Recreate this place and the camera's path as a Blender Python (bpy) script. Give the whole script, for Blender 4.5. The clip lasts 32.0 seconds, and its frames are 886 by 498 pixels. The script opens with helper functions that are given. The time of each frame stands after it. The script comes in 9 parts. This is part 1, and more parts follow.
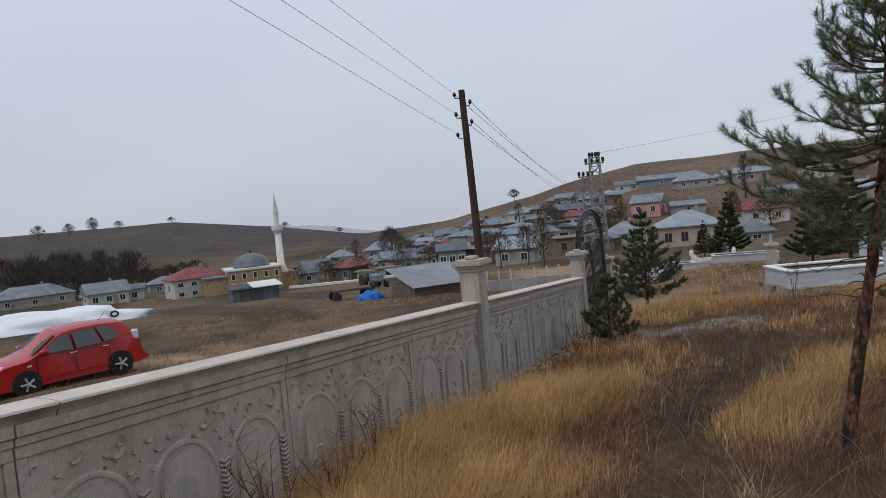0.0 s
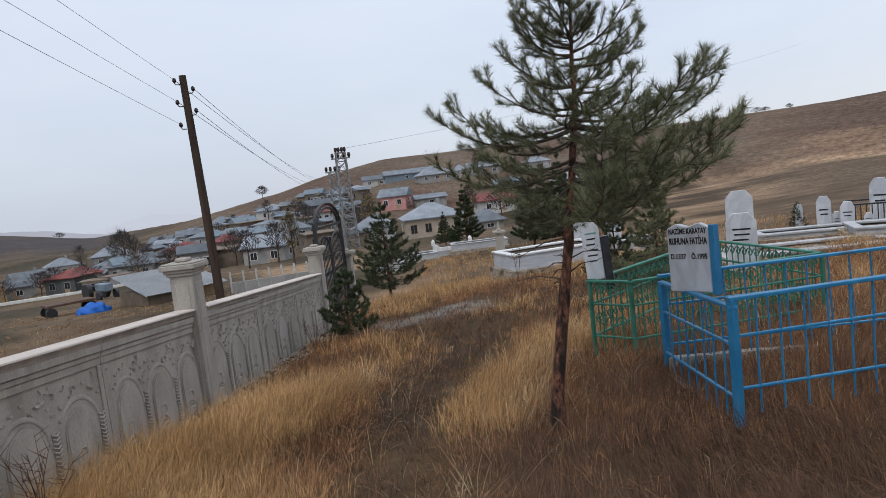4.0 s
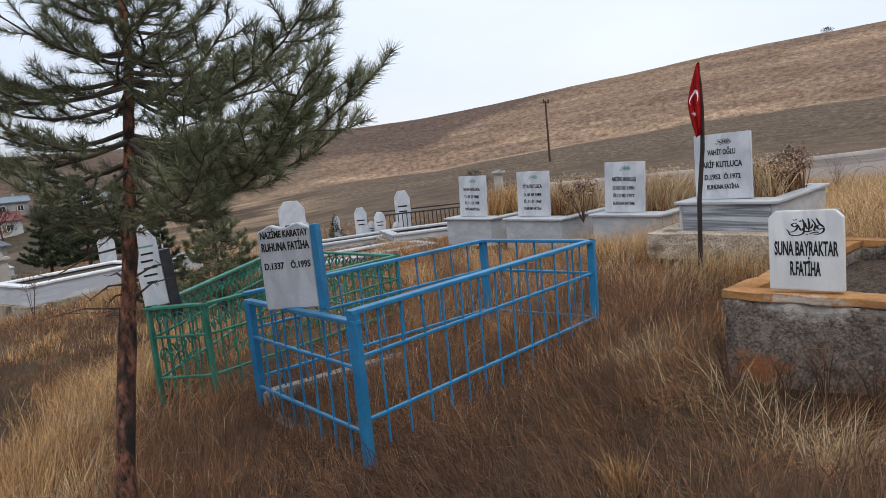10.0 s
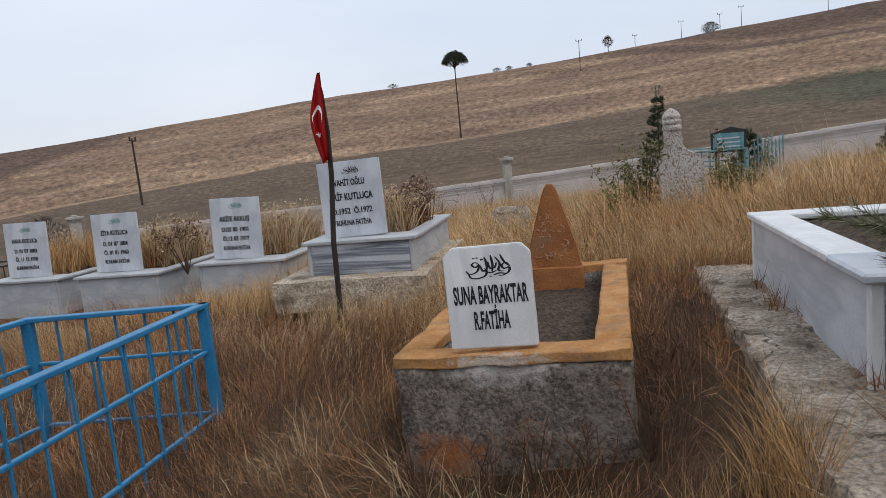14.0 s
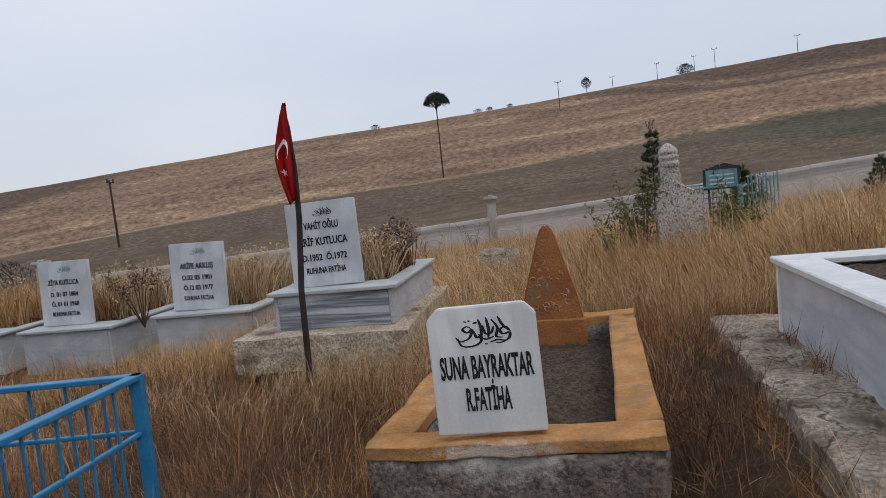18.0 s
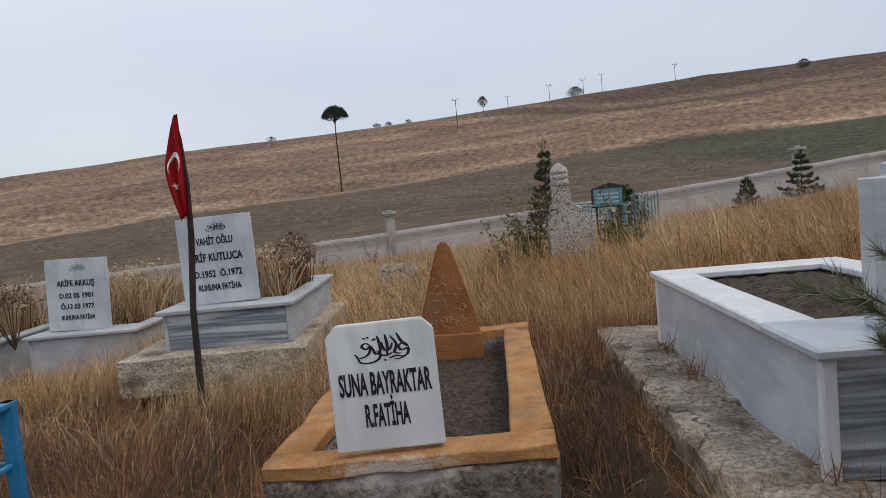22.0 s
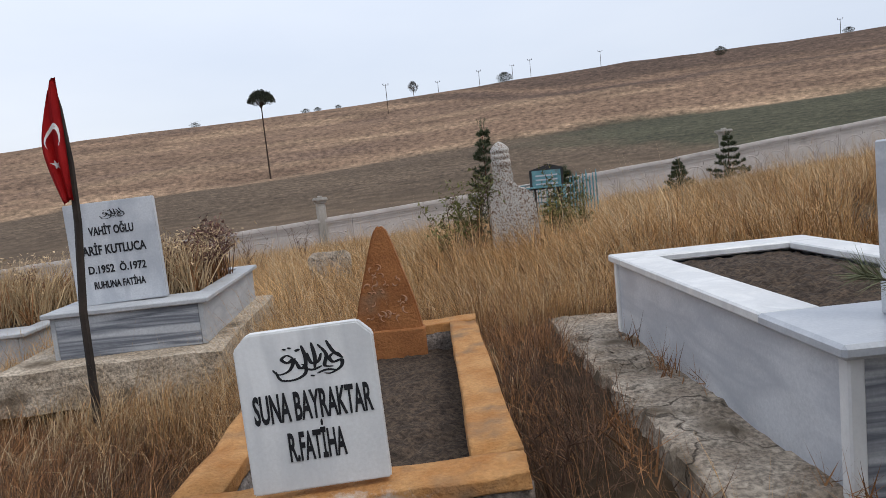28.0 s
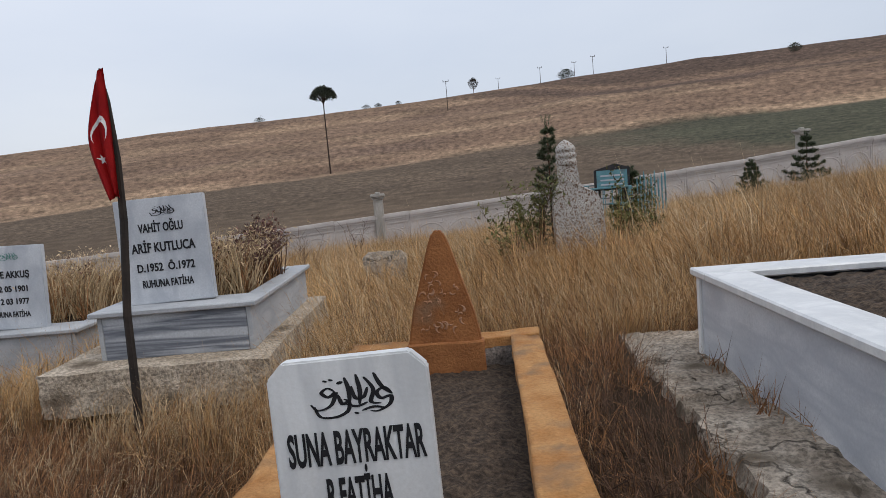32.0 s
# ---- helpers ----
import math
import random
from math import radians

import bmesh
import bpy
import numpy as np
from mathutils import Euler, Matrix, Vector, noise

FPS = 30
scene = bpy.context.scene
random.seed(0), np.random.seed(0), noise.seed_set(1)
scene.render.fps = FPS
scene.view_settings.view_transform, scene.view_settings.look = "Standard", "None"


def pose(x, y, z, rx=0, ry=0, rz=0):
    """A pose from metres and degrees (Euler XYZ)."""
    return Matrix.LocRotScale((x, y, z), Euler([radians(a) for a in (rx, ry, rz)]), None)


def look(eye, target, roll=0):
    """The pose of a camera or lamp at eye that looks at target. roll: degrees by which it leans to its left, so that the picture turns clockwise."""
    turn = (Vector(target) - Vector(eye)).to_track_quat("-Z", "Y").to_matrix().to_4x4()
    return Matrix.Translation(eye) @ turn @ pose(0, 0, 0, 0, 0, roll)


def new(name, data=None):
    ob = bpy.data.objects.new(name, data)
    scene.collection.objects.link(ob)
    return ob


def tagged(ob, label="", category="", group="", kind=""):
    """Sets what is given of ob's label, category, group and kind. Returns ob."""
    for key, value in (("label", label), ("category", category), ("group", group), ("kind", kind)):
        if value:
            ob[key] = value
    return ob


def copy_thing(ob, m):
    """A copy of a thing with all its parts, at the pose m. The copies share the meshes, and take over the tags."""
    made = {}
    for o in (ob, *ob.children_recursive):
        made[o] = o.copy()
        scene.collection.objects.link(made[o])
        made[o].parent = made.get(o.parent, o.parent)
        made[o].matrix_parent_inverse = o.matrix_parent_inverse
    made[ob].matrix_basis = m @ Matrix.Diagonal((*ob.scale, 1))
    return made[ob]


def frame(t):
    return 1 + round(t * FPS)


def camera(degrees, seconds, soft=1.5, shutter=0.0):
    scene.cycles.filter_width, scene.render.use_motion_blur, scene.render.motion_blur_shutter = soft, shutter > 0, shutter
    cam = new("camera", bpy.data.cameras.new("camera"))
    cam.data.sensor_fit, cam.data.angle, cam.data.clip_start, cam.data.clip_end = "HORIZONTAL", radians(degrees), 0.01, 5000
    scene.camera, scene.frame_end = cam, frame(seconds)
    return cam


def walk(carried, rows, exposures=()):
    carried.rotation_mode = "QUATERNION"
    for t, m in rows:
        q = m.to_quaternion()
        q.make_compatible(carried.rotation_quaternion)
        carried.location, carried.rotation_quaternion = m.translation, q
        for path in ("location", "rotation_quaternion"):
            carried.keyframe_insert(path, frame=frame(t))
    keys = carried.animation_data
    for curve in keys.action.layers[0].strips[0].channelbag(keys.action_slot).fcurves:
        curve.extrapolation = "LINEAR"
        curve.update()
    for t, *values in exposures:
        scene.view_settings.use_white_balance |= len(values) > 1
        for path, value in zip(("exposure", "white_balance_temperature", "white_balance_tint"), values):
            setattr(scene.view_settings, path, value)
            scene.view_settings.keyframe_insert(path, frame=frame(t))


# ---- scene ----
cam = camera(67.3, 32.0, soft=0.8)
PATH = [
    (0, (-0.01, 0.019, 1.515), (-0.014, 2.016, 1.401), -5.4),
    (0.5, (-0.024, -0.073, 1.511), (0.112, 1.919, 1.392), -5.5),
    (1, (-0.038, -0.08, 1.509), (0.334, 1.88, 1.373), -5.1),
    (1.5, (-0.025, -0.084, 1.505), (0.479, 1.847, 1.363), -5.4),
    (2, (-0.011, -0.103, 1.509), (0.601, 1.795, 1.356), -5.5),
    (2.5, (0.009, -0.14, 1.514), (0.677, 1.738, 1.354), -5.3),
    (4.5, (0.494, 0.815, 1.401), (1.195, 2.675, 1.184), -6.9),
    (5, (0.44, 0.972, 1.394), (0.805, 2.927, 1.183), -8.7),
    (5.5, (0.432, 0.88, 1.408), (0.637, 2.865, 1.278), -6.7),
    (6, (0.459, 0.957, 1.406), (0.751, 2.93, 1.268), -6.8),
    (6.5, (0.418, 1.002, 1.406), (0.889, 2.942, 1.276), -6.8),
    (7, (0.467, 1.054, 1.399), (1.174, 2.918, 1.239), -6.3),
    (7.5, (0.451, 1.083, 1.383), (1.373, 2.849, 1.204), -7.5),
    (8, (0.454, 1.124, 1.388), (1.361, 2.889, 1.139), -6.9),
    (8.5, (0.714, 1.274, 1.346), (1.779, 2.958, 1.17), -5.6),
    (9, (0.841, 1.402, 1.307), (2.181, 2.875, 1.114), -3.6),
    (9.5, (0.879, 1.581, 1.282), (2.571, 2.634, 1.118), -6.4),
    (10, (0.983, 1.747, 1.229), (2.688, 2.752, 0.94), -5.3),
    (10.5, (1.197, 1.848, 1.201), (2.99, 2.703, 0.965), -5.0),
    (11, (1.345, 2.006, 1.192), (3.256, 2.552, 0.972), -4.3),
    (11.5, (1.467, 2.143, 1.169), (3.438, 2.35, 0.902), -4.3),
    (12, (1.754, 2.099, 1.143), (3.728, 2.25, 0.859), -4.5),
    (12.5, (1.942, 2.046, 1.151), (3.927, 2.095, 0.91), -4.9),
    (13, (2.097, 2.108, 1.131), (4.082, 2.043, 0.894), -3.5),
    (13.5, (2.27, 2.221, 1.123), (4.255, 2.125, 0.9), -5.9),
    (14, (2.415, 2.225, 1.115), (4.394, 2.124, 0.839), -5.4),
    (14.5, (2.558, 2.13, 1.121), (4.541, 1.988, 0.905), -4.8),
    (16.5, (3.008, 2.248, 1.125), (4.921, 1.685, 0.963), -5.2),
    (17, (3.028, 2.213, 1.121), (5.004, 1.951, 0.966), -4.8),
    (17.5, (3.031, 2.184, 1.116), (5.021, 2.068, 0.958), -5.9),
    (18, (3.021, 2.186, 1.113), (5.008, 2.023, 0.948), -5.8),
    (18.5, (3.02, 2.214, 1.12), (5.013, 2.14, 0.965), -6.6),
    (19, (3.021, 2.215, 1.118), (5.002, 1.987, 0.961), -5.4),
    (19.5, (3.002, 2.225, 1.126), (4.963, 1.86, 0.984), -4.9),
    (20, (2.998, 2.242, 1.123), (4.946, 1.818, 0.968), -3.7),
    (20.5, (3.001, 2.232, 1.12), (4.929, 1.729, 0.948), -3.9),
    (21, (2.994, 2.196, 1.118), (4.908, 1.643, 0.943), -4.6),
    (21.5, (2.983, 2.186, 1.118), (4.892, 1.618, 0.939), -4.4),
    (22, (2.978, 2.191, 1.127), (4.917, 1.726, 0.977), -5.1),
    (22.5, (2.97, 2.189, 1.135), (4.918, 1.749, 1.031), -5.6),
    (23, (2.972, 2.189, 1.126), (4.919, 1.756, 0.982), -5.2),
    (23.5, (2.975, 2.202, 1.126), (4.933, 1.815, 0.993), -5.6),
    (24, (2.989, 2.227, 1.121), (4.96, 1.924, 0.974), -5.4),
    (24.5, (2.984, 2.21, 1.119), (4.931, 1.779, 0.964), -5.0),
    (25, (2.984, 2.189, 1.104), (4.886, 1.605, 0.902), -4.0),
    (25.5, (2.989, 2.18, 1.099), (4.833, 1.442, 0.864), -3.5),
    (27.5, (3.42, 2.063, 1.076), (5.257, 1.315, 0.812), -7.3),
    (28, (3.484, 2.094, 1.082), (5.363, 1.443, 0.872), -5.7),
    (28.5, (3.616, 2.13, 1.089), (5.443, 1.337, 0.905), -5.3),
    (29, (3.714, 2.165, 1.086), (5.461, 1.203, 0.94), -6.5),
    (29.5, (3.744, 2.161, 1.088), (5.534, 1.283, 0.935), -6.3),
    (30, (3.77, 2.033, 1.103), (5.665, 1.419, 0.931), -4.8),
    (30.5, (3.785, 1.964, 1.104), (5.729, 1.533, 0.909), -4.6),
    (31, (3.779, 1.998, 1.107), (5.756, 1.768, 0.91), -5.4),
    (31.5, (3.793, 2.011, 1.11), (5.749, 1.654, 0.899), -5.2),
    (32, (3.793, 2.021, 1.107), (5.721, 1.531, 0.903), -4.8),
]
walk(cam, [(t, look(eye, target, roll)) for t, eye, target, roll in PATH], exposures=[(0, -0.04), (2.5, 0.06), (4.5, 0.26), (5, 0.25), (6, 0.13), (7, 0.08), (9, 0.24), (10, 0.44), (11, 0.50), (12, 0.42), (14, 0.22), (17, 0.04), (18, 0.02), (19, 0.05), (22, 0.03), (23, -0.05), (24, -0.05), (25, 0.08), (27.5, 0.28), (28, 0.31), (29, 0.09), (30, 0.06), (31, 0.1), (32, 0.1)])

# ---------------------------------------------------------------- light
world = bpy.data.worlds.new("overcast_sky")
scene.world = world
world.use_nodes = True
wn, wl = world.node_tree.nodes, world.node_tree.links
wn.clear()
w_out, w_bg = wn.new("ShaderNodeOutputWorld"), wn.new("ShaderNodeBackground")
w_sky = wn.new("ShaderNodeTexSky")
w_sky.sky_type, w_sky.sun_disc = "NISHITA", False
w_sky.sun_elevation, w_sky.sun_rotation = radians(38), radians(70)
w_co, w_sep = wn.new("ShaderNodeTexCoord"), wn.new("ShaderNodeSeparateXYZ")
w_ramp = wn.new("ShaderNodeValToRGB")
w_ramp.color_ramp.elements[0].position, w_ramp.color_ramp.elements[0].color = 0.0, (0.53, 0.58, 0.68, 1)
w_ramp.color_ramp.elements[1].position, w_ramp.color_ramp.elements[1].color = 0.55, (0.76, 0.83, 0.955, 1)
w_noise = wn.new("ShaderNodeTexNoise")
w_noise.inputs["Scale"].default_value, w_noise.inputs["Detail"].default_value = 2.2, 5
w_map = wn.new("ShaderNodeMapping")
w_map.inputs["Scale"].default_value = (1, 1, 3.5)
w_mul = wn.new("ShaderNodeMixRGB")
w_mul.blend_type, w_mul.inputs["Fac"].default_value = "OVERLAY", 0.22
w_mix = wn.new("ShaderNodeMixRGB")
w_mix.inputs["Fac"].default_value = 0.88
w_scale = wn.new("ShaderNodeMixRGB")
w_scale.blend_type, w_scale.inputs["Fac"].default_value = "MULTIPLY", 1.0
w_scale.inputs["Color2"].default_value = (0.1, 0.1, 0.1, 1)
wl.new(w_co.outputs["Generated"], w_sep.inputs[0])
wl.new(w_co.outputs["Generated"], w_map.inputs[0])
wl.new(w_map.outputs[0], w_noise.inputs["Vector"])
wl.new(w_sep.outputs["Z"], w_ramp.inputs[0])
wl.new(w_ramp.outputs[0], w_mul.inputs["Color1"])
wl.new(w_noise.outputs["Fac"], w_mul.inputs["Color2"])
wl.new(w_sky.outputs[0], w_scale.inputs["Color1"])
wl.new(w_scale.outputs[0], w_mix.inputs["Color1"])
wl.new(w_mul.outputs[0], w_mix.inputs["Color2"])
wl.new(w_mix.outputs[0], w_bg.inputs["Color"])
w_bg.inputs["Strength"].default_value = 1.0
wl.new(w_bg.outputs[0], w_out.inputs[0])

sun = new("sun", bpy.data.lights.new("sun", "SUN"))
sun.data.energy, sun.data.angle, sun.data.color = 0.9, radians(28), (1.0, 0.97, 0.93)
sun.matrix_world = look((-30, -30, 60), (0, 0, 0))


# ---------------------------------------------------------------- materials
def mat(name, c1, c2, scale=6.0, rough=0.85, bump=0.25, fine=60.0, metal=0.0, stain=None, amount=0.45, stretch=(1, 1, 1), spec=0.3, island=0.0, obj=0.0, grain=0.35):
    """Two colours mixed at a coarse scale, fine grain and relief, and stains of a third colour."""
    m = bpy.data.materials.new(name)
    m.use_nodes = True
    n, l = m.node_tree.nodes, m.node_tree.links
    b = n["Principled BSDF"]
    co, mp = n.new("ShaderNodeTexCoord"), n.new("ShaderNodeMapping")
    mp.inputs["Scale"].default_value = stretch
    l.new(co.outputs["Object"], mp.inputs[0])
    info = n.new("ShaderNodeObjectInfo")
    add = n.new("ShaderNodeVectorMath")
    l.new(mp.outputs[0], add.inputs[0])
    off = n.new("ShaderNodeVectorMath")
    off.operation = "SCALE"
    off.inputs[0].default_value = (7.3, 3.1, 5.7)
    l.new(info.outputs["Random"], off.inputs["Scale"])
    l.new(off.outputs[0], add.inputs[1])
    na, nb = n.new("ShaderNodeTexNoise"), n.new("ShaderNodeTexNoise")
    na.inputs["Scale"].default_value, na.inputs["Detail"].default_value = scale, 6
    nb.inputs["Scale"].default_value, nb.inputs["Detail"].default_value = fine, 3
    l.new(add.outputs[0], na.inputs["Vector"])
    l.new(add.outputs[0], nb.inputs["Vector"])
    rp = n.new("ShaderNodeValToRGB")
    rp.color_ramp.elements[0].position, rp.color_ramp.elements[1].position = 0.32, 0.68
    rp.color_ramp.elements[0].color, rp.color_ramp.elements[1].color = (*c1, 1), (*c2, 1)
    l.new(na.outputs["Fac"], rp.inputs[0])
    gr = n.new("ShaderNodeMixRGB")
    gr.blend_type, gr.inputs["Fac"].default_value = "OVERLAY", grain
    l.new(rp.outputs[0], gr.inputs["Color1"])
    speck = n.new("ShaderNodeValToRGB")
    speck.color_ramp.elements[0].position, speck.color_ramp.elements[1].position = 0.36, 0.64
    nb.inputs["Roughness"].default_value = 0.65
    l.new(nb.outputs["Fac"], speck.inputs[0])
    l.new(speck.outputs[0] if grain > 0.4 else nb.outputs["Fac"], gr.inputs["Color2"])
    last = gr.outputs[0]
    if stain:
        nc = n.new("ShaderNodeTexNoise")
        nc.inputs["Scale"].default_value, nc.inputs["Detail"].default_value = scale * 0.6, 8
        l.new(off.outputs[0], mp.inputs["Location"])
        l.new(add.outputs[0], nc.inputs["Vector"])
        rs = n.new("ShaderNodeValToRGB")
        rs.color_ramp.elements[0].position, rs.color_ramp.elements[1].position = 1 - amount - 0.04, 1 - amount + 0.1
        l.new(nc.outputs["Fac"], rs.inputs[0])
        st = n.new("ShaderNodeMixRGB")
        st.inputs["Color2"].default_value = (*stain, 1)
        l.new(rs.outputs[0], st.inputs["Fac"])
        l.new(last, st.inputs["Color1"])
        last = st.outputs[0]
    if island or obj:
        hs = n.new("ShaderNodeHueSaturation")
        geo = n.new("ShaderNodeNewGeometry")
        mr = n.new("ShaderNodeMapRange")
        k = island or obj
        mr.inputs["To Min"].default_value, mr.inputs["To Max"].default_value = 1 - k, 1 + k
        l.new(geo.outputs["Random Per Island"] if island else info.outputs["Random"], mr.inputs["Value"])
        l.new(mr.outputs[0], hs.inputs["Value"])
        l.new(last, hs.inputs["Color"])
        last = hs.outputs[0]
    l.new(last, b.inputs["Base Color"])
    b.inputs["Roughness"].default_value, b.inputs["Metallic"].default_value = rough, metal
    b.inputs["Specular IOR Level"].default_value = spec
    if bump:
        bp = n.new("ShaderNodeBump")
        bp.inputs["Strength"].default_value, bp.inputs["Distance"].default_value = bump, 0.01
        l.new(nb.outputs["Fac"], bp.inputs["Height"])
        l.new(bp.outputs[0], b.inputs["Normal"])
    return m


def marble(name, base, vein, scale=2.0, rough=0.35, stretch=(1, 1, 1), amount=0.5):
    """Veined stone: bands of a darker grey, bent by noise."""
    m = mat(name, base, tuple(c * 0.86 for c in base), 3.0, rough, 0.05, 90, spec=0.4)
    n, l = m.node_tree.nodes, m.node_tree.links
    b = n["Principled BSDF"]
    old = b.inputs["Base Color"].links[0].from_socket
    co, mp = n.new("ShaderNodeTexCoord"), n.new("ShaderNodeMapping")
    mp.inputs["Scale"].default_value, mp.inputs["Rotation"].default_value = stretch, (0.06, 0.08, 0.2)
    l.new(co.outputs["Object"], mp.inputs[0])
    nz = n.new("ShaderNodeTexNoise")
    nz.inputs["Scale"].default_value, nz.inputs["Detail"].default_value, nz.inputs["Distortion"].default_value = scale, 5, 0.5
    l.new(mp.outputs[0], nz.inputs["Vector"])
    rp = n.new("ShaderNodeValToRGB")
    e = rp.color_ramp.elements
    e[0].position, e[0].color = 0.40, (0, 0, 0, 1)
    e[1].position, e[1].color = 0.52, (amount, amount, amount, 1)
    x = e.new(0.66)
    x.color = (0, 0, 0, 1)
    l.new(nz.outputs["Fac"], rp.inputs[0])
    mx = n.new("ShaderNodeMixRGB")
    mx.inputs["Color2"].default_value = (*vein, 1)
    l.new(rp.outputs[0], mx.inputs["Fac"])
    l.new(old, mx.inputs["Color1"])
    l.new(mx.outputs[0], b.inputs["Base Color"])
    return m


def cracked(m):
    """Adds a net of dark cracks, wide and broken, to a material."""
    n, l = m.node_tree.nodes, m.node_tree.links
    b = n["Principled BSDF"]
    old, nrm = b.inputs["Base Color"].links[0].from_socket, b.inputs["Normal"].links[0].from_node
    co, nz, vm, vo, rp, mx = (n.new(k) for k in ("ShaderNodeTexCoord", "ShaderNodeTexNoise", "ShaderNodeVectorMath", "ShaderNodeTexVoronoi", "ShaderNodeValToRGB", "ShaderNodeMixRGB"))
    nz.inputs["Scale"].default_value, nz.inputs["Detail"].default_value = 4.0, 6
    l.new(co.outputs["Object"], nz.inputs["Vector"])
    vm.operation = "MULTIPLY_ADD"
    vm.inputs[1].default_value = (0.6, 0.6, 0.6)
    l.new(nz.outputs["Color"], vm.inputs[0])
    l.new(co.outputs["Object"], vm.inputs[2])
    vo.feature = "DISTANCE_TO_EDGE"
    vo.inputs["Scale"].default_value = 1.5
    l.new(vm.outputs[0], vo.inputs["Vector"])
    rp.color_ramp.elements[0].position, rp.color_ramp.elements[0].color = 0.002, (0.6, 0.6, 0.6, 1)
    rp.color_ramp.elements[1].position, rp.color_ramp.elements[1].color = 0.016, (0, 0, 0, 1)
    l.new(vo.outputs["Distance"], rp.inputs[0])
    mx.inputs["Color2"].default_value = (0.035, 0.026, 0.018, 1)
    l.new(rp.outputs[0], mx.inputs["Fac"])
    l.new(old, mx.inputs["Color1"])
    l.new(mx.outputs[0], b.inputs["Base Color"])
    b2 = n.new("ShaderNodeBump")
    b2.inputs["Strength"].default_value, b2.inputs["Distance"].default_value, b2.invert = 0.8, 0.03, True
    l.new(rp.outputs[0], b2.inputs["Height"])
    l.new(nrm.outputs[0], b2.inputs["Normal"])
    l.new(b2.outputs[0], b.inputs["Normal"])
    return m


def patched(m, centre, size, colour):
    """Adds one ragged patch of old paint or mortar at a place on its thing."""
    n, l = m.node_tree.nodes, m.node_tree.links
    b = n["Principled BSDF"]
    old = b.inputs["Base Color"].links[0].from_socket
    co, nz, sb, dv, ln, ad, rp, mx = (n.new(k) for k in ("ShaderNodeTexCoord", "ShaderNodeTexNoise", "ShaderNodeVectorMath", "ShaderNodeVectorMath", "ShaderNodeVectorMath", "ShaderNodeMath", "ShaderNodeValToRGB", "ShaderNodeMixRGB"))
    sb.operation, dv.operation, ln.operation, ad.operation = "SUBTRACT", "DIVIDE", "LENGTH", "MULTIPLY_ADD"
    sb.inputs[1].default_value, dv.inputs[1].default_value = centre, size
    l.new(co.outputs["Object"], sb.inputs[0])
    l.new(sb.outputs[0], dv.inputs[0])
    l.new(dv.outputs[0], ln.inputs[0])
    nz.inputs["Scale"].default_value, nz.inputs["Detail"].default_value, nz.inputs["Roughness"].default_value = 16.0, 7, 0.7
    l.new(co.outputs["Object"], nz.inputs["Vector"])
    ad.inputs[1].default_value = 2.6
    l.new(nz.outputs["Fac"], ad.inputs[0])
    l.new(ln.outputs["Value"], ad.inputs[2])
    rp.color_ramp.elements[0].position, rp.color_ramp.elements[0].color = 0.56, (0.75, 0.75, 0.75, 1)
    rp.color_ramp.elements[1].position, rp.color_ramp.elements[1].color = 0.74, (0, 0, 0, 1)
    sc = n.new("ShaderNodeMath")
    sc.operation = "MULTIPLY"
    sc.inputs[1].default_value = 0.33
    l.new(ad.outputs[0], sc.inputs[0])
    l.new(sc.outputs[0], rp.inputs[0])
    mx.inputs["Color2"].default_value = (*colour, 1)
    l.new(rp.outputs[0], mx.inputs["Fac"])
    l.new(old, mx.inputs["Color1"])
    l.new(mx.outputs[0], b.inputs["Base Color"])
    return m


CONCRETE = mat("cast_concrete", (0.335, 0.305, 0.265), (0.445, 0.408, 0.36), 3.0, 0.92, 0.7, 60, stain=(0.235, 0.213, 0.185), amount=0.36, grain=0.4, stretch=(1.8, 1.8, 0.55))
HOLE_SHADE = mat("bolt_hole_shade", (0.13, 0.12, 0.11), (0.2, 0.19, 0.17), 4.0, 0.95, 0.5, 90)
CAP_LIT = mat("lit_cap_concrete", (0.50, 0.43, 0.38), (0.62, 0.545, 0.49), 2.5, 0.9, 0.3, 90, stain=(0.3, 0.28, 0.26), amount=0.3)
ROUGH_CONC = mat("rough_concrete", (0.115, 0.094, 0.080), (0.24, 0.205, 0.180), 13.0, 0.97, 1.0, 55, stain=(0.30, 0.265, 0.235), amount=0.38, grain=0.5)
GRAVE_FRONT = patched(patched(mat("grave_front_concrete", (0.110, 0.085, 0.068), (0.225, 0.182, 0.150), 13.0, 0.97, 1.0, 55, stain=(0.27, 0.225, 0.185), amount=0.38, grain=0.5), (-0.34, 0, -0.50), (0.24, 1, 0.15), (0.36, 0.125, 0.035)), (-0.04, 0, -0.07), (0.30, 1, 0.11), (0.52, 0.47, 0.42))
GRAVE_RIM = patched(mat("worn_orange_rim", (0.37, 0.158, 0.047), (0.49, 0.258, 0.100), 8.0, 0.9, 0.9, 60, stain=(0.25, 0.150, 0.082), amount=0.42, grain=0.4), (-0.05, 0, -0.03), (0.30, 0.06, 0.045), (0.56, 0.50, 0.44))
SLAB_CONC = cracked(mat("slab_concrete", (0.245, 0.192, 0.142), (0.425, 0.355, 0.280), 5.0, 0.95, 1.0, 48, stain=(0.12, 0.09, 0.06), amount=0.42, grain=0.45))
FOOTING = mat("footing_concrete", (0.34, 0.265, 0.190), (0.50, 0.412, 0.315), 5.0, 0.95, 0.9, 55, stain=(0.13, 0.095, 0.062), amount=0.38, grain=0.45)
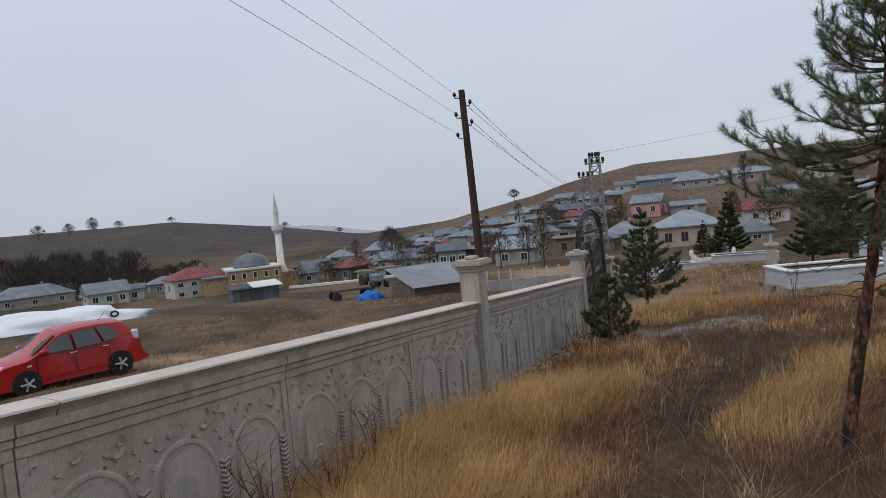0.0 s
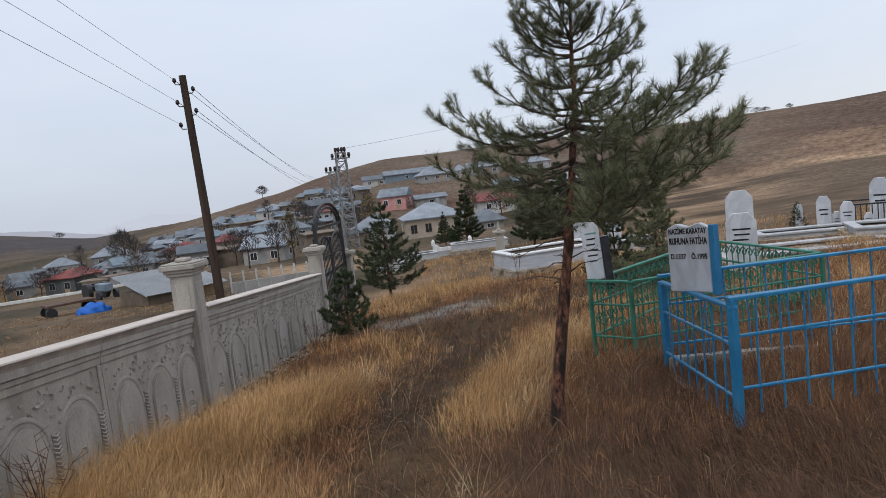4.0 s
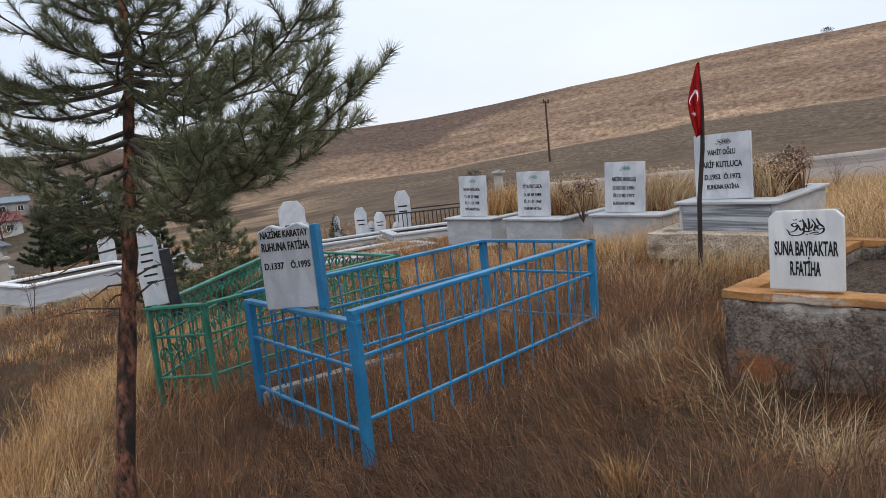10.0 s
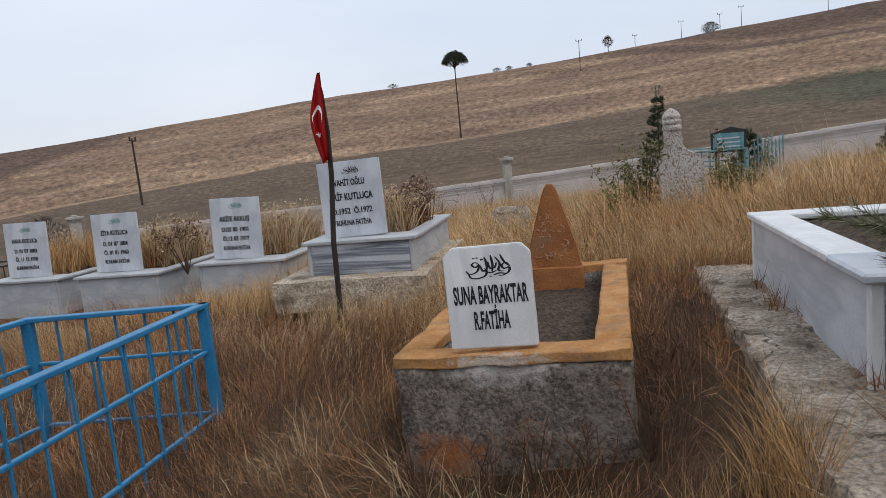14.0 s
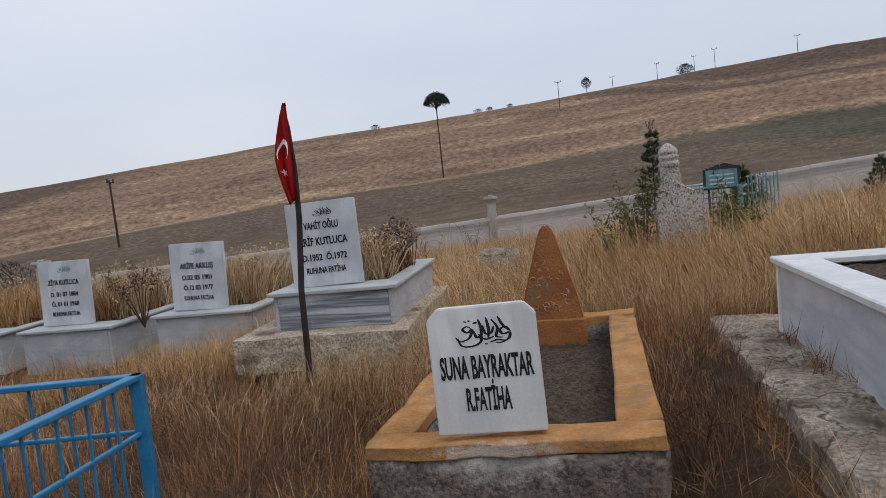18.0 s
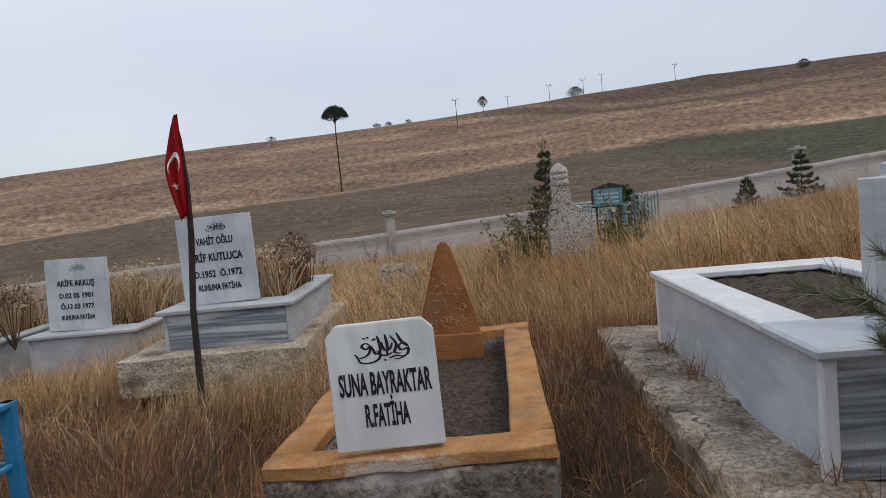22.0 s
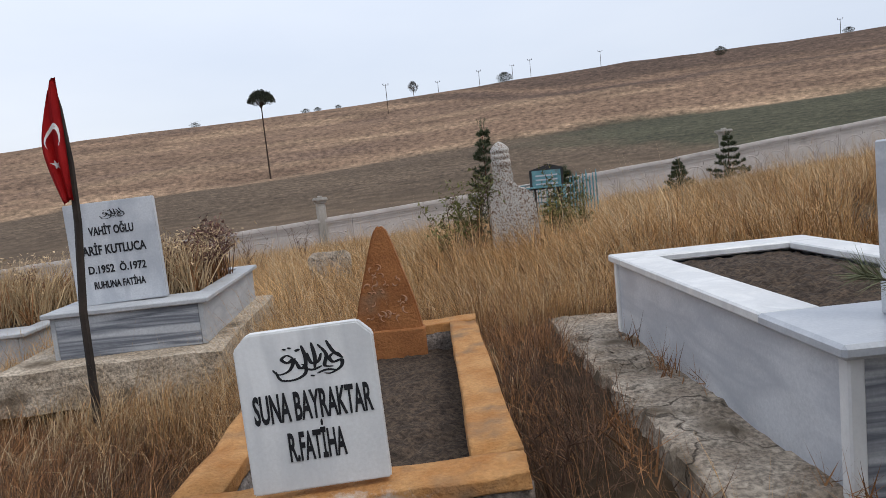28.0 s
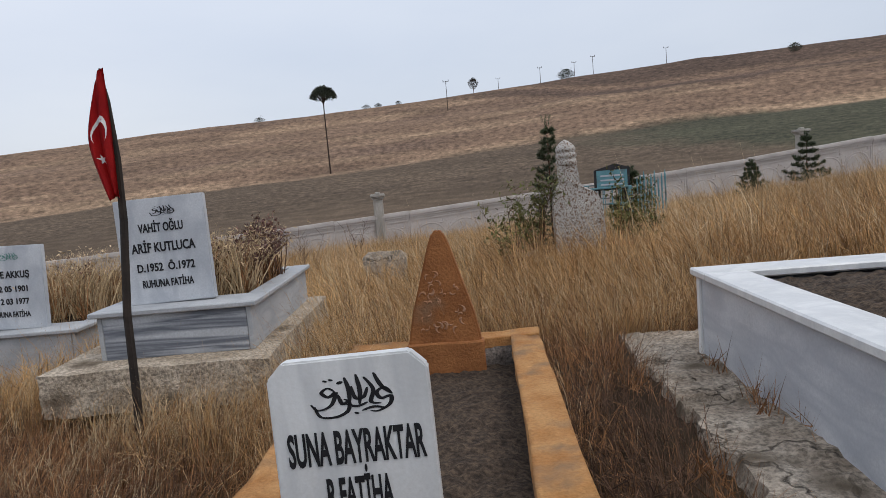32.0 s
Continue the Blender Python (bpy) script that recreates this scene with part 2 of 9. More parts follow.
RUST = mat("rust_red_stone", (0.25, 0.095, 0.032), (0.36, 0.145, 0.05), 6.0, 0.9, 0.8, 60, stain=(0.24, 0.13, 0.07), amount=0.38, grain=0.4)
LIMEWASH = mat("flaked_limewash", (0.46, 0.43, 0.385), (0.60, 0.565, 0.52), 95.0, 0.9, 1.0, 90, stain=(0.17, 0.095, 0.055), amount=0.48)
MARBLE = marble("grey_white_marble", (0.60, 0.61, 0.63), (0.36, 0.38, 0.42), 1.5, 0.32, (0.5, 0.8, 3.4), 0.62)
MARBLE_STRIPED = marble("striped_marble", (0.50, 0.51, 0.53), (0.13, 0.14, 0.165), 1.6, 0.4, (0.35, 0.35, 9.0), 1.0)
MARBLE_STELE = marble("headstone_marble", (0.60, 0.61, 0.63), (0.36, 0.38, 0.42), 2.0, 0.45, (2.5, 2.5, 1.0), 0.55)
MARBLE_WHITE = marble("white_marble", (0.80, 0.79, 0.77), (0.55, 0.55, 0.55), 1.4, 0.3, (4, 4, 0.7), 0.55)
MARBLE_DULL = marble("weathered_marble", (0.50, 0.50, 0.50), (0.30, 0.31, 0.33), 2.0, 0.55, (1, 1, 4.0), 0.6)
BLACK_INK = mat("black_lettering", (0.012, 0.012, 0.014), (0.02, 0.02, 0.022), 8, 0.5, 0.0)
GREEN_INK = mat("green_lettering", (0.10, 0.24, 0.20), (0.14, 0.3, 0.26), 8, 0.6, 0.0)
BLACK_STONE = mat("black_granite", (0.02, 0.02, 0.024), (0.04, 0.04, 0.045), 12, 0.35, 0.1)
BLUE_PAINT = mat("chipped_blue_paint", (0.018, 0.150, 0.300), (0.032, 0.205, 0.385), 7, 0.4, 0.25, 70, stain=(0.05, 0.12, 0.19), amount=0.36)
GREEN_PAINT = mat("faded_green_paint", (0.020, 0.115, 0.075), (0.05, 0.205, 0.145), 6, 0.55, 0.2, 70, stain=(0.14, 0.11, 0.07), amount=0.36)
TEAL_PAINT = mat("faded_teal_paint", (0.10, 0.24, 0.27), (0.15, 0.32, 0.35), 6, 0.6, 0.2, 70, stain=(0.13, 0.10, 0.08), amount=0.4)
BLACK_IRON = mat("black_iron", (0.018, 0.018, 0.02), (0.035, 0.033, 0.032), 9, 0.5, 0.15, 70, spec=0.4)
SOIL = mat("grave_soil", (0.036, 0.024, 0.016), (0.088, 0.060, 0.040), 18, 0.98, 1.0, 50, grain=0.55)
BARK = mat("pine_bark", (0.045, 0.028, 0.022), (0.21, 0.085, 0.05), 15, 0.95, 1.0, 40, stain=(0.022, 0.016, 0.013), amount=0.50, stretch=(1, 1, 0.45), grain=0.8)
TWIG = mat("pine_twig", (0.055, 0.042, 0.033), (0.10, 0.076, 0.058), 20, 0.9, 0.3)
NEEDLE = mat("pine_needle", (0.105, 0.115, 0.062), (0.185, 0.190, 0.105), 1.2, 0.6, 0.0, island=0.45, spec=0.25)
NEEDLE_DARK = mat("spruce_needle", (0.045, 0.060, 0.032), (0.080, 0.098, 0.050), 1.2, 0.65, 0.0, island=0.45, spec=0.2)
GRASS_GOLD = mat("dry_golden_grass", (0.358, 0.203, 0.089), (0.59, 0.367, 0.169), 0.9, 0.8, 0.0, island=0.6, spec=0.15)
GRASS_RUST = mat("dry_russet_grass", (0.186, 0.089, 0.042), (0.38, 0.193, 0.087), 0.8, 0.85, 0.0, island=0.65, spec=0.12)
GRASS_PALE = mat("bleached_straw", (0.455, 0.325, 0.185), (0.61, 0.455, 0.28), 1.0, 0.8, 0.0, island=0.4, spec=0.15)
GRASS_GREEN = mat("short_green_grass", (0.070, 0.074, 0.036), (0.145, 0.130, 0.066), 1.2, 0.8, 0.0, island=0.5, spec=0.15)
WEED = mat("dead_weed", (0.068, 0.036, 0.023), (0.165, 0.09, 0.052), 2, 0.9, 0.0, island=0.6)
RED_WEED = mat("red_brown_seed_weed", (0.085, 0.040, 0.035), (0.19, 0.105, 0.085), 3, 0.9, 0.0, island=0.6)
SHRUB_LEAF = mat("yellow_green_leaf", (0.085, 0.095, 0.03), (0.19, 0.17, 0.055), 3, 0.7, 0.0, island=0.5)
POLE_WOOD = mat("tarred_pole", (0.035, 0.024, 0.019), (0.075, 0.048, 0.035), 3, 0.9, 0.5, 40, stretch=(3, 3, 0.3))
GALV = mat("galvanised_steel", (0.22, 0.22, 0.215), (0.34, 0.335, 0.33), 5, 0.55, 0.1, metal=0.5)
CERAMIC = mat("brown_porcelain", (0.03, 0.02, 0.018), (0.05, 0.03, 0.026), 8, 0.3, 0.0)
WIRE = mat("power_line", (0.05, 0.05, 0.055), (0.07, 0.07, 0.075), 3, 0.6, 0.0)
FLAG_RED = mat("red_flag_cloth", (0.42, 0.012, 0.016), (0.52, 0.022, 0.022), 9, 0.85, 0.2, 220)
FLAG_WHITE = mat("white_flag_cloth", (0.75, 0.72, 0.70), (0.82, 0.8, 0.78), 9, 0.85, 0.1)
ROD = mat("dark_flag_rod", (0.020, 0.016, 0.014), (0.05, 0.036, 0.028), 8, 0.85, 0.4, 60)


# ---------------------------------------------------------------- helpers
def part(name, bm, material, parent=None, label="", smooth=False):
    me = bpy.data.meshes.new(name)
    bm.to_mesh(me)
    bm.free()
    me.materials.append(material)
    if smooth:
        me.shade_smooth()
    ob = new(name, me)
    ob.parent = parent
    return tagged(ob, label) if label else ob


def thing(name, m, label, category, group="", kind=""):
    ob = new(name)
    ob.empty_display_size = 0.1
    ob.matrix_basis = m
    return tagged(ob, label, category, group, kind)


def box(bm, x0, x1, y0, y1, z0, z1, bevel=0.0, m=None):
    """A box between the given faces; m moves it."""
    v = [bm.verts.new(p) for p in ((x0, y0, z0), (x1, y0, z0), (x1, y1, z0), (x0, y1, z0), (x0, y0, z1), (x1, y0, z1), (x1, y1, z1), (x0, y1, z1))]
    f = [bm.faces.new([v[i] for i in q]) for q in ((3, 2, 1, 0), (4, 5, 6, 7), (0, 1, 5, 4), (1, 2, 6, 5), (2, 3, 7, 6), (3, 0, 4, 7))]
    if bevel:
        es = list({e for q in f for e in q.edges})
        r = bmesh.ops.bevel(bm, geom=es, offset=bevel, segments=1, affect="EDGES", profile=0.5)
        v = list({w for q in r["faces"] for w in q.verts} | {w for w in v if w.is_valid})
    if m is not None:
        bmesh.ops.transform(bm, matrix=m, verts=[w for w in v if w.is_valid])
    return bm


def boxes(*items, bevel=0.0):
    bm = bmesh.new()
    for it in items:
        box(bm, *it, bevel=bevel)
    return bm


def tube(bm, pts, radii, n=8, cap=True):
    """A round bar through the points, with a radius at each."""
    pts = [Vector(p) for p in pts]
    rings = []
    side = None
    for i, p in enumerate(pts):
        d = (pts[min(i + 1, len(pts) - 1)] - pts[max(i - 1, 0)])
        d = d.normalized() if d.length > 1e-9 else Vector((0, 0, 1))
        if side is None or abs(side.dot(d)) > 0.95:
            side = d.orthogonal().normalized()
        side = (side - d * side.dot(d)).normalized()
        up = d.cross(side)
        r = radii[i] if isinstance(radii, (list, tuple)) else radii
        rings.append([bm.verts.new(p + (side * math.cos(a) + up * math.sin(a)) * r) for a in [2 * math.pi * k / n for k in range(n)]])
    for a, b in zip(rings, rings[1:]):
        for k in range(n):
            bm.faces.new((a[k], a[(k + 1) % n], b[(k + 1) % n], b[k]))
    if cap:
        bm.faces.new(rings[0][::-1])
        bm.faces.new(rings[-1])
    return bm


def bar(pts, radii, n=8):
    return tube(bmesh.new(), pts, radii, n)


def prism(outline, y0, y1, bm=None):
    """An outline in x and z, made solid from y0 to y1."""
    bm = bm or bmesh.new()
    a = [bm.verts.new((x, y0, z)) for x, z in outline]
    b = [bm.verts.new((x, y1, z)) for x, z in outline]
    bm.faces.new(a)
    bm.faces.new(b[::-1])
    k = len(a)
    for i in range(k):
        bm.faces.new((a[i], b[i], b[(i + 1) % k], a[(i + 1) % k]))
    bmesh.ops.recalc_face_normals(bm, faces=bm.faces[:])
    return bm


def raw_mesh(name, verts, faces, material, label, category, kind="stuff"):
    """One object from arrays of vertices (n, 3) and of triangles or quads (m, k)."""
    me = bpy.data.meshes.new(name)
    me.vertices.add(len(verts))
    me.vertices.foreach_set("co", np.ascontiguousarray(verts, dtype=np.float32).ravel())
    k = faces.shape[1]
    me.loops.add(faces.size)
    me.loops.foreach_set("vertex_index", np.ascontiguousarray(faces, dtype=np.int32).ravel())
    me.polygons.add(len(faces))
    me.polygons.foreach_set("loop_start", np.arange(0, faces.size, k, dtype=np.int32))
    me.update(calc_edges=True)
    me.materials.append(material)
    return tagged(new(name, me), label, category, "", kind)


def letters(text, size, x, y, z, parent, material, width=0.0, thick=0.0015):
    """Raised lettering, width metres wide, on a face that looks towards -y of its thing."""
    cu = bpy.data.curves.new("inscription", "FONT")
    cu.body, cu.size, cu.align_x, cu.extrude = text, size, "CENTER", thick
    cu.resolution_u = 3
    cu.offset = size * 0.026
    cu.materials.append(material)
    ob = new("inscription", cu)
    bpy.context.view_layer.update()
    wide = width / max(ob.dimensions.x, 1e-4) if width else 1.0
    ob.parent = parent
    ob.matrix_basis = pose(x, y, z, 90, 0, 0) @ Matrix.Diagonal((wide, 1, 1, 1))
    return ob


# ---------------------------------------------------------------- the lie of the land
AZ = [-180, -110, -60, -34, -22, -14, -7, 0, 7, 11, 16, 24, 43, 52, 59, 70, 82, 95, 107, 117, 126, 145, 180]
Z30 = [1.6, 0.0, -2.4, -2.75, -2.75, -2.8, -2.9, -3.0, -3.0, -2.9, -2.8, -2.6, -2.0, -1.5, -1.2, -1.0, -1.0, -0.95, -0.8, -0.5, -0.25, 0.3, 1.6]
Z120 = [5, -4, -9.0, -9.8, -10, -10, -9.8, -9.3, -8.8, -8.5, -8.3, -7.8, -4.5, -2.6, -2.1, 0.2, 2.1, 4.0, 5.3, 6.7, 7.3, 8, 5]
RS = [400, 800, 1000, 1100, 1100, 1000, 900, 420, 360, 350, 340, 330, 330, 340, 350, 350, 350, 350, 350, 350, 350, 360, 400]
EL = [4.0, 1.5, 1.1, 1.1, 1.12, 0.0, -1.3, -0.85, 0.5, 1.49, 2.35, 2.45, 2.4, 2.5, 2.9, 4.1, 5.4, 6.2, 6.85, 7.4, 7.65, 7.2, 4.0]
CX, CY = 3.0, 3.0


def land(x, y):
    """The height of the ground at arrays x, y."""
    x, y = np.asarray(x, float), np.asarray(y, float)
    r = np.hypot(x - CX, y - CY)
    az = np.degrees(np.arctan2(x - CX, y - CY))
    k = np.minimum(1, 30 / np.maximum(r, 1e-6))
    nx, ny = CX + (x - CX) * k, CY + (y - CY) * k
    near = -0.17 + 0.02133 * nx - 0.09363 * ny - 0.00128 * nx * nx + 0.00227 * nx * ny - 0.00036 * ny * ny
    near = near - 0.16 * np.exp(-((nx - 4.2) ** 2 + (ny - 2.6) ** 2) / 3.5) + 0.2 * np.exp(-((nx - 9.2) ** 2 + (ny - 4.5) ** 2) / 9) - 0.14 * np.exp(-((nx - 4.95) ** 2 + (ny - 1.95) ** 2) / 0.45) - 0.35 * np.exp(-(((nx - 16) / 4.0) ** 2 + ((ny + 5) / 7.5) ** 2)) + 0.15 * np.exp(-(((nx - 5.6) * 0.301 + (ny - 0.50) * 0.954) / 0.36) ** 2 - ((nx - 5.4) / 2.3) ** 4)
    z30, z120, rs, el = (np.interp(az, AZ, t) for t in (Z30, Z120, RS, EL))
    zs = 1.5 + rs * np.tan(np.radians(el))
    dip = np.clip(np.minimum(az + 70, -2 - az) / 12, 0, 1)
    r2 = np.where(dip > 0.01, 260.0, 0.45 * (120 + rs))
    z2 = z120 + (zs - z120) * ((r2 - 120) / (rs - 120)) ** 1.0
    z2 = z2 * (1 - dip) - 14.5 * dip
    sm = lambda t: t * t * (3 - 2 * t)
    f1 = np.clip((r - 30) / 90, 0, 1)
    f2 = np.clip((r - 120) / np.maximum(r2 - 120, 1), 0, 1)
    f3 = np.clip((r - r2) / np.maximum(rs - r2, 1), 0, 1)
    far = z30 + (z120 - z30) * f1 + (z2 - z120) * f2 + (zs - z2) * (f3 * 0.5 + sm(f3) * 0.5)
    far = far - np.maximum(r - rs, 0) * 0.05 - np.maximum(r - rs, 0) ** 2 * 0.00002
    b = sm(np.clip((r - 13) / 12, 0, 1))
    return near * (1 - b) + far * b + 0.5 * np.exp(-((x + 10.8) ** 2 + (y - 18.2) ** 2) / 22)


def ground_at(x, y):
    return float(land(x, y))


def at_polar(az, d, dz=0.0):
    """A place on the ground d metres off in a direction, clockwise from +y."""
    ox, oy = (0.2, 0.5) if az < 58 else (2.5, 2.1)
    x, y = ox + d * math.sin(radians(az)), oy + d * math.cos(radians(az))
    return Vector((x, y, ground_at(x, y) + dz))


# ---------------------------------------------------------------- ground
def ground_material():
    m = bpy.data.materials.new("earth_and_fields")
    m.use_nodes = True
    n, l = m.node_tree.nodes, m.node_tree.links
    b = n["Principled BSDF"]
    at = n.new("ShaderNodeVertexColor")
    at.layer_name = "fields"
    co = n.new("ShaderNodeTexCoord")
    na, nb, nc = n.new("ShaderNodeTexNoise"), n.new("ShaderNodeTexNoise"), n.new("ShaderNodeTexNoise")
    for x, s in ((na, 0.6), (nb, 9.0), (nc, 0.04)):
        x.inputs["Scale"].default_value, x.inputs["Detail"].default_value = s, 8
        l.new(co.outputs["Object"], x.inputs["Vector"])
    last = at.outputs["Color"]
    for x, k in ((na, 0.75), (nb, 0.55), (nc, 0.5)):
        mx = n.new("ShaderNodeMixRGB")
        mx.blend_type, mx.inputs["Fac"].default_value = "OVERLAY", k
        l.new(last, mx.inputs["Color1"])
        l.new(x.outputs["Fac"], mx.inputs["Color2"])
        last = mx.outputs[0]
    # furrows and mown lines along the slope
    ct, sp, cv, nf = n.new("ShaderNodeAttribute"), n.new("ShaderNodeSeparateXYZ"), n.new("ShaderNodeCombineXYZ"), n.new("ShaderNodeTexNoise")
    ct.attribute_name = "contour"
    l.new(ct.outputs["Vector"], sp.inputs[0])
    l.new(sp.outputs["X"], cv.inputs["X"])
    l.new(sp.outputs["Y"], cv.inputs["Y"])
    nf.inputs["Scale"].default_value, nf.inputs["Detail"].default_value, nf.inputs["Roughness"].default_value = 1.0, 9, 0.68
    l.new(cv.outputs[0], nf.inputs["Vector"])
    rf, mf = n.new("ShaderNodeValToRGB"), n.new("ShaderNodeMixRGB")
    rf.color_ramp.elements[0].position, rf.color_ramp.elements[1].position = 0.34, 0.66
    l.new(nf.outputs["Fac"], rf.inputs[0])
    fk = n.new("ShaderNodeMath")
    fk.operation = "MULTIPLY"
    fk.inputs[1].default_value = 0.5
    l.new(sp.outputs["Z"], fk.inputs[0])
    mf.blend_type = "OVERLAY"
    l.new(fk.outputs[0], mf.inputs["Fac"])
    l.new(last, mf.inputs["Color1"])
    l.new(rf.outputs[0], mf.inputs["Color2"])
    l.new(mf.outputs[0], b.inputs["Base Color"])
    b.inputs["Roughness"].default_value, b.inputs["Specular IOR Level"].default_value = 0.97, 0.1
    bp = n.new("ShaderNodeBump")
    bp.inputs["Strength"].default_value, bp.inputs["Distance"].default_value = 0.8, 0.03
    l.new(nb.outputs["Fac"], bp.inputs["Height"])
    l.new(bp.outputs[0], b.inputs["Normal"])
    return m


def smooth01(a, b, v):
    t = np.clip((v - a) / (b - a), 0, 1)
    return t * t * (3 - 2 * t)


def wave(u, v, seed):
    """Cheap smooth noise on arrays, from -1 to 1."""
    q = np.random.RandomState(seed)
    out = 0
    for k in range(6):
        fu, fv, ph = q.uniform(0.5, 1.6, 3)
        out = out + np.sin(u * fu * 2 ** (k / 2) + v * fv * 2 ** (k / 2) * (1 if k % 2 else -1) + ph * 9) / 2 ** (k / 3)
    return out / 3.2


def build_ground():
    n_az = 540
    radii = np.concatenate([np.linspace(0.001, 16, 64), np.geomspace(16.5, 3200, 118)])
    az = np.linspace(-180, 180, n_az, endpoint=False)
    R, A = np.meshgrid(radii, az, indexing="ij")
    X, Y = CX + R * np.sin(np.radians(A)), CY + R * np.cos(np.radians(A))
    Z = land(X, Y)
    Z = Z + 0.025 * wave(X * 1.7, Y * 1.7, 3) * np.clip(R / 3, 0, 1) * (R < 40) + 0.35 * wave(X * 0.05, Y * 0.05, 4) * smooth01(60, 200, R)
    verts = np.stack([X, Y, Z], -1).reshape(-1, 3)
    i, j = np.meshgrid(np.arange(len(radii) - 1), np.arange(n_az), indexing="ij")
    j2 = (j + 1) % n_az
    faces = np.stack([i * n_az + j, (i + 1) * n_az + j, (i + 1) * n_az + j2, i * n_az + j2], -1).reshape(-1, 4)[:, ::-1]
    ob = raw_mesh("ground", verts, faces, ground_material(), "cemetery earth running into bare autumn fields and hills", "ground", "structure")
    me = ob.data
    me.shade_smooth()
    # fields and their colours
    earth, matted = np.array([0.050, 0.034, 0.021]), np.array([0.088, 0.056, 0.031])
    straw, tan, plough = np.array([0.305, 0.203, 0.126]), np.array([0.205, 0.129, 0.083]), np.array([0.105, 0.067, 0.047])
    dark, green, far_hill = np.array([0.114, 0.080, 0.053]), np.array([0.067, 0.063, 0.038]), np.array([0.066, 0.055, 0.053])

    def mix(a, b, f):
        return a * (1 - f[..., None]) + b * f[..., None]

    wob = wave(A * 0.09, R * 0.012, 7)
    fine = wave(A * 0.5, R * 0.15, 8)
    col = mix(earth[None, None] * np.ones((*R.shape, 3)), matted, smooth01(-0.3, 0.5, wave(X * 0.9, Y * 0.9, 5)))
    yard = mix(straw * np.ones_like(col), earth * 1.3, smooth01(-0.5, 0.4, wave(X * 0.25, Y * 0.25, 9)))
    col = mix(col, yard, smooth01(12, 20, R))
    # the lee of the valley: brown pasture down to the village
    pasture = mix(np.array([0.125, 0.088, 0.055]) * np.ones_like(col), np.array([0.062, 0.050, 0.031]), smooth01(-0.3, 0.4, wave(A * 0.3, R * 0.03, 10)))
    left = smooth01(40, 30, A) * smooth01(-110, -90, A)
    col = mix(col, pasture, left * smooth01(22, 32, R))
    fld = smooth01(2, 4, A) * smooth01(13, 11, A) * smooth01(38, 40, R) * smooth01(66, 62, R)
    col = mix(col, straw * 0.95 * np.ones_like(col), fld)
    # hill with strips
    edge = 118 + 16 * wob + 3 * fine
    hill = smooth01(40, 54, A)
    low = np.clip(92 - 2.2 * (A - 112), 34, 120)
    field = mix(dark * np.ones_like(col), green, smooth01(112, 127, A + 4 * fine) * smooth01(low - 8, low + 8, R + 5 * fine))
    col = mix(col, field, hill * smooth01(15, 24, R))
    strip = mix(tan * np.ones_like(col), straw * 1.05, smooth01(0.0, 0.7, wave(A * 0.12, R * 0.11, 11)))
    strip = mix(strip, tan * 0.72, smooth01(-0.1, 0.5, wave(A * 0.25, R * 0.42, 15)) * 0.6)
    strip = mix(strip, plough * 1.6, smooth01(0.25, 0.8, wave(A * 0.07 + 2, R * 0.055, 12)) * 0.8)
    col = mix(col, strip, hill * smooth01(edge - 1.5, edge + 1.5, R))
    lip = np.exp(-((R - edge - 4) / 4.5) ** 2)
    col = mix(col, straw * 1.15 * np.ones_like(col), hill * np.clip(lip * (0.75 + 0.4 * fine), 0, 1))
    top_line = 300 - 130 * smooth01(70, 57, A) - 95 * smooth01(108, 122, A) + 18 * wob
    col = mix(col, plough * np.ones_like(col), hill * smooth01(top_line - 6, top_line + 6, R) * np.maximum(smooth01(76, 66, A), smooth01(104, 112, A)))
    ban = np.exp(-((R - top_line - 45) / 9) ** 2) * smooth01(106, 112, A)
    col = mix(col, tan * np.ones_like(col), hill * np.clip(ban, 0, 1))
    # slopes over the village
    vill = smooth01(-5, 2, A) * smooth01(54, 42, A)
    slope = mix(np.array([0.135, 0.098, 0.070]) * np.ones_like(col), plough * 1.05, smooth01(-0.2, 0.3, wave(A * 0.16, R * 0.03, 13)))
    col = mix(col, slope, vill * smooth01(120, 160, R))
    away = mix(far_hill * np.ones_like(col), tan * 0.75, 0.25 * smooth01(0.25, 0.6, wave(A * 0.5, R * 0.01, 14)))
    col = mix(col, away, smooth01(-2, -8, A) * smooth01(300, 500, R))
    # trodden gravel by the gate
    gx, gy = X - 4.8, Y - 13.1
    grav = np.exp(-((gx / 1.5) ** 4 + (gy / 0.8) ** 4)) * (R < 30)
    col = mix(col, np.array([0.25, 0.235, 0.215]) * np.ones_like(col), np.clip(grav * 1.2, 0, 1))
    rgba = np.concatenate([np.clip(col, 0.01, 1), np.ones((*R.shape, 1))], -1).astype(np.float32)
    layer = me.color_attributes.new("fields", "FLOAT_COLOR", "POINT")
    layer.data.foreach_set("color", rgba.ravel())
    strips = np.stack([A * 2.1, R * 0.42 * (120 / np.maximum(R, 120)) ** 0.5, smooth01(35, 60, R) * (0.45 + 0.55 * smooth01(44, 58, A))], -1).astype(np.float32)
    me.attributes.new("contour", "FLOAT_VECTOR", "POINT").data.foreach_set("vector", strips.ravel())


build_ground()

# ---------------------------------------------------------------- cemetery wall of cast panels
W0, WD = Vector((-0.52, 7.29)), Vector((0.424, 0.906)).normalized()
WN = Vector((WD.y, -WD.x))
FALL = -0.075
PANEL, WALL_H, THICK = 2.15, 1.30, 0.11


def wall_place(s, off=0.0, dz=0.0):
    """A place along the wall, off towards the graves, dz over the top of its cap."""
    p = W0 + WD * s + WN * off
    return Vector((p.x, p.y, 0.40 + FALL * s + dz))


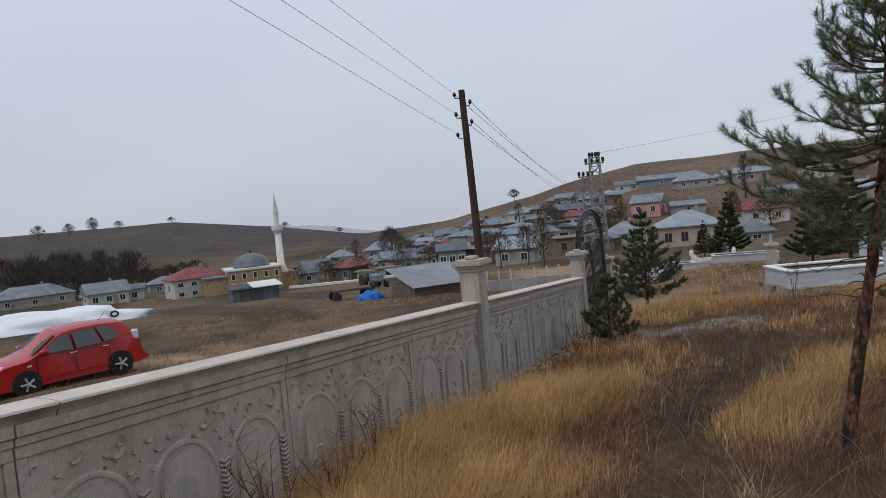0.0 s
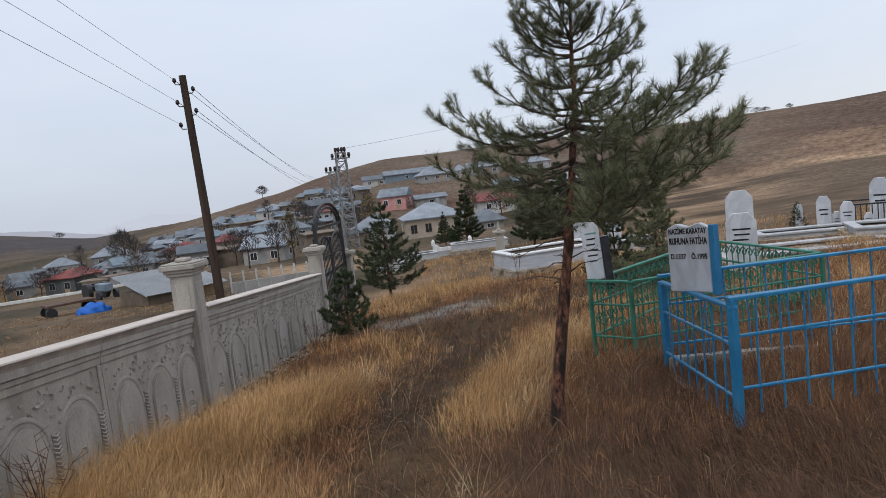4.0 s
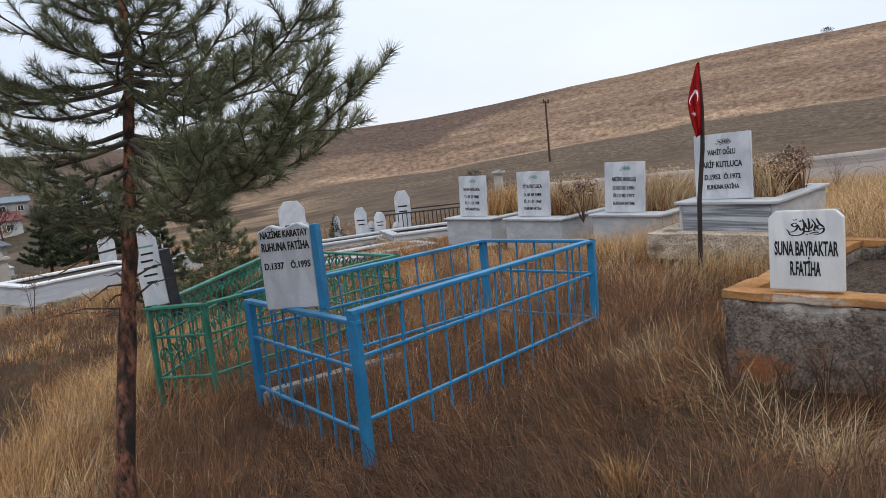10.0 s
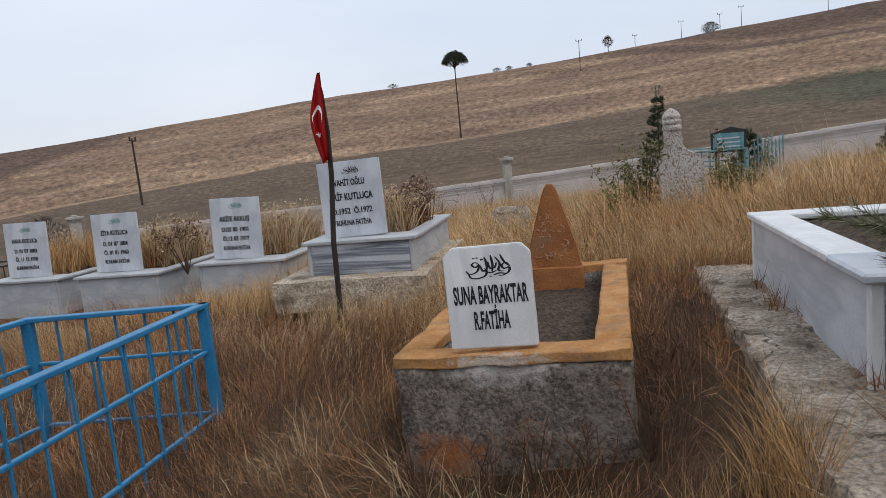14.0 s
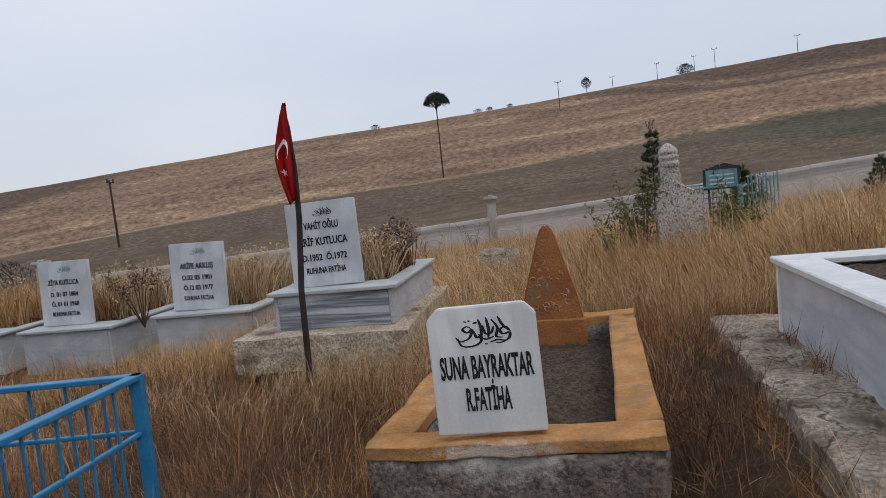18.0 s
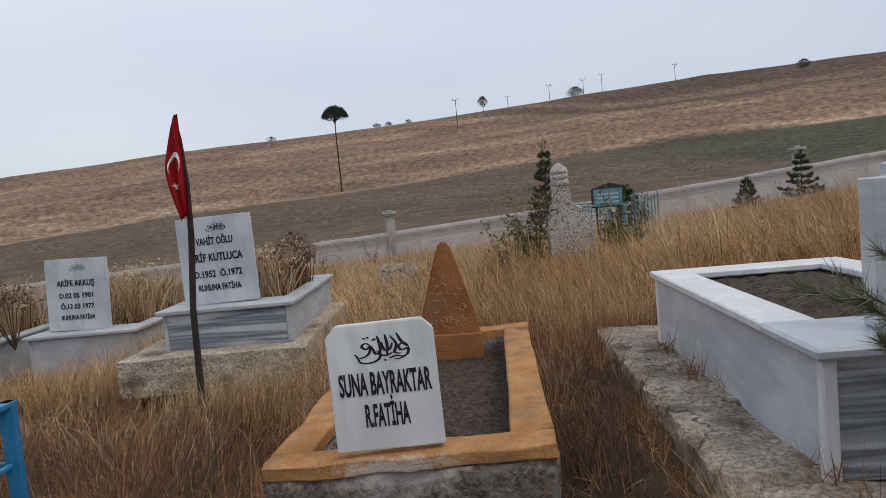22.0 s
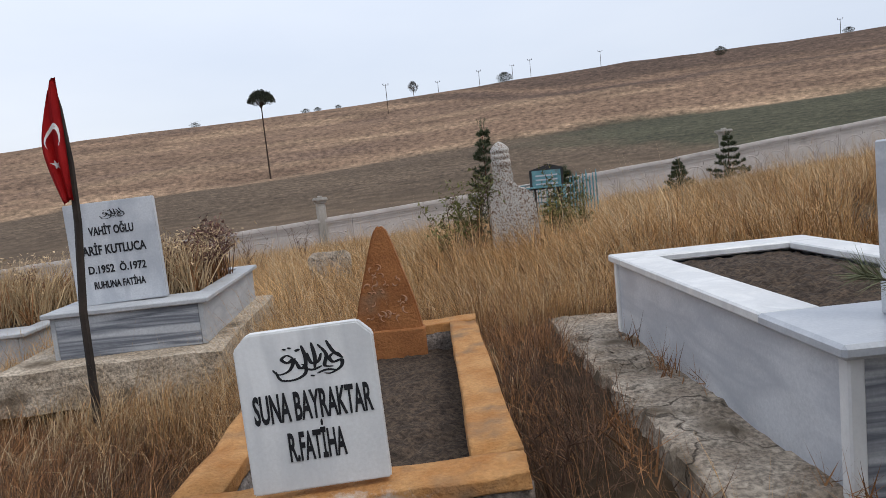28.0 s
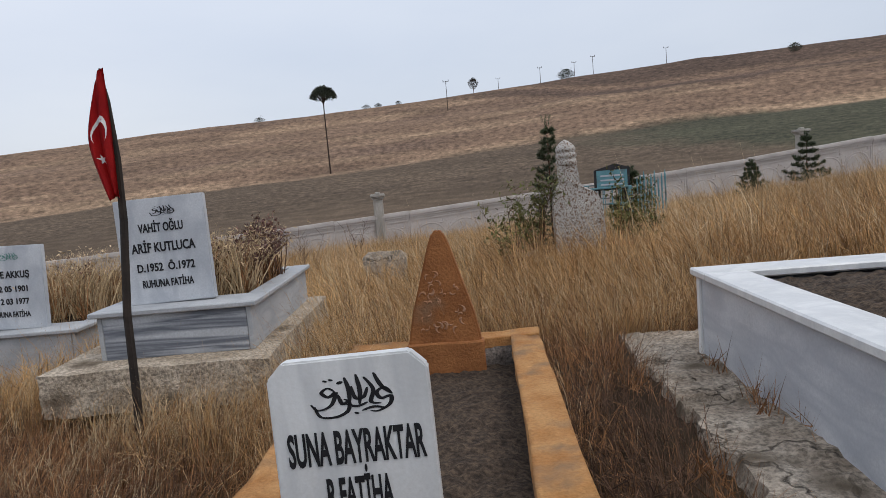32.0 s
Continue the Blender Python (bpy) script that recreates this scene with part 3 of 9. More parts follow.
def shear(bm, fall=FALL):
    for v in bm.verts:
        v.co.z += v.co.x * fall
    return bm


def ring_arc(bm, cx, cz, r, w, y0, y1, a0=0, a1=180, n=14, stretch=1.0):
    """A half round moulding on the panel's face."""
    rows = []
    for k in range(n + 1):
        a = radians(a0 + (a1 - a0) * k / n)
        c, s = math.cos(a), math.sin(a) * stretch
        rows.append([bm.verts.new((cx + q * c, y, cz + q * s)) for q, y in ((r, y0), (r + w * 0.3, y1), (r + w * 0.7, y1), (r + w, y0))])
    for a, b in zip(rows, rows[1:]):
        for q in range(3):
            bm.faces.new((a[q], a[q + 1], b[q + 1], b[q]))
    return bm


def leaf(bm, cx, cz, size, turn, y=-0.002, lift=0.016):
    """A curled leaf in low relief."""
    pts = []
    for k in range(7):
        f = k / 6
        a = turn + 1.9 * (f - 0.3)
        pts.append((cx + size * f * math.cos(a), cz + size * f * math.sin(a)))
    rows = []
    for k, (px, pz) in enumerate(pts):
        f = k / 6
        w = size * 0.19 * math.sin(math.pi * min(1, f * 0.9 + 0.1)) + 0.002
        a = turn + 1.9 * (f - 0.3) + math.pi / 2
        rows.append([bm.verts.new((px - w * math.cos(a), y, pz - w * math.sin(a))), bm.verts.new((px, y - lift, pz)), bm.verts.new((px + w * math.cos(a), y, pz + w * math.sin(a)))])
    for a, b in zip(rows, rows[1:]):
        for q in range(2):
            bm.faces.new((a[q], a[q + 1], b[q + 1], b[q]))


def build_panel(parent, length=PANEL, count=3, fall=FALL, stone=None):
    """One cast panel: slab, cornice, three arches, twisted columns and leaves in relief. x along the wall, -y to the graves, z from the top."""
    L, T, H = length, THICK, WALL_H
    stone = stone or CONCRETE
    wide = 1.0 if count == 3 or length < 2 else 1.75
    rnd = random.Random(4)
    bm = bmesh.new()
    box(bm, 0.004, L - 0.004, -T / 2, T / 2, -H - 0.4, -0.085)
    for a, b, y in ((-0.085, -0.15, 0.052), (-0.154, -0.20, 0.032), (-0.204, -0.27, 0.018)):
        box(bm, 0.004, L - 0.004, -T / 2 - y, -T / 2 + 0.004, b, a, 0.004)
        box(bm, 0.004, L - 0.004, T / 2 - 0.004, T / 2 + y, b, a, 0.004)
    box(bm, 0.004, 0.06, -T / 2 - 0.016, -T / 2 + 0.002, -H - 0.3, -0.272, 0.004)
    box(bm, L - 0.06, L - 0.004, -T / 2 - 0.016, -T / 2 + 0.002, -H - 0.3, -0.272, 0.004)
    box(bm, 0.004, L - 0.004, -T / 2 - 0.03, -T / 2 + 0.002, -H - 0.3, -H + 0.06, 0.006)
    shear(bm, fall)
    panel = part("wall_panel", bm, stone, parent)
    step = (L - 0.10) / count
    for k in range(count):
        cx = 0.05 + step * (k + 0.5)
        bm = bmesh.new()
        spring, r = -0.80, 0.225 * wide
        arch = [(cx + r, -H)] + [(cx + r * math.cos(radians(a)), spring + r * 1.12 / wide ** 0.4 * math.sin(radians(a))) for a in range(0, 181, 12)] + [(cx - r, -H)]
        prism(arch, -T / 2 - 0.024, -T / 2 + 0.002, bm)
        bmesh.ops.bevel(bm, geom=[e for e in bm.edges if all(v.co.y < -T / 2 - 0.02 for v in e.verts)], offset=0.012, segments=2, affect="EDGES")
        part("arch_plate", shear(bm, fall), stone, panel)
        bm = bmesh.new()
        ring_arc(bm, cx, spring, r + 0.035, 0.045, -T / 2 - 0.001, -T / 2 - 0.009, stretch=1.12 / wide ** 0.4)
        part("arch_moulding", shear(bm, fall), stone, panel)
        bm = bmesh.new()
        for q in range(5):
            leaf(bm, cx + 0.015 * (q - 2), -H + 0.1, 0.24 - 0.03 * abs(q - 2), radians(28 + q * 24), -T / 2 - 0.025, 0.016)
        leaf(bm, cx - 0.02, -0.98, 0.12, radians(75), -T / 2 - 0.025, 0.012)
        part("tulip_relief", shear(bm, fall), stone, panel)
        bm = bmesh.new()
        px = 0.05 + step * (k + 1) - (0.045 if k == count - 1 else 0.0)
        for q in range(16):
            z = -H + 0.05 + q * 0.036
            tube(bm, [(px - 0.045, -T / 2 - 0.004, z + 0.016), (px - 0.018, -T / 2 - 0.022, z), (px + 0.018, -T / 2 - 0.022, z + 0.018), (px + 0.045, -T / 2 - 0.004, z + 0.002)], 0.0125, 5)
        part("twisted_column", shear(bm, fall), stone, panel)
    bm = bmesh.new()
    for k in range(52):
        x, z = 0.10 + (L - 0.22) * (k + rnd.uniform(0.0, 0.9)) / 52, -0.34 - 0.30 * ((k * 0.618) % 1.0)
        dx = ((x - 0.05) % step) - step / 2
        if abs(dx) < 0.30 * wide and z < -0.80 + 1.12 * math.sqrt(max(0, (0.31 * wide) ** 2 - dx * dx)) + 0.03:
            continue
        leaf(bm, x, z, rnd.uniform(0.045, 0.085), radians(-70 + rnd.uniform(-35, 35)) if k % 4 else rnd.uniform(0, 6.28), -T / 2 - 0.001, rnd.uniform(0.010, 0.018))
    for k in range(count):
        leaf(bm, 0.05 + step * (k + 1) - 0.19, -0.42, 0.14, radians(-20), -T / 2 - 0.001, 0.02)
    part("leaf_relief", shear(bm, fall), stone, panel)
    # bolt holes are dark discs on the face, the shade inside painted on
    bm = bmesh.new()
    for x, z in ((0.50, -0.47), (1.16, -0.47)):
        tube(bm, [(x, -T / 2 + 0.002, z), (x, -T / 2 - 0.004, z)], 0.014, 7)
    part("bolt_hole", shear(bm, fall), HOLE_SHADE, panel, "bolt hole as a dark disc, its shade put in colour")
    return panel


wall_angle = math.degrees(math.atan2(WD.y, WD.x))
wall = thing("wall_west", pose(0, 0, 0), "grey cast concrete cemetery wall with arched relief panels", "wall", "", "structure")
spans = [(-2.15 * k - 0.02, PANEL) for k in range(1, 7)][::-1] + [(-0.02, 2.0), (2.10, 1.97), (4.07, 2.05)]
first = build_panel(wall)
first.matrix_basis = pose(*wall_place(spans[0][0]), 0, 0, wall_angle)
for s, length in spans[1:]:
    p = copy_thing(first, pose(*wall_place(s), 0, 0, wall_angle))
    p.scale.x = length / PANEL
last_panel = build_panel(wall, 1.70, 2)
last_panel.matrix_basis = pose(*wall_place(6.12), 0, 0, wall_angle)
for s0, s1 in ((-12.3, -8.2), (-8.19, -4.1), (-4.09, 0.0), (0.01, 1.93), (2.2, 5.0), (5.01, 7.82)):
    L = s1 - s0
    # light on the coping's top is put into a paler colour than the moulding's
    for nm, out, stone, lab in (("cap_stone", [(-0.145, -0.022), (0.145, -0.022), (0.14, -0.008), (0.06, 0.0), (-0.06, 0.0), (-0.14, -0.008)], CAP_LIT, "weathered coping, its lit top put in a paler colour"),
                                ("cap_moulding", [(-0.105, -0.085), (0.105, -0.085), (0.115, -0.06), (0.143, -0.025), (-0.143, -0.025), (-0.115, -0.06)], CONCRETE, "")):
        bm = prism(out, 0, L)
        for v in bm.verts:
            v.co = Vector((v.co.y, -v.co.x, v.co.z + v.co.y * FALL))
        c = part(nm, bm, stone, wall, lab)
        c.matrix_basis = pose(*wall_place(s0), 0, 0, wall_angle)


def build_pillar(m, label, size=0.25, height=1.95, spike=False):
    """A gate pillar: shaft with sunk panels, a stepped cap."""
    ob = thing("wall_pillar", m, label, "pillar", "wall pillars", "structure")
    a = size / 2
    bm = bmesh.new()
    box(bm, -a, a, -a, a, -height, -0.14, 0.012)
    box(bm, -a - 0.03, a + 0.03, -a - 0.03, a + 0.03, -height, -height + 0.25, 0.01)
    part("shaft", bm, CONCRETE, ob)
    for sx, sy in ((0, -1), (0, 1), (-1, 0), (1, 0)):
        bm = bmesh.new()
        if sx:
            box(bm, sx * a - 0.008, sx * a + 0.008, -a * 0.6, a * 0.6, -height + 0.35, -0.25, 0.006)
        else:
            box(bm, -a * 0.6, a * 0.6, sy * a - 0.008, sy * a + 0.008, -height + 0.35, -0.25, 0.006)
        part("raised_panel", bm, CONCRETE, ob)
    bm = bmesh.new()
    for z0, z1, w in ((-0.16, -0.12, 0.025), (-0.12, -0.08, 0.045), (-0.08, -0.02, 0.075), (-0.02, 0.0, 0.06)):
        box(bm, -a - w, a + w, -a - w, a + w, z0, z1, 0.008)
    box(bm, -a * 0.55, a * 0.55, -a * 0.55, a * 0.55, 0.0, 0.05, 0.015)
    if spike:
        tube(bm, [(0, 0, 0.04), (0, 0, 0.12), (0, 0, 0.34)], [0.07, 0.045, 0.02], 8)
    part("cap", bm, CONCRETE, ob)
    return ob


build_pillar(pose(*wall_place(2.00, 0.02, 0.57), 0, 0, wall_angle), "square concrete wall pillar with a stepped cap", 0.28, 2.1)
build_pillar(pose(*wall_place(7.98, 0, 0.56), 0, 0, wall_angle), "square concrete gate pillar with a stepped cap", 0.26, 2.4)
build_pillar(pose(*wall_place(10.9, 0, 0.36), 0, 0, wall_angle), "square concrete gate pillar with a stepped cap", 0.28, 2.4)

# bare stony strip along the wall's far foot
q = random.Random(61)
rubble = bmesh.new()
for k in range(420):
    s, off = q.uniform(2.3, 7.7), 0.08 + abs(q.gauss(0, 0.20))
    p = W0 + WD * s + WN * off
    r = q.uniform(0.008, 0.034)
    b2 = bmesh.new()
    bmesh.ops.create_icosphere(b2, subdivisions=1, radius=r)
    vs = {v: rubble.verts.new((p.x + v.co.x * q.uniform(0.8, 1.3), p.y + v.co.y * q.uniform(0.8, 1.3), ground_at(p.x, p.y) + r * 0.35 + v.co.z * 0.6)) for v in b2.verts}
    for f in b2.faces:
        rubble.faces.new([vs[v] for v in f.verts])
    b2.free()
tagged(part("rubble", rubble, FOOTING), "grey stones and crumbs along the wall's foot", "rubble", kind="stuff")

# wrought iron gate
gate = thing("iron_gate", pose(*wall_place(9.45, 0, -1.34), 0, 0, wall_angle), "black wrought iron gate with an arched top", "gate")
bm = bmesh.new()
for sx in (-1, 1):
    box(bm, sx * 1.22 - 0.04, sx * 1.22 + 0.04, -0.04, 0.04, -0.3, 2.45)
for r in (1.22, 1.0):
    tube(bm, [(r * math.cos(radians(a)), 0, 2.35 + r * 0.42 * math.sin(radians(a))) for a in range(0, 181, 12)], 0.035, 6)
for a in range(20, 170, 14):
    c, s = math.cos(radians(a)), math.sin(radians(a))
    tube(bm, [(c, 0, 2.35 + 0.42 * s), (1.22 * c, 0, 2.35 + 0.51 * s)], 0.014, 5)
box(bm, -1.22, 1.22, -0.03, 0.03, 2.32, 2.38)
part("arch_frame", bm, BLACK_IRON, gate)
for sx in (-1, 1):
    bm = bmesh.new()
    x0, x1 = (0.03, 1.16) if sx > 0 else (-1.16, -0.03)
    for x in (x0, x1):
        box(bm, x - 0.025, x + 0.025, -0.02, 0.02, 0.05, 1.75)
    for z in (0.08, 0.75, 0.95, 1.7):
        box(bm, x0, x1, -0.016, 0.016, z - 0.018, z + 0.018)
    mid, half = (x0 + x1) / 2, (x1 - x0) / 2
    tube(bm, [(mid + half * math.cos(radians(a)), 0, 1.72 + 0.42 * math.sin(radians(a))) for a in range(0, 181, 15)], 0.022, 6)
    leafp = part("gate_leaf", bm, BLACK_IRON, gate)
    for k in range(8):
        x = x0 + (k + 1) * (x1 - x0) / 9
        top = 1.72 + 0.42 * math.sqrt(max(0, 1 - ((x - mid) / half) ** 2))
        b2 = bar([(x, 0, 0.08), (x, 0, top)], 0.011, 6)
        for z in (0.85, 1.3):
            tube(b2, [(x + 0.05 * math.cos(radians(a)), 0, z + 0.05 * math.sin(radians(a))) for a in range(0, 361, 45)], 0.008, 5, False)
        part("gate_bar", b2, BLACK_IRON, leafp)


# ---------------------------------------------------------------- graves
def stele(parent, w, h, t, material, z0=0.0, y=0.0, cut=0.0, name="headstone", dx=0.0):
    o = [(-w / 2, 0), (w / 2, 0), (w / 2, h - cut), (w / 2 - cut, h), (-w / 2 + cut, h), (-w / 2, h - cut)] if cut else [(-w / 2, 0), (w / 2, 0), (w / 2, h), (-w / 2, h)]
    bm = prism(o, -t / 2, t / 2)
    bmesh.ops.bevel(bm, geom=bm.edges[:], offset=0.005, segments=2, affect="EDGES")
    ob = part(name, bm, material, parent)
    ob.location = (dx, y, z0)
    return ob




def stroke(bm, pts, width, m):
    """A pen stroke through pts, swelling in its middle, laid flat on a stone's face."""
    line = [Vector((px, 0, pz)) for px, pz in pts]
    line = [line[0]] + line + [line[-1]]
    path = []
    for a, b, c, d in zip(line, line[1:], line[2:], line[3:]):
        for k in range(6):
            f = k / 6
            path.append(0.5 * (2 * b + (c - a) * f + (2 * a - 5 * b + 4 * c - d) * f * f + (3 * b - a - 3 * c + d) * f ** 3))
    path.append(line[-1])
    rows = []
    for k, p in enumerate(path):
        d = path[min(k + 1, len(path) - 1)] - path[max(k - 1, 0)]
        side = Vector((-d.z, 0, d.x)).normalized() * width * (0.35 + 0.65 * math.sin(math.pi * k / (len(path) - 1)) ** 0.7)
        rows.append([bm.verts.new(m @ q) for q in (p + side, p - side)])
    for a, b in zip(rows, rows[1:]):
        bm.faces.new((a[0], a[1], b[1], b[0]))


REMAINS_PEN = (
    ((0.30, 0.62), (0.22, 0.72), (0.14, 0.62), (0.22, 0.50), (0.31, 0.60), (0.24, 0.30), (0.08, 0.20), (0.0, 0.36)),
    ((0.04, 0.30), (0.10, 0.04), (0.28, 0.0), (0.43, 0.12), (0.46, 0.34), (0.40, 0.42)),
    ((0.42, 0.30), (0.55, 0.22), (0.68, 0.30)), ((0.43, 0.95), (0.47, 0.62), (0.46, 0.28)), ((0.57, 1.0), (0.60, 0.60), (0.58, 0.26)),
    ((0.66, 0.92), (0.76, 0.60), (0.72, 0.30), (0.84, 0.24)), ((0.78, 1.0), (0.86, 0.66), (0.98, 0.44)),
    ((0.98, 0.44), (0.90, 0.62), (0.80, 0.52), (0.84, 0.36), (0.96, 0.40), (0.94, 0.20), (0.80, 0.06), (0.70, 0.08)),
    ((0.33, 0.55), (0.38, 0.30), (0.46, 0.40)), ((0.50, 0.72), (0.54, 0.42), (0.64, 0.44), (0.69, 0.66)), ((0.60, 0.10), (0.74, 0.17), (0.88, 0.12)),
    ((0.18, 0.88), (0.21, 0.91)), ((0.25, 0.90), (0.28, 0.93)), ((0.52, 0.04), (0.55, 0.07)), ((0.34, 0.80), (0.40, 0.86)))
CREATES_PEN = (
    ((0.0, 0.40), (0.08, 0.10), (0.24, 0.12), (0.30, 0.40), (0.22, 0.52)), ((0.30, 0.30), (0.45, 0.26), (0.52, 0.40), (0.44, 0.50), (0.40, 0.34)),
    ((0.52, 0.92), (0.54, 0.30), (0.66, 0.26)), ((0.64, 1.0), (0.66, 0.34)), ((0.72, 0.96), (0.78, 0.40), (0.90, 0.30)),
    ((1.0, 0.46), (0.92, 0.64), (0.84, 0.50), (0.96, 0.38), (0.88, 0.10), (0.74, 0.08)), ((0.12, 0.70), (0.15, 0.73)), ((0.36, 0.70), (0.39, 0.73)))


def script(parent, w, h, x, y, z, material, pen=REMAINS_PEN):
    """A composed calligraphic line, w wide and h high about x, z."""
    bm = bmesh.new()
    m = Matrix.Translation((x - w / 2, y, z - h / 2)) @ Matrix.Diagonal((w, 1, h, 1))
    for pts in pen:
        # widths are in the stroke's own unit square
        stroke(bm, pts, 0.029 if len(pts) > 2 else 0.034, m)
    return part("lettering", bm, material, parent, "flowing calligraphic line")


def soil_bed(parent, x0, x1, y0, y1, z, seed):
    """Clodded earth with a crown in the middle."""
    rnd = np.random.RandomState(seed)
    nx, ny = 26, 44
    bm = bmesh.new()
    g = []
    for i in range(nx):
        for j in range(ny):
            u, v = i / (nx - 1), j / (ny - 1)
            h = 0.05 * math.sin(math.pi * u) * math.sin(math.pi * v) + rnd.uniform(-0.012, 0.014)
            g.append(bm.verts.new((x0 + (x1 - x0) * u, y0 + (y1 - y0) * v, z + h)))
    for i in range(nx - 1):
        for j in range(ny - 1):
            bm.faces.new((g[i * ny + j], g[(i + 1) * ny + j], g[(i + 1) * ny + j + 1], g[i * ny + j + 1]))
    return part("soil", bm, SOIL, parent, "dark crumbly grave soil", True)


def roughen(bm, amount, seed, cuts=3):
    """Worn, uneven faces on a box-built mesh."""
    bmesh.ops.subdivide_edges(bm, edges=bm.edges[:], cuts=cuts, use_grid_fill=True)
    noise.seed_set(seed)
    for v in bm.verts:
        d = noise.noise_vector(v.co * 7.0) * amount + noise.noise_vector(v.co * 23.0) * amount * 0.5
        v.co += d
    return bm


# the orange-rimmed grave with the white stone
GW, GL, RIM = 1.12, 2.40, 0.165


def front_frame(x, y, z, heading):
    """The frame of a thing whose front looks against heading: x to the right seen from the front, y along heading."""
    h = radians(heading)
    c, s = math.cos(h), math.sin(h)
    m = Matrix(((s, c, 0, x), (-c, s, 0, y), (0, 0, 1, z), (0, 0, 0, 1)))
    return m


SUNA = front_frame(5.353, 1.836, 0.190, -18.3)
SU = thing("orange_rimmed_grave", SUNA @ pose(0, 0, 0, -0.5, -2.0, 0), "old concrete grave with a worn orange-painted rim and bare soil", "grave")
a = GW / 2
for name, bx, sd in (("front_rim", (-a, a, 0, RIM, -0.055, 0.0), 1), ("side_rim", (-a, -a + RIM, RIM + 0.002, GL - RIM, -0.06, 0.0), 2), ("side_rim", (a - RIM, a, RIM + 0.002, GL - RIM, -0.06, 0.0), 3), ("back_rim", (-a, a, GL - RIM + 0.002, GL, -0.06, 0.0), 4)):
    part(name, roughen(boxes(bx), 0.014, sd, 9), GRAVE_RIM, SU, "chipped orange paint on concrete", True)
for name, bx, sd in (("front_wall", (-a + 0.01, a - 0.01, 0.012, RIM - 0.01, -0.9, -0.05), 5), ("side_wall", (-a + 0.012, -a + RIM - 0.01, RIM - 0.008, GL - RIM, -0.9, -0.055), 6), ("side_wall", (a - RIM + 0.01, a - 0.012, RIM - 0.008, GL - RIM, -0.9, -0.055), 7), ("back_wall", (-a + 0.01, a - 0.01, GL - RIM, GL - 0.01, -0.9, -0.055), 8)):
    part(name, roughen(boxes(bx), 0.020, sd, 12), GRAVE_FRONT if name == "front_wall" else ROUGH_CONC, SU, "rough grey-brown cast concrete", True)
soil_bed(SU, -a + RIM - 0.02, a - RIM + 0.005, RIM - 0.005, GL - RIM + 0.005, -0.16, 3)


WHITE_STONE = thing("white_headstone", front_frame(5.345, 1.825, 0.208, -19.0) @ pose(-0.07, 0.075, 0.0, -3, -1.6, 3), "small white marble headstone with black lettering and cut corners", "headstone")
stele(WHITE_STONE, 0.41, 0.48, 0.05, MARBLE_WHITE, cut=0.042, name="slab")
script(WHITE_STONE, 0.212, 0.104, 0.008, -0.0262, 0.383, BLACK_INK)
letters("SUNA BAYRAKTAR", 0.118, 0.004, -0.0262, 0.213, WHITE_STONE, BLACK_INK, 0.35)
letters("R.FATİHA", 0.118, 0.0, -0.0262, 0.092, WHITE_STONE, BLACK_INK, 0.168)

# pointed stone at the grave's far end
BACK = thing("pointed_headstone", SUNA @ pose(0.02, GL - 0.165, -0.03, -3, 0, 0), "rust-coloured pointed headstone with worn carving", "headstone")
o = [(-0.215, 0), (0.215, 0), (0.175, 0.2), (0.115, 0.40), (0.062, 0.58), (0.032, 0.655), (0.0, 0.675), (-0.032, 0.655), (-0.062, 0.58), (-0.115, 0.40), (-0.175, 0.2)]
bm = prism(o, -0.055, 0.055)
bmesh.ops.bevel(bm, geom=bm.edges[:], offset=0.012, segments=2, affect="EDGES")
part("slab", bm, RUST, BACK)
rnd = random.Random(9)
WORN = mat("worn_pink_stone", (0.32, 0.14, 0.06), (0.42, 0.24, 0.15), 9, 0.9, 0.4, 60)
for k in range(34):
    z = rnd.uniform(0.10, 0.46)
    x = rnd.uniform(-1, 1) * (0.13 - 0.16 * (z - 0.1))
    bm = bmesh.new()
    leaf(bm, x, z, rnd.uniform(0.02, 0.045), rnd.uniform(0, 6.28), -0.056, 0.005)
    part("carved_leaf", bm, WORN, BACK, "worn carving with traces of limewash" if k == 0 else "")
part("foot_block", roughen(boxes((-0.222, 0.222, -0.075, 0.07, -0.26, 0.025), bevel=0.008), 0.006, 77, 4), RUST, BACK)

# the large marble grave
MARBLE_AT = front_frame(4.643, -0.08, 0.52, -17.5)
MG = thing("marble_grave", MARBLE_AT, "grey-veined white marble grave kerb filled with soil", "grave")
mw, ml = 1.18, 2.24
b2 = mw / 2
part("side_slab", boxes((-b2 + 0.02, -b2 + 0.05, 0.03, ml - 0.02, -0.48, -0.045), bevel=0.004), MARBLE, MG)
part("side_slab", boxes((b2 - 0.05, b2 - 0.02, 0.03, ml - 0.02, -0.48, -0.045), bevel=0.004), MARBLE, MG)
part("front_slab", boxes((-b2 + 0.052, b2 - 0.052, 0.02, 0.05, -0.48, -0.045), bevel=0.004), MARBLE_STRIPED, MG, "blue-grey striped marble front")
part("back_slab", boxes((-b2 + 0.052, b2 - 0.052, ml - 0.05, ml - 0.02, -0.48, -0.045), bevel=0.004), MARBLE, MG)
for x in (-b2 + 0.03, b2 - 0.03):
    for y in (0.03, ml - 0.03):
        part("corner_post", boxes((x - 0.025, x + 0.025, y - 0.025, y + 0.025, -0.485, -0.046), bevel=0.006), MARBLE_WHITE, MG)
part("top_slab", boxes((-b2 - 0.02, -b2 + 0.20, 0.44, ml - 0.22, -0.043, 0.0), bevel=0.008), MARBLE_WHITE, MG)
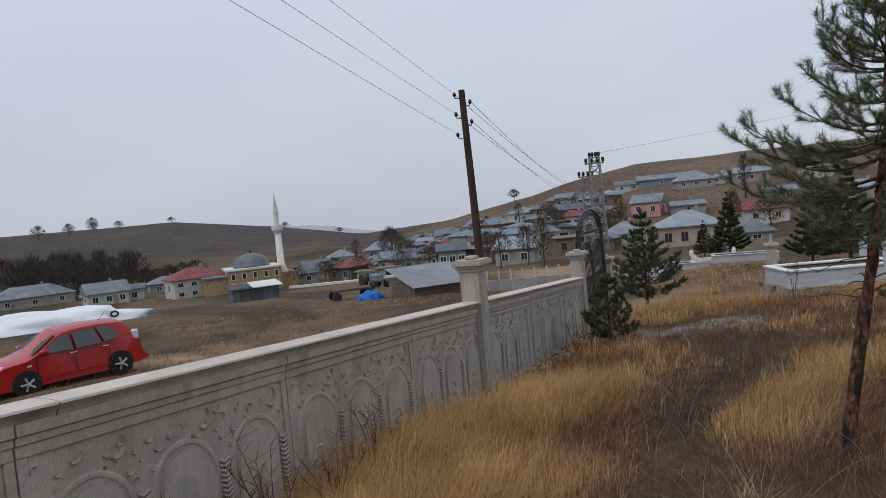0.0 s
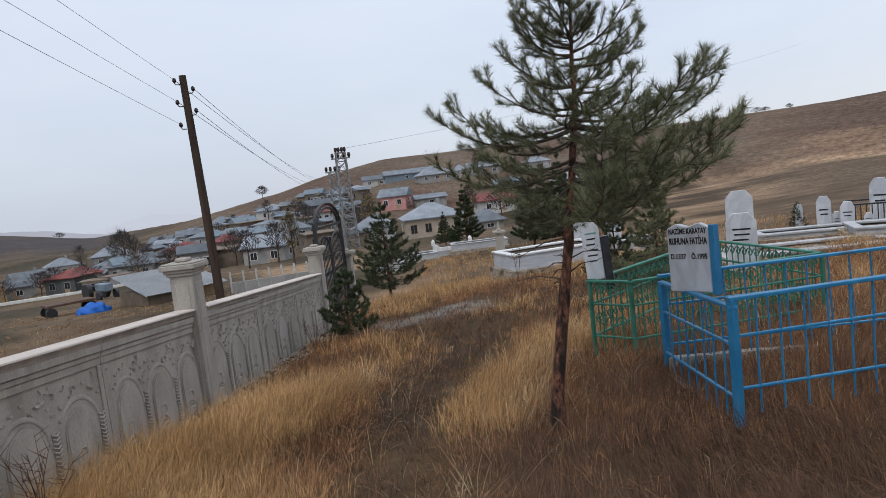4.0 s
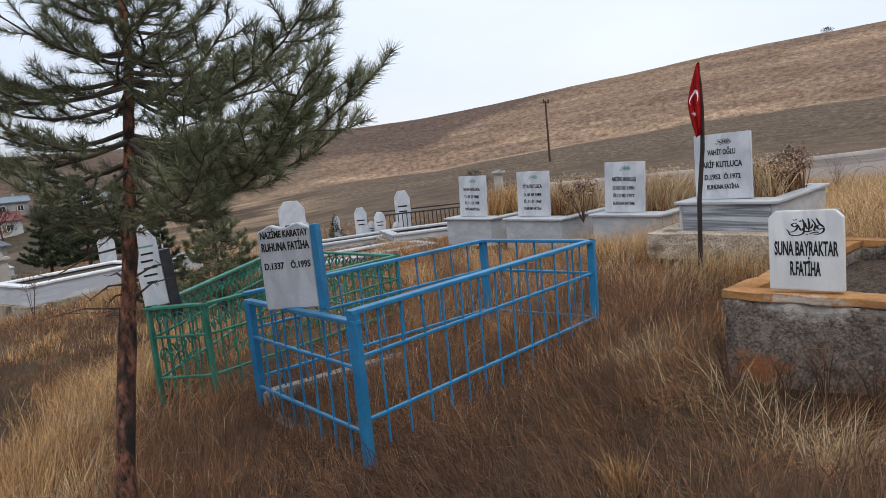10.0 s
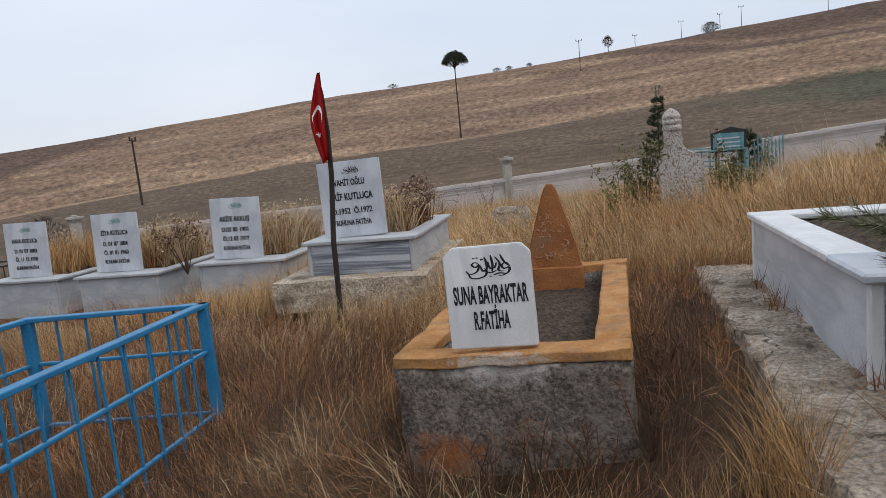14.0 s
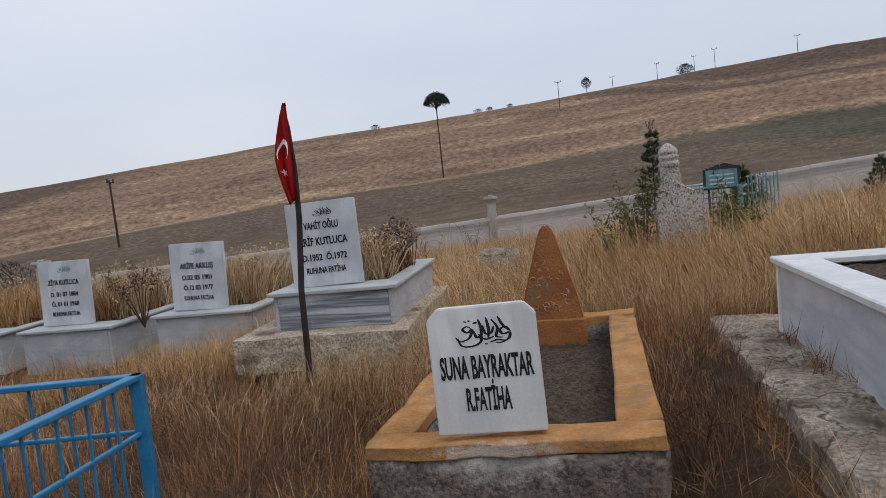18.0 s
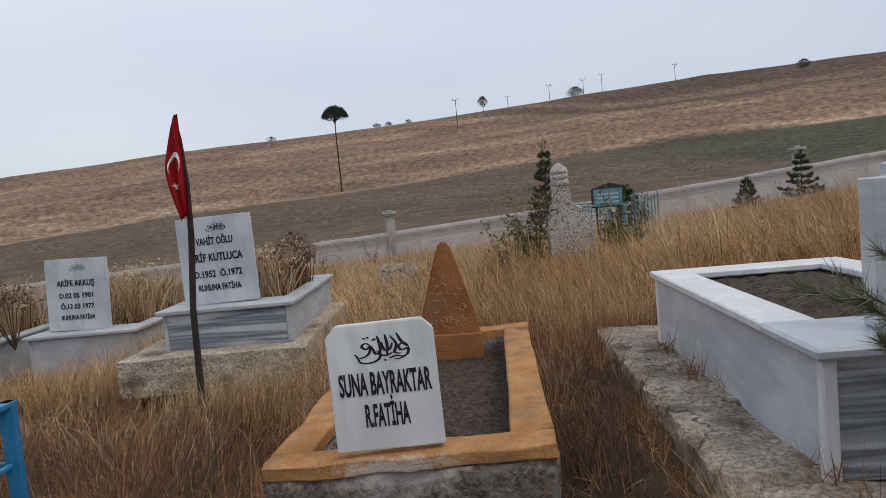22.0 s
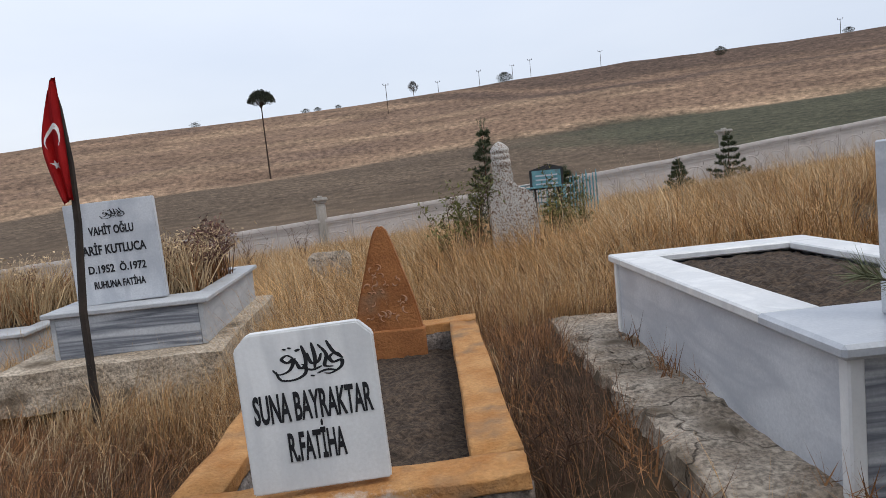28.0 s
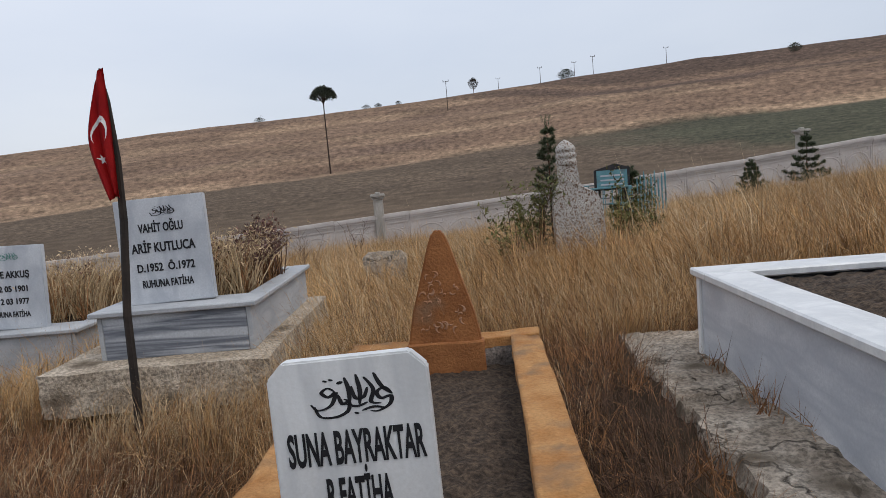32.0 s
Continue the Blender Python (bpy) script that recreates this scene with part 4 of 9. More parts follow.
part("top_slab", boxes((b2 - 0.20, b2 + 0.02, 0.44, ml - 0.22, -0.043, 0.0), bevel=0.008), MARBLE_WHITE, MG)
part("top_slab", boxes((-b2 - 0.02, b2 + 0.02, ml - 0.218, ml + 0.02, -0.043, -0.001), bevel=0.008), MARBLE_WHITE, MG)
part("plinth_slab", boxes((-b2 - 0.03, b2 + 0.03, -0.03, 0.438, -0.043, 0.002), bevel=0.012), MARBLE, MG)
soil_bed(MG, -b2 + 0.19, b2 - 0.19, 0.43, ml - 0.21, -0.06, 8)

MH = thing("marble_headstone", MARBLE_AT @ pose(0.08, 0.21, 0.003, -1, 0, 0), "tall grey marble headstone with a wavy top and black lettering", "headstone")
hw, hh = 0.39, 0.575
o = [(-hw, 0), (hw, 0), (hw, hh - 0.03), (hw - 0.085, hh - 0.03), (hw - 0.085, hh + 0.02)]
o += [(hw - 0.085 - 0.29 * k / 6, hh + 0.02 + 0.10 * (0.5 - 0.5 * math.cos(math.pi * k / 6))) for k in range(1, 7)]
o += [(-x, z) for x, z in o[:1:-1]]
bm = prism(o, -0.05, 0.05)
bmesh.ops.bevel(bm, geom=[e for e in bm.edges], offset=0.006, segments=1, affect="EDGES")
part("slab", bm, MARBLE, MH)
script(MH, 0.27, 0.075, 0.0, -0.0512, 0.615, BLACK_INK, CREATES_PEN)
script(MH, 0.22, 0.07, 0.02, -0.0512, 0.535, BLACK_INK)
for txt, sz, z in (("İBRAHİM KIZI", 0.062, 0.43), ("FEVZİYE ŞAHİN", 0.062, 0.345), ("D.T. 01.01.1938", 0.055, 0.262), ("Ö.T. 13.09.2010", 0.055, 0.18), ("R. FATİHA", 0.055, 0.10)):
    if txt.startswith("İB"):
        letters("İB", sz, -0.20, -0.0512, z, MH, BLACK_INK, 0.06)
        letters("KIZI", sz, 0.16, -0.0512, z, MH, BLACK_INK, 0.12)
    elif txt.startswith("FEV"):
        letters("FEVZ", sz, -0.22, -0.0512, z, MH, BLACK_INK, 0.15)
        letters("N", sz, 0.25, -0.0512, z, MH, BLACK_INK, 0.04)
    elif txt.startswith("D.T"):
        letters("D.T.", sz, -0.19, -0.0512, z, MH, BLACK_INK, 0.10)
    else:
        letters(txt, sz, 0.0, -0.0512, z, MH, BLACK_INK, 0.46 if txt[0] == "Ö" else 0.28)

BASE = thing("cracked_slab", MARBLE_AT @ pose(0, 0, -0.46), "cracked rough concrete slab under the marble grave", "slab")
def crumbled_slab(x0, x1, y0, y1, dz, near, far):
    """A worn cast slab: a pitted top with a ragged, broken edge that slopes away; near, far: whether that end is broken off."""
    noise.seed_set(30)
    nx, ny = int((x1 - x0) / 0.028), int((y1 - y0) / 0.035)
    bm = bmesh.new()
    g = []
    for i in range(nx + 1):
        for j in range(ny + 1):
            u, v = i / nx, j / ny
            p = Vector((x0 + (x1 - x0) * u, y0 + (y1 - y0) * v, 3.0))
            edge = min(u * (x1 - x0), (1 - u) * (x1 - x0), v * (y1 - y0) + (0 if near else 9), (1 - v) * (y1 - y0) + (0 if far else 9))
            ragged = edge - 0.05 - 0.05 * noise.noise(p * 2.3) - 0.03 * noise.noise(p * 7.0) - 0.015 * noise.noise(p * 19.0)
            drop = 0.34 * min(1.0, max(0.0, -ragged) / 0.05) ** 0.7
            z = dz + 0.016 * noise.noise(p * 3.1) + 0.011 * noise.noise(p * 9.0) + 0.006 * noise.noise(p * 26.0) - drop
            joint = min(v * (y1 - y0), (1 - v) * (y1 - y0)) - 0.012 - 0.012 * noise.noise(p * 5.0)
            z -= 0.035 if joint < 0 and (v < 0.5 and not near or v > 0.5 and not far) else 0.0
            flake = noise.noise(p * 4.2 + Vector((9, 3, 1)))
            z -= 0.016 if flake > 0.26 else 0.0
            g.append(bm.verts.new((p.x, p.y, z)))
    n = ny + 1
    for i in range(nx):
        for j in range(ny):
            bm.faces.new((g[i * n + j], g[(i + 1) * n + j], g[(i + 1) * n + j + 1], g[i * n + j + 1]))
    return bm


for k, (x0, x1, y0, y1, dz) in enumerate(((-0.99, 1.0, -0.95, 0.03, -0.012), (-0.99, 1.0, 0.03, 1.47, 0.0), (-0.99, 1.0, 1.47, 2.72, 0.008))):
    part("slab_piece", crumbled_slab(x0, x1, y0, y1, dz, k == 0, k == 2), SLAB_CONC, BASE)


# row of marble stones on kerbed plots
def build_plot(x, y, z, heading, w, l, h, label, material, slab):
    """Kerb of marble round a planted plot; the front edge's middle at x, y, its top at z."""
    ob = thing("marble_plot", front_frame(x, y, z, heading), label, "grave", "marble plots in a row")
    a = w / 2
    part("front_slab", boxes((-a + 0.052, a - 0.052, 0.02, 0.055, -h, -0.034), bevel=0.004), material, ob)
    part("side_slab", boxes((-a + 0.02, -a + 0.05, 0.022, l, -h, -0.034), bevel=0.004), MARBLE_DULL, ob)
    part("side_slab", boxes((a - 0.05, a - 0.02, 0.022, l, -h, -0.034), bevel=0.004), MARBLE_DULL, ob)
    part("back_slab", boxes((-a + 0.052, a - 0.052, l - 0.03, l, -h, -0.034), bevel=0.004), MARBLE_DULL, ob)
    part("top_slab", boxes((-a - 0.02, a + 0.02, -0.01, 0.34, -0.032, 0.0), bevel=0.006), MARBLE_DULL, ob)
    for x0 in (-a - 0.02, a - 0.12):
        part("top_slab", boxes((x0, x0 + 0.14, 0.342, l + 0.02, -0.032, 0.0), bevel=0.006), MARBLE_DULL, ob)
    part("top_slab", boxes((-a + 0.122, a - 0.122, l - 0.12, l + 0.02, -0.032, -0.001), bevel=0.006), MARBLE_DULL, ob)
    soil_bed(ob, -a + 0.11, a - 0.11, 0.33, l - 0.11, -0.05, int(x * 10))
    if slab:
        part("base_slab", roughen(boxes((-a - 0.22, a + 0.12, -0.24, l + 0.1, -h - 0.25, -h + 0.004)), 0.014, int(y * 10), 6), FOOTING, ob, "rough concrete footing")
    return ob


def build_stone(x, y, z, heading, lines, seed, tilt=0.0, lean=0.0, label=""):
    ob = thing("headstone", front_frame(x, y, z, heading) @ pose(0, 0, 0, tilt, lean, 0), label, "headstone", "marble headstones in a row")
    stele(ob, 0.56, 0.66, 0.055, MARBLE_STELE, name="slab")
    script(ob, 0.16, 0.06, 0.02, -0.0292, 0.578, GREEN_INK if seed != 4 else BLACK_INK)
    for k, (txt, sz, z) in enumerate(lines):
        letters(txt, sz, 0.0, -0.0292, z, ob, BLACK_INK, (0.28, 0.40, 0.36, 0.32)[k] if seed == 4 else (0.35, 0.31, 0.31, 0.31)[k])
    return ob


HEAD = -14.0
build_plot(8.02, 2.65, 0.49, HEAD, 0.97, 1.72, 0.30, "grey striped marble plot with dry plants on a concrete footing", MARBLE_STRIPED, True)
build_stone(8.25, 2.67, 0.492, HEAD, (("VAHİT OĞLU", 0.075, 0.45), ("ARİF KUTLUCA", 0.082, 0.325), ("D.1952  Ö.1972", 0.07, 0.205), ("RUHUNA FATİHA", 0.065, 0.105)), 4, -2, -1.5, "grey marble headstone with four lines of black lettering")
build_plot(9.48, 4.03, 0.22, HEAD, 1.0, 1.75, 0.42, "pale marble plot overgrown with dry weeds", MARBLE_DULL, False)
build_stone(9.70, 4.07, 0.222, HEAD, (("ARİFE AKKUŞ", 0.075, 0.41), ("D.02 05 1901", 0.065, 0.30), ("Ö.12 03 1977", 0.065, 0.20), ("RUHUNA FATİHA", 0.06, 0.10)), 3, -2, 1.5, "leaning grey marble headstone with black lettering")
build_plot(9.84, 5.46, 0.16, HEAD, 1.02, 1.75, 0.45, "pale marble plot overgrown with dry weeds", MARBLE_DULL, False)
build_stone(10.10, 5.51, 0.162, HEAD, (("ZİYA KUTLUCA", 0.072, 0.42), ("D. 01 07 1884", 0.065, 0.30), ("Ö. 01 01 1960", 0.065, 0.20), ("RUHUNA FATİHA", 0.06, 0.10)), 2, -2, 0.5, "grey marble headstone with black and green lettering")
build_plot(10.42, 6.81, 0.13, HEAD, 1.0, 1.75, 0.45, "pale marble plot overgrown with dry weeds", MARBLE_DULL, False)
build_stone(10.65, 6.80, 0.132, HEAD, (("HAVA KUTLUCA", 0.070, 0.42), ("D. 01 07 1882", 0.065, 0.30), ("Ö. 11 12 1950", 0.065, 0.20), ("RUHUNA FATİHA", 0.06, 0.10)), 1, -2, 1.0, "grey marble headstone with black and green lettering")

# flag on a crooked rod
FLAG = thing("flag_on_rod", pose(7.55, 2.81, -0.10) @ Matrix.Scale(1.08, 4), "limp red flag with white crescent and star on a crooked rod", "flag")
rod_pts = [(0.0, 0.02, -0.3), (0.0, -0.005, 0.15), (0.0, -0.012, 0.6), (0.01, -0.05, 1.05), (0.0, -0.06, 1.35), (0.0, -0.05, 1.62), (-0.01, -0.035, 1.77)]
part("rod", bar(rod_pts, [0.022, 0.021, 0.020, 0.019, 0.016, 0.012, 0.004], 7), ROD, FLAG)


def flag_point(u, v):
    """u across the limp cloth, v down it."""
    w = 0.014 + 0.068 * math.sin(math.pi * min(1.0, 0.10 + 0.78 * v))
    x = -0.035 + 0.012 * math.sin(9 * u + 5 * v)
    y = -0.055 + u * w * 1.25
    z = 1.77 - 0.62 * v - 0.07 * u * (1 - v) + 0.02 * math.sin(7 * v + 3 * u)
    return Vector((x + 0.022 * math.sin(u * 14) * v, y, z))


bm = bmesh.new()
rows = [[bm.verts.new(flag_point(u / 14, v / 24)) for u in range(15)] for v in range(25)]
for r0, r1 in zip(rows, rows[1:]):
    for k in range(14):
        bm.faces.new((r0[k], r0[k + 1], r1[k + 1], r1[k]))
bmesh.ops.solidify(bm, geom=bm.faces[:], thickness=0.003)
part("cloth", bm, FLAG_RED, FLAG, "", True)
bm = bmesh.new()
for side in (-0.006, 0.006):
    cen = []
    for k in range(13):
        a = radians(40 + 280 * k / 12)
        q = [flag_point(0.52 + rr * math.cos(a + 1.57) * 1.0, 0.42 + rr * 0.30 * math.sin(a + 1.57)) + Vector((side, 0, 0)) for rr in (0.36, 0.36 - 0.13 * math.sin(math.pi * k / 12))]
        cen.append([bm.verts.new(p) for p in q])
    for c0, c1 in zip(cen, cen[1:]):
        bm.faces.new((c0[0], c0[1], c1[1], c1[0]))
part("crescent", bm, FLAG_WHITE, FLAG, "white crescent")
bm = bmesh.new()
for side in (-0.006, 0.006):
    star = [bm.verts.new(flag_point(0.55 + (0.22 if k % 2 == 0 else 0.09) * math.cos(k * math.pi / 5), 0.66 + (0.055 if k % 2 == 0 else 0.022) * math.sin(k * math.pi / 5)) + Vector((side, 0, 0))) for k in range(10)]
    bm.faces.new(star)
part("star", bm, FLAG_WHITE, FLAG, "white star")


# fenced graves
def fence(name, corners, top, height, material, bars, label, scroll=False, post=0.022):
    """A rail fence round a grave: corner posts, three rails a side and upright bars; top may differ from corner to corner."""
    c = [Vector((x, y)) for x, y in corners]
    tops = top if isinstance(top, (list, tuple)) else [top] * len(c)
    top = sum(tops) / len(tops)
    o = sum(c, Vector((0, 0))) / 4
    ob = thing(name, pose(o.x, o.y, top), label, "grave fence")
    n = len(c)
    for k in range(n):
        p = c[k] - o
        part("post", boxes((p.x - post, p.x + post, p.y - post, p.y + post, -height - 0.25, tops[k] - top - 0.002), bevel=0.004), material, ob)
    for k in range(n):
        p, q = c[k] - o, c[(k + 1) % n] - o
        d = (q - p).normalized()
        length = (q - p).length
        rise = (tops[(k + 1) % n] - tops[k]) / length
        m = Matrix(((d.x, -d.y, 0, p.x), (d.y, d.x, 0, p.y), (rise, 0, 1, tops[k] - top), (0, 0, 0, 1)))
        for z, w, h in ((0.0, 0.030, 0.013), (-height * 0.30, 0.013, 0.010), (-height * 0.72, 0.013, 0.010)):
            r = part("rail", boxes((-0.03 if z == 0 else post, length + (0.03 if z == 0 else -post), -w, w, z - h, z + h), bevel=0.004), material, ob)
            r.matrix_basis = m
        count = max(2, round(length * bars))
        for i in range(1, count):
            x = i * length / count
            bm = bmesh.new()
            lean = 0.01 * math.sin(i * 5.1 + k)
            tube(bm, [(x, 0, -0.01), (x + lean, 0, -height * 0.5), (x + lean * 0.4, 0, -height * 0.93)], 0.0085, 6)
            if scroll:
                for z0, sg in ((-0.10, 1), (-height * 0.52, -1)):
                    tube(bm, [(x + sg * (0.012 + 0.055 * (1 - t / 15)) * math.cos(t * 0.55), 0, z0 + (0.012 + 0.055 * (1 - t / 15)) * math.sin(t * 0.55)) for t in range(16)], 0.0075, 5)
            b = part("upright_bar", bm, material, ob)
            b.matrix_basis = m
    return ob


BF = [(3.85, 4.06), (6.275, 3.45), (6.38, 4.50), (4.41, 5.47)]
fence("blue_grave_fence", BF, [0.39, 0.39, 0.39, 0.27], 0.90, BLUE_PAINT, 5.6, "chipped bright blue iron fence round a grave full of grass", post=0.029)
KERB = thing("fence_kerb", pose(0, 0, 0), "thin pale concrete kerb under the blue fence", "kerb")
for (x0, y0), (x1, y1) in zip(BF, BF[1:] + BF[:1]):
    d = Vector((x1 - x0, y1 - y0))
    k = part("kerb_strip", roughen(boxes((0, d.length, -0.045, 0.045, -0.4, 0.0)), 0.008, int(x0 * 7), 5), CONCRETE, KERB)
    k.matrix_basis = pose(x0, y0, -0.56 if x0 < 5 else -0.44, 0, 0, math.degrees(math.atan2(d.y, d.x)))
fence("green_grave_fence", [(4.60, 6.20), (6.82, 5.78), (7.2, 7.85), (4.39, 6.63)], 0.17, 0.84, GREEN_PAINT, 8.0, "faded green iron fence with scrollwork round a grave", True, 0.02)

# pale double stone inside the blue fence
UR = thing("blue_framed_headstone", front_frame(4.18, 4.80, 0.30, 16) @ pose(0, 0.0, 0, -3, -2, 0), "pale worn headstone like an open book, framed in blue", "headstone")
o = [(-0.19, 0), (0.19, 0), (0.19, 0.52), (0.10, 0.56), (0.0, 0.53), (-0.10, 0.56), (-0.19, 0.52)]
bm = prism(o, -0.03, 0.03)
bmesh.ops.bevel(bm, geom=bm.edges[:], offset=0.008, segments=1, affect="EDGES")
part("slab", bm, MARBLE_STELE, UR)
part("side_frame", boxes((0.192, 0.235, -0.04, 0.04, -0.02, 0.54), bevel=0.004), BLUE_PAINT, UR, "blue painted side frame")
letters("RUHUNA FATİHA", 0.075, 0.0, -0.0315, 0.39, UR, BLACK_INK, 0.34)
letters("D.1337", 0.06, -0.095, -0.0315, 0.27, UR, BLACK_INK, 0.14)
letters("Ö.1995", 0.06, 0.095, -0.0315, 0.27, UR, BLACK_INK, 0.14)
letters("NAZİME KARATAY", 0.062, 0.0, -0.0315, 0.475, UR, BLACK_INK, 0.34)

# dark-edged stone at the green fence
BS = thing("dark_edged_headstone", front_frame(4.55, 6.63, 0.17, 62) @ pose(0, 0, 0, -2, -3, 0), "tall pale headstone with a black side slab", "headstone")
o = [(-0.15, 0), (0.04, 0), (0.04, 0.56), (-0.05, 0.70), (-0.15, 0.60)]
bm = prism(o, -0.03, 0.03)
bmesh.ops.bevel(bm, geom=bm.edges[:], offset=0.006, segments=1, affect="EDGES")
part("slab", bm, MARBLE_STELE, BS)
part("side_slab", boxes((0.043, 0.125, -0.05, 0.06, -0.12, 0.46), bevel=0.005), BLACK_STONE, BS, "black polished edge")
for k in range(6):
    part("worn_line", boxes((-0.115 + 0.012 * (k % 2), 0.005 - 0.012 * (k % 3), -0.032, -0.029, 0.50 - k * 0.06, 0.516 - k * 0.06)), BLACK_INK if k else GREEN_INK, BS, "unreadable line of lettering")


# ---------------------------------------------------------------- village
PLASTER = mat("white_plaster", (0.40, 0.39, 0.375), (0.52, 0.51, 0.49), 0.8, 0.9, 0.2, 12, stain=(0.38, 0.36, 0.33), amount=0.33)
PLASTER_BEIGE = mat("beige_plaster", (0.36, 0.30, 0.235), (0.44, 0.375, 0.30), 0.8, 0.9, 0.2, 12, stain=(0.27, 0.22, 0.17), amount=0.33)
PLASTER_PINK = mat("pink_plaster", (0.48, 0.24, 0.22), (0.56, 0.30, 0.27), 0.8, 0.9, 0.2, 12)
PLASTER_GREY = mat("grey_plaster", (0.24, 0.23, 0.22), (0.34, 0.33, 0.31), 0.8, 0.92, 0.3, 12, stain=(0.18, 0.165, 0.15), amount=0.4)
OCHRE_STONE = mat("ochre_stone", (0.30, 0.20, 0.10), (0.42, 0.30, 0.16), 2.0, 0.9, 0.5, 9, stain=(0.22, 0.16, 0.09), amount=0.4)
METAL_ROOF = mat("zinc_roof", (0.105, 0.12, 0.138), (0.185, 0.205, 0.225), 0.6, 0.55, 0.2, 6, metal=0.15, stain=(0.30, 0.21, 0.15), amount=0.25, obj=0.3)
METAL_ROOF_PALE = mat("pale_zinc_roof", (0.19, 0.21, 0.235), (0.28, 0.305, 0.335), 0.6, 0.5, 0.2, 6, metal=0.15, stain=(0.25, 0.21, 0.18), amount=0.28, obj=0.15)
RED_ROOF = mat("red_roof", (0.15, 0.042, 0.038), (0.21, 0.065, 0.056), 0.9, 0.7, 0.3, 8, obj=0.2)
BLUE_SHED = mat("blue_grey_sheet", (0.14, 0.18, 0.215), (0.19, 0.235, 0.27), 1.5, 0.6, 0.2, 10)
DARK_GLASS = mat("window_glass", (0.02, 0.024, 0.03), (0.035, 0.04, 0.048), 3, 0.12, 0.0, spec=0.6)
FRAME_WOOD = mat("window_frame_paint", (0.30, 0.20, 0.12), (0.42, 0.30, 0.2), 4, 0.7, 0.1)
FRAME_WHITE = mat("white_frame", (0.6, 0.6, 0.6), (0.7, 0.7, 0.7), 4, 0.6, 0.05)
PLANK = mat("weathered_planks", (0.075, 0.085, 0.085), (0.14, 0.15, 0.145), 2.5, 0.9, 0.5, 30, stretch=(4, 4, 0.4), obj=0.3)
DOME = mat("lead_dome", (0.10, 0.125, 0.14), (0.15, 0.175, 0.19), 1.2, 0.5, 0.1, metal=0.2)
STONE_PALE = mat("pale_cut_stone", (0.56, 0.54, 0.50), (0.66, 0.64, 0.60), 1.4, 0.85, 0.15, 14, stain=(0.45, 0.42, 0.37), amount=0.3)


def facing(az, d, turn=0.0, dz=0.0):
    """A frame d metres off whose front (-y) looks back to the graves."""
    p = at_polar(az, d, dz)
    return pose(p.x, p.y, p.z, 0, 0, -az + turn)


def house(az, d, w, dep, h, rh, wall, roof, label, turn=0.0, hip=True, cols=3, floors=1, chimney=True, frame=None):
    ob = thing("house", facing(az, d, turn), label, "house", "village houses")
    a, b = w / 2, dep / 2
    part("wall", boxes((-a, a, -b, b, -2.5, h)), wall, ob)
    bm = bmesh.new()
    o, in_ = 0.45, (min(b, a) * 0.95 if hip else -0.45)
    e = [bm.verts.new(p) for p in ((-a - o, -b - o, h), (a + o, -b - o, h), (a + o, b + o, h), (-a - o, b + o, h))]
    t = [bm.verts.new(p) for p in ((-a - o, -b - o, h + 0.14), (a + o, -b - o, h + 0.14), (a + o, b + o, h + 0.14), (-a - o, b + o, h + 0.14))]
    r = [bm.verts.new((-a + in_, 0, h + rh)), bm.verts.new((a - in_, 0, h + rh))]
    bm.faces.new(e[::-1])
    for k in range(4):
        bm.faces.new((e[k], e[(k + 1) % 4], t[(k + 1) % 4], t[k]))
    bm.faces.new((t[0], t[1], r[1], r[0]))
    bm.faces.new((t[2], t[3], r[0], r[1]))
    bm.faces.new((t[1], t[2], r[1]))
    bm.faces.new((t[3], t[0], r[0]))
    rf = part("roof", bm, roof, ob)
    if chimney:
        part("chimney", boxes((a * 0.3 - 0.25, a * 0.3 + 0.25, -0.1, 0.4, h + rh * 0.5, h + rh + 0.55)), PLASTER_GREY, rf)
    fh = h / floors
    for fl in range(floors):
        for k in range(cols):
            x = -a + w * (k + 0.5) / cols
            z0 = fl * fh + fh * 0.32
            win = part("window", boxes((x - 0.55, x + 0.55, -b - 0.05, -b + 0.05, z0 - 0.06, z0 + fh * 0.46)), frame or FRAME_WHITE, ob)
            part("pane", boxes((x - 0.46, x - 0.03, -b - 0.065, -b - 0.045, z0, z0 + fh * 0.42), (x + 0.03, x + 0.46, -b - 0.065, -b - 0.045, z0, z0 + fh * 0.42)), DARK_GLASS, win)
    if cols > 1:
        part("door", boxes((-a + w * 0.5 + 0.8, -a + w * 0.5 + 1.7, -b - 0.04, -b + 0.04, 0, min(2.1, h * 0.8))), FRAME_WOOD, ob)
    for sx in (-1, 1):
        win = part("window", boxes((sx * a - 0.05, sx * a + 0.05, -0.5, 0.5, h * 0.35, h * 0.8)), frame or FRAME_WHITE, ob)
        part("pane", boxes((sx * a - 0.065, sx * a + 0.065, -0.42, 0.42, h * 0.39, h * 0.76)), DARK_GLASS, win)
    return ob


house(20.2, 106, 9.0, 8, 3.0, 2.3, PLASTER_BEIGE, METAL_ROOF_PALE, "beige plastered house with a grey metal hip roof", 8, True, 4, frame=FRAME_WOOD)
house(15.2, 126, 7.0, 7, 2.4, 2.3, PLASTER, METAL_ROOF_PALE, "white cottage with a grey metal roof", -10, True, 2)
house(25.7, 138, 7.6, 7, 2.3, 1.6, PLASTER, RED_ROOF, "white house with a dark red roof", 12, False, 2)
house(27.0, 160, 6.0, 6, 2.4, 1.2, PLASTER_GREY, BLUE_SHED, "grey house with a blue sheet roof", 5, False, 2)
house(17.3, 163, 6.6, 6, 2.9, 2.0, PLASTER_PINK, METAL_ROOF, "pink plastered house with a grey roof", -15, False, 2, 1)
